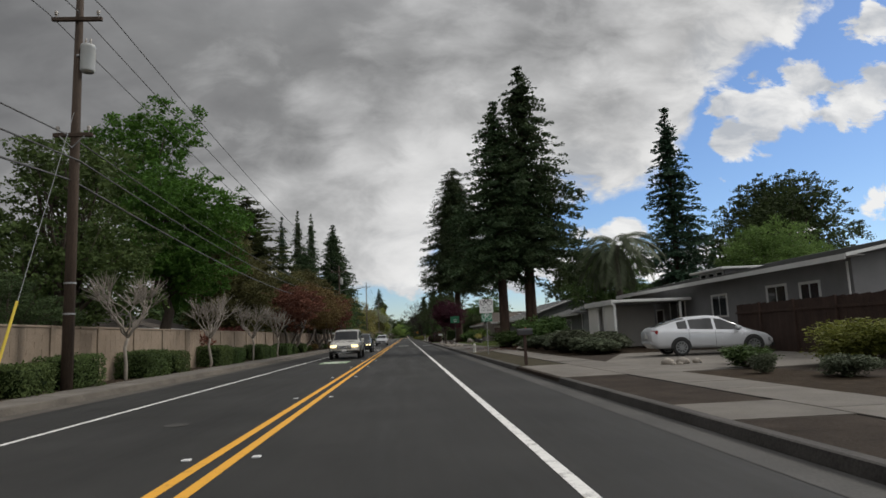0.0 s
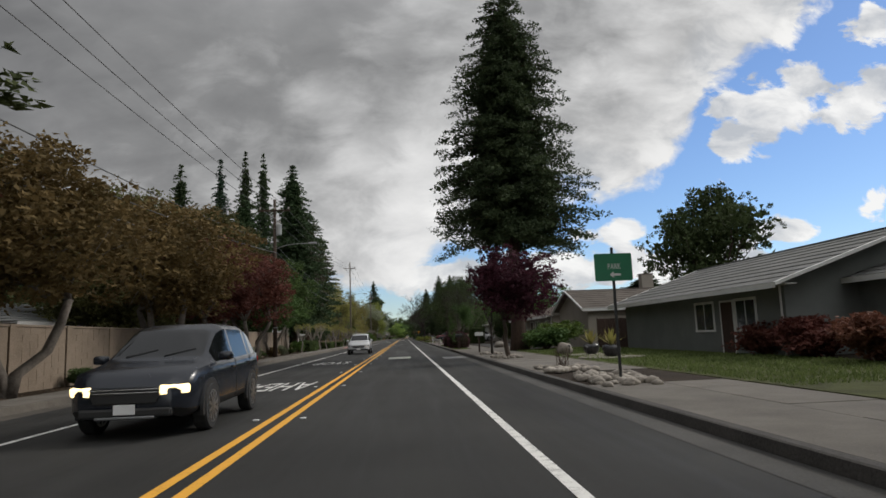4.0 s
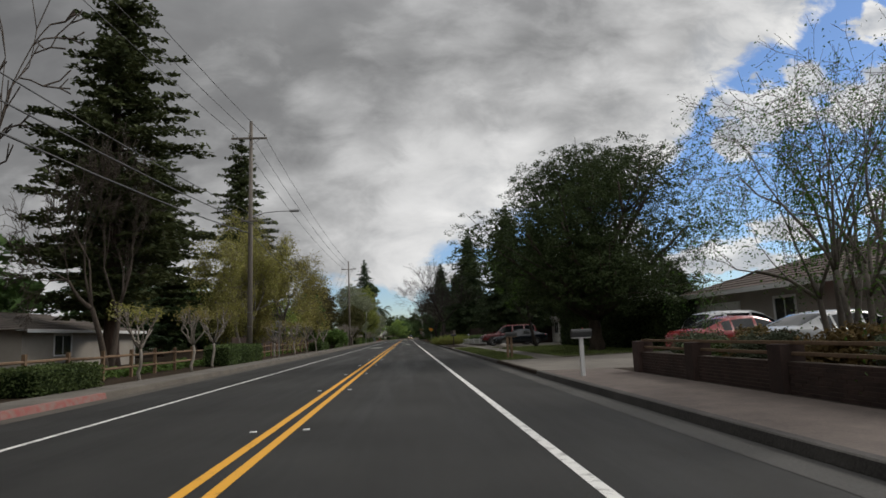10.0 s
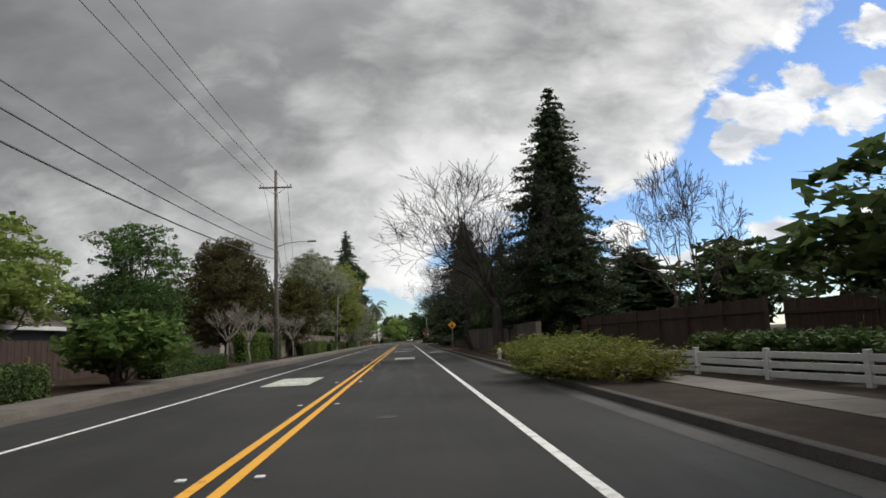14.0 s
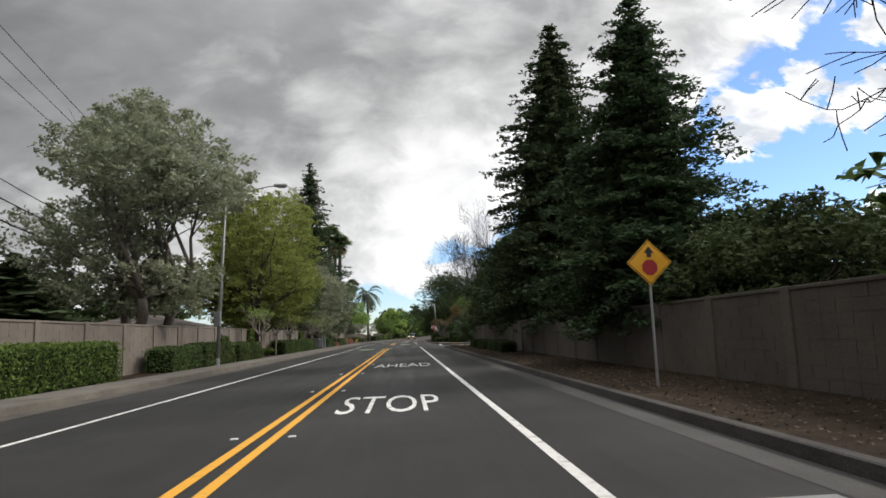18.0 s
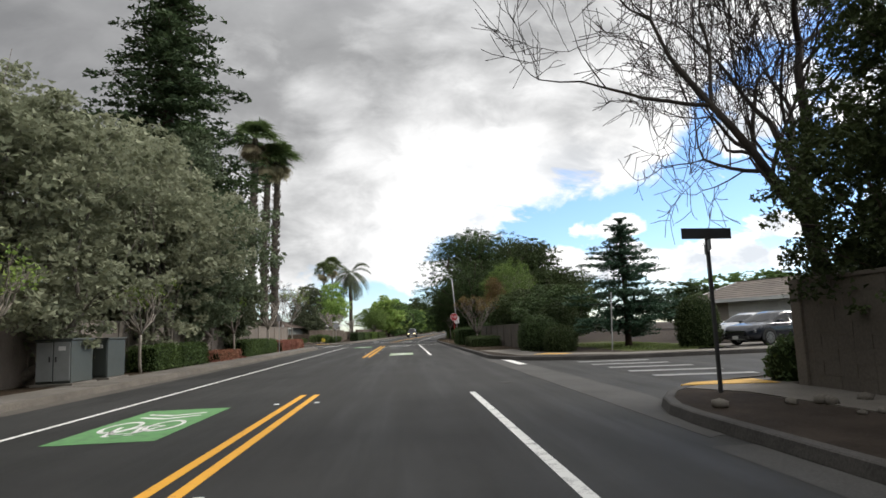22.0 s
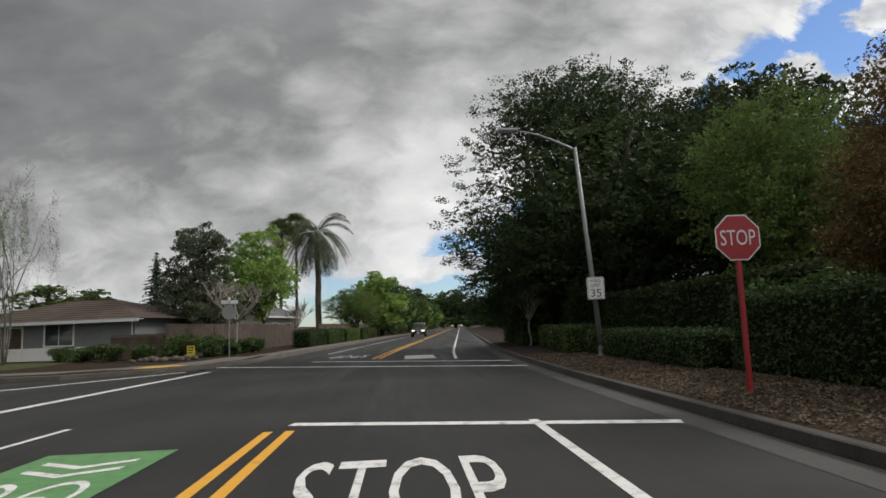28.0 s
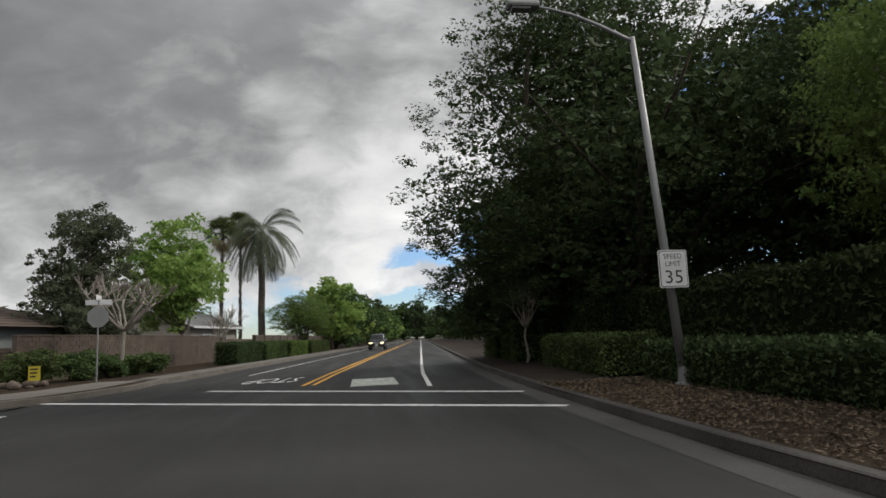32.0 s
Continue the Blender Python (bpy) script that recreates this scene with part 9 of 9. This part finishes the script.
structure("pavement_corner_right_2", slab([(5.0, 329.2), (8.4, 326.6), (14, 326.3), (14, 327.4), (8.8, 328.2), (6.3, 331), (6.0, 337), (4.2, 337)], 0.148, 0.04), "concrete", "concrete corner pavement and ramp", "pavement")
structure("tactile_paving_3", slab([(5.6, 329.4), (6.6, 328.5), (7.2, 329.0), (6.3, 330.0)], 0.158, 0.02), "tactile_yellow", "worn yellow tactile paving at the corner", "pavement")
e = sign_post("leaning_post", 9.4, 330.6, 2.6, "pale leaning sign post on the corner", rz=20)
e.rotation_euler = (radians(-4), radians(4), 0)
hedge(13.2, 330.2, 2.0, 2.0, 2.3, "dark_oak", "round_shrub", "tall clipped dark shrub by the drive", 181, dome=True, category="shrub")
for i, (x, y, w, h) in enumerate(((9.6, 339.5, 2.3, 3.5), (10.2, 344.0, 2.8, 3.6), (8.6, 336.5, 1.2, 2.5))):
    plant(T["oak_b"], x, y, h, w, i * 60, "garden_tree", "dark clipped evergreen behind the wall")
block_wall("wall_right_2", 6.8, 335.5, 362.0, 0.13, 1.3, "blockwall_shaded", 3.0, label="block wall behind hedges, toned dark for shade")
patch("litter_strip_2", 4.04, 6.65, 337, 362, 0.139, "mulch", "mulched verge with litter")
hedge(5.15, 353.2, 1.7, 3.6, 1.25, "dark_oak", seed=182, leaf=0.05, dens=800, label="dark clipped hedge close to the kerb")
hedge(5.5, 346.4, 1.9, 4.6, 0.62, "dark_oak", seed=183, leaf=0.045, dens=900, label="low dark clipped hedge close to the kerb")
plant(T["myrtle_big"], 5.6, 350.3, 3.7, 1.75, 30, "pollarded_tree", "pollarded tree with orange brown dead whips")
plant(T["oak_b"], 8.6, 356.5, 3.9, 1.9, 0, "small_tree", "dark evergreen tree behind the wall")
plant(T["oak_b"], 9.5, 351, 4.0, 2.4, 100, "small_tree", "dark green tree behind the wall")
for i in range(4):
    plant(T["oak_b"], 10.5 + i, 346 + i * 5.5, 4.0 + 0.3 * i, 2.6, i * 45, "garden_tree", "dark evergreen garden tree behind the wall")

# stop junction
e = sign_post("stop_sign", 5.22, 366.8, 2.5, "red octagonal stop sign on a red post", mat="sign_red", r=0.035, square=True)
p = part("sign_plate", Shape().prism([(a, b + 2.46) for a, b in octagon(0.40)], 0.006, pose(0, -0.045, 0)), "sign_white", e)
p2 = part("red_face", Shape().prism([(a, b + 2.46) for a, b in octagon(0.376)], 0.004, pose(0, -0.051, 0)), "sign_red", p)
letters("STOP", 0.58, 0.25, "sign_white", p2).matrix_basis = Matrix.Translation((0, -0.055, 2.46)) @ FACE
e = lamp_post(6.55, 378.6, 7.3, 2.1, 180, "galvanised street lamp carrying a speed limit sign", 0.5)
e = thing("speed_limit_sign", 6.4, 378.42, 0.13, 0, "white speed limit sign fixed to the lamp post", "sign")
p = plate(0.61, 0.76, 2.3, "sign_white", e, y=-0.04)
p2 = plate(0.57, 0.72, 2.3, "sign_black", p, "black_border", -0.046)
p3 = plate(0.545, 0.695, 2.3, "sign_white", p2, "white_field", -0.05)
for txt, w, h, z in (("SPEED", 0.38, 0.1, 2.55), ("LIMIT", 0.32, 0.1, 2.4), ("35", 0.36, 0.26, 2.14)):
    letters(txt, w, h, "sign_black", p3).matrix_basis = Matrix.Translation((0, -0.055, z)) @ FACE
part("strap", Shape().lathe([(0.1, 2.1), (0.1, 2.14)], 10, pose(0.1, 0.1, 0)), "galv", e)
hedge(7.9, 366.5, 1.5, 9.0, 1.65, "dark_oak", seed=190, label="tall dark clipped hedge behind the verge")
for i, (x, y) in enumerate(((10.2, 364.0), (10.6, 368.2), (10.0, 372.0))):
    plant(SH[4 if i == 1 else 1], x, y, 3.3 - 0.3 * i, 1.9, i * 70, "bush", "loose fresh green bush behind the hedge", "bush")
hedge(7.2, 376.0, 1.3, 9.0, 0.85, "dark_oak", seed=191, label="low dark clipped hedge behind the verge")
hedge(6.6 + bend(385), 385.2, 1.4, 7.5, 1.0, "hedge", seed=192, label="clipped green hedge in the shade", rz=-4)
hedge(6.3 + bend(393), 393.5, 1.8, 2.6, 1.6, "hedge", seed=193, label="squared green shrub by the pavement")
hedge(6.0 + bend(399), 398.6, 1.8, 3.0, 1.3, "hedge", seed=194, label="squared green shrub by the pavement")
hedge(10.2, 380.5, 1.6, 17, 2.4, "dark_oak", seed=196, label="tall dark hedge under the oaks", dens=120, leaf=0.14)
hedge(8.5 + bend(393), 395.6, 1.6, 14, 2.3, "dark_oak", seed=195, label="tall dark hedge under the oaks", rz=-4)
plant(T["myrtle_b"], 6.5, 391, 3.2, 1.1, 30, "pollarded_tree", "pale pollarded tree in the shade of oaks")
plant(T["yellow"], 15.5, 371.5, 5.2, 3.4, 30, "small_tree", "yellow green bush behind the tall hedge")
plant(T["birch"], 11.6, 365.5, 7.5, 2.6, 30, "small_tree", "thin twiggy tree behind the tall hedge")
plant(T["oak"], 10.8, 393, 11.0, 5.5, 30, "oak_tree", "dark evergreen oak beside the road")
plant(T["oak"], 18.5, 379, 8.2, 5.6, 80, "oak_tree", "dark evergreen oak behind the hedge")
patch("litter_strip_3", 4.04, 7.0, 362, 381, 0.139, "mulch", "verge of brown leaf litter and bark chips")


def litter(name, x0, x1, y0, y1, n, label="dry brown fallen leaves on the verge", mat="litter", leaf=0.05, z=0.142):
    global rng
    rng = np.random.default_rng(int(y0) + 17)
    P = np.stack([rng.uniform(x0, x1, n), rng.uniform(y0, y1, n), z + rng.uniform(0.004, 0.03, n)], 1)
    return tagged(link(name, quads(name, leaves(P, leaf, 0.7, 0.7)), mat), label, "leaf litter", "", "stuff")


litter("leaf_litter", 4.1, 7.0, 362, 381, 13000)
litter("leaf_litter", 4.1, 6.9, 228, 307, 9000)
litter("leaf_litter", 4.1, 6.6, 338, 361, 1500)
litter("leaf_litter", 4.8, 9, 42, 52, 900, mat="redleaf")
litter("leaf_litter", -10.6, -9.2, 8, 109, 2600)


def grass_tufts(name, x0, x1, y0, y1, n, h=0.07):
    global rng
    rng = np.random.default_rng(int(y0) + 3)
    b = np.stack([rng.uniform(x0, x1, n), rng.uniform(y0, y1, n), np.full(n, 0.142)], 1)
    a = rng.uniform(0, 2 * math.pi, n)
    w = np.stack([np.cos(a), np.sin(a), 0 * a], 1) * 0.02
    tip = b + np.stack([rng.normal(size=n) * 0.03, rng.normal(size=n) * 0.03, h * rng.uniform(0.5, 1.4, n)], 1)
    return tagged(link(name, quads(name, np.stack([b - w, b + w, tip + w * 0.2, tip - w * 0.2], 1)), "grassblade"), "short mown green grass blades", "grass", "", "stuff")


grass_tufts("grass_blades", 4.1, 5.65, 159, 185.7, 19000)
for y in (101.4, 110.6, 119.8):
    grass_tufts("grass_blades", 4.3, 5.3, y - 1.1, y + 1.1, 1100, 0.05)
grass_tufts("grass_blades", 7.1, 12.5, 161, 180, 12000)
grass_tufts("grass_blades", 7.3, 13, 60, 91, 22000)
grass_tufts("grass_blades", 9.8, 13.8, 329, 340, 4000)

# added hedge, a dark mass in place of the deep shade behind the oak
hedge(13.5, 172, 1.6, 22, 2.6, "dark_oak", seed=197, label="tall dark hedge added for the shade behind the big oak", dens=110, leaf=0.15)


for i, (x, y, w, h) in enumerate(((6.9, 334.2, 2.2, 1.7), (7.4, 331.9, 1.6, 1.2))):
    hedge(x, y, w, w * 1.3, h, "dark_oak", "round_shrub", "dark rounded shrub at the wall end", 210 + i, 0.13, dome=True, category="shrub", leaf=0.07, dens=420)

# ---------------------------------------------------------------- markings, studs and traffic
def quad_mark(name, pts, mat, label, z=0.006):
    return structure(name, Shape().add([(x, y, z) for x, y in pts], [tuple(range(len(pts)))]), mat, label, "road marking")


def road_bike(parent, x, y, flip=1, mat="white_paint", s=1.0, z=0.010):
    """A bicycle painted flat on the road, its wheels along x."""
    b = Shape()

    def line(p, q, w=0.035):
        d = Vector((q[0] - p[0], q[1] - p[1])).normalized() * w
        b.add([(p[0] - d.y, p[1] + d.x, z), (p[0] + d.y, p[1] - d.x, z), (q[0] + d.y, q[1] - d.x, z), (q[0] - d.y, q[1] + d.x, z)], [(0, 1, 2, 3)])

    for sx in (-0.33, 0.33):
        n = 20
        v, f = [], []
        for k in range(n):
            a = 2 * math.pi * k / n
            for r in (0.2, 0.26):
                v.append((math.cos(a) * r + sx, math.sin(a) * r * 2.4, z))
        for k in range(n):
            m = (k + 1) % n
            f.append((2 * k, 2 * k + 1, 2 * m + 1, 2 * m))
        b.add(v, f)
    for p, q in (((-0.33, 0), (-0.14, 0.75)), ((-0.14, 0.75), (0.22, 0.75)), ((0.33, 0), (0.2, 0.95)), ((0, 0), (0.22, 0.75)), ((-0.14, 0.75), (0, 0)), ((-0.33, 0), (0, 0)), ((0.2, 0.95), (0.1, 0.98)), ((-0.2, 0.9), (-0.06, 0.9))):
        line(p, q)
    o = part("bicycle_symbol", b, mat, parent)
    o.matrix_basis = Matrix.Translation((x, y, 0)) @ Matrix.Diagonal((flip * s, flip * s, 1, 1))
    for k in range(2):
        c = Shape()
        for sg in (-1, 1):
            c.add([(0, 0.25 + k * 0.4, z), (0, 0.1 + k * 0.4, z), (sg * 0.5, -0.2 + k * 0.4, z), (sg * 0.5, -0.05 + k * 0.4, z)], [(0, 1, 2, 3) if sg < 0 else (3, 2, 1, 0)])
        o = part("chevron", c, mat, parent)
        o.matrix_basis = Matrix.Translation((x, y - flip * 0.0, 0)) @ Matrix.Diagonal((flip, flip, 1, 1)) @ Matrix.Translation((0, -1.45, 0))
    return o


for i, (x, y0, y1, pat, fl) in enumerate(((-0.12, 87.3, 90.8, "pale_patch", 1), (-0.12, 234.3, 237.8, "pale_patch", 1), (0.0, 339.2, 342.7, "mint_paint", 1), (0.5, 384.6, 388.0, "pale_patch", 1),
                                          (-3.75, 35.9, 38.9, "mint_paint", -1), (-3.9, 311.3, 315.1, "green_paint", -1), (-3.65, 361.4, 364.95, "green_paint", -1), (-3.9, 212.4, 216.6, "pale_patch", -1), (-0.12, 150 + 112, 153 + 112, None, 1))):
    if pat is None:
        continue
    w = 0.68 if fl > 0 else 0.75
    m = quad_mark("bike_marking", [(x - w, y0), (x + w, y0), (x + w, y1), (x - w, y1)], pat, "worn painted bicycle marking on a coloured panel")
    road_bike(m, x, (y0 + y1) / 2 + fl * 0.35, fl)
for x0, x1, y0, y1 in ((2.4, 3.7, 84.4, 87.4), (2.1, 3.3, 249.8, 252.6)):
    quad_mark("road_patch", [(x0, y0), (x1, y0), (x1, y1), (x0, y1)], "patch_grey", "pale concrete repair patch in the bike lane")
quad_mark("road_patch", [(0.3, 240.5), (1.1, 240.2), (1.2, 244.2), (0.35, 244.5)], "gutter", "pale worn strip in the traffic lane", 0.0045)
for txt, x, y, w, h, rz in (("STOP", -0.28, 260.7, 1.95, 3.1, 0), ("AHEAD", -0.12, 276.8, 2.45, 3.0, 0), ("STOP", -0.25, 362.4, 1.9, 2.7, 0), ("STOP", -3.8, 84.7, 1.95, 3.2, 180), ("AHEAD", -3.7, 67.7, 2.4, 3.0, 180), ("STOP", -2.9, 389.5, 1.8, 2.6, 176)):
    o = letters(txt, w, h, "white_paint", None, "road_lettering")
    o.matrix_basis = pose(x, y, 0.006, 0, 0, rz)
    tagged(o, "large white word painted on the asphalt", "road marking", "", "structure")


def bar(name, p, q, w=0.3, mat="white_paint", label="white stop line painted on asphalt"):
    d = Vector((q[0] - p[0], q[1] - p[1])).normalized() * w / 2
    return quad_mark(name, [(p[0] - d.y, p[1] + d.x), (p[0] + d.y, p[1] - d.x), (q[0] + d.y, q[1] - d.x), (q[0] - d.y, q[1] + d.x)], mat, label, 0.008)


bar("stop_line", (-1.85, 366.6), (3.4, 365.2), 0.28)
bar("crosswalk_line", (-8.2, 384.2), (3.7, 377.3), 0.26, label="white crosswalk line across the road")
bar("crosswalk_line", (-4.2, 385.6), (3.7, 380.4), 0.26, label="white crosswalk line across the road")
bar("crosswalk_line", (-8.1, 369.8), (-7.3, 381.0), 0.26, label="white crosswalk line across the side street")
bar("crosswalk_line", (-12.5, 374.5), (-8.3, 381.5), 0.24, label="white crosswalk line across the side street")
bar("edge_line", (-5.6, 361), (-5.3, 367.2), 0.11, label="white edge line at the junction")
bar("edge_line", (4.35, 325.0), (4.35, 332.4), 0.3, label="white limit line at the side street")

# raised studs beside the yellow line
sm = Shape().soft(-0.05, 0.05, -0.05, 0.05, 0, 0.02, 0.012).mesh("stud")
sm.materials.append(M["sign_white"])
for i in range(52):
    y = -6 + i * 7.3
    if 317.5 < y < 338 or y > 366:
        continue
    for x in (-1.53, -2.31):
        o = link("road_stud", sm)
        o.matrix_basis = pose(x, y, 0.001)
        tagged(o, "small white raised road stud", "road stud", "road studs")
s = Shape()
for x, y in ((2.35, 124.4), (-3.6, 12), (-0.4, 203), (2.6, 318)):
    s = Shape().lathe([(0.2, 0.0), (0.2, 0.004), (0.18, 0.006), (0.0, 0.006)], 20, pose(x, y, 0.002))
    structure("manhole_cover", s, "gutter", "round iron cover set in the road", "manhole cover")

car("suv", -3.75, 45.2, -90, "paint_tan", "pale champagne full-size SUV with lit headlights on the road", True)
car("crossover", -3.75, 60.3, -90, "paint_dark", "dark blue crossover with lit headlights on the road", True)
car("crossover", -3.6, 104.6, -90, "paint_white", "white crossover car on the road", False)
car("suv", -3.75 + bend(447), 447, -95, "paint_dark", "black off-road car with lit headlights in the distance", True)
for k in range(5):
    bar("crosswalk_bar", (6.3, 318.0 + k * 1.75), (8.7, 317.6 + k * 1.75), 0.5, "patch_grey", label="worn white crosswalk bar on the side street")
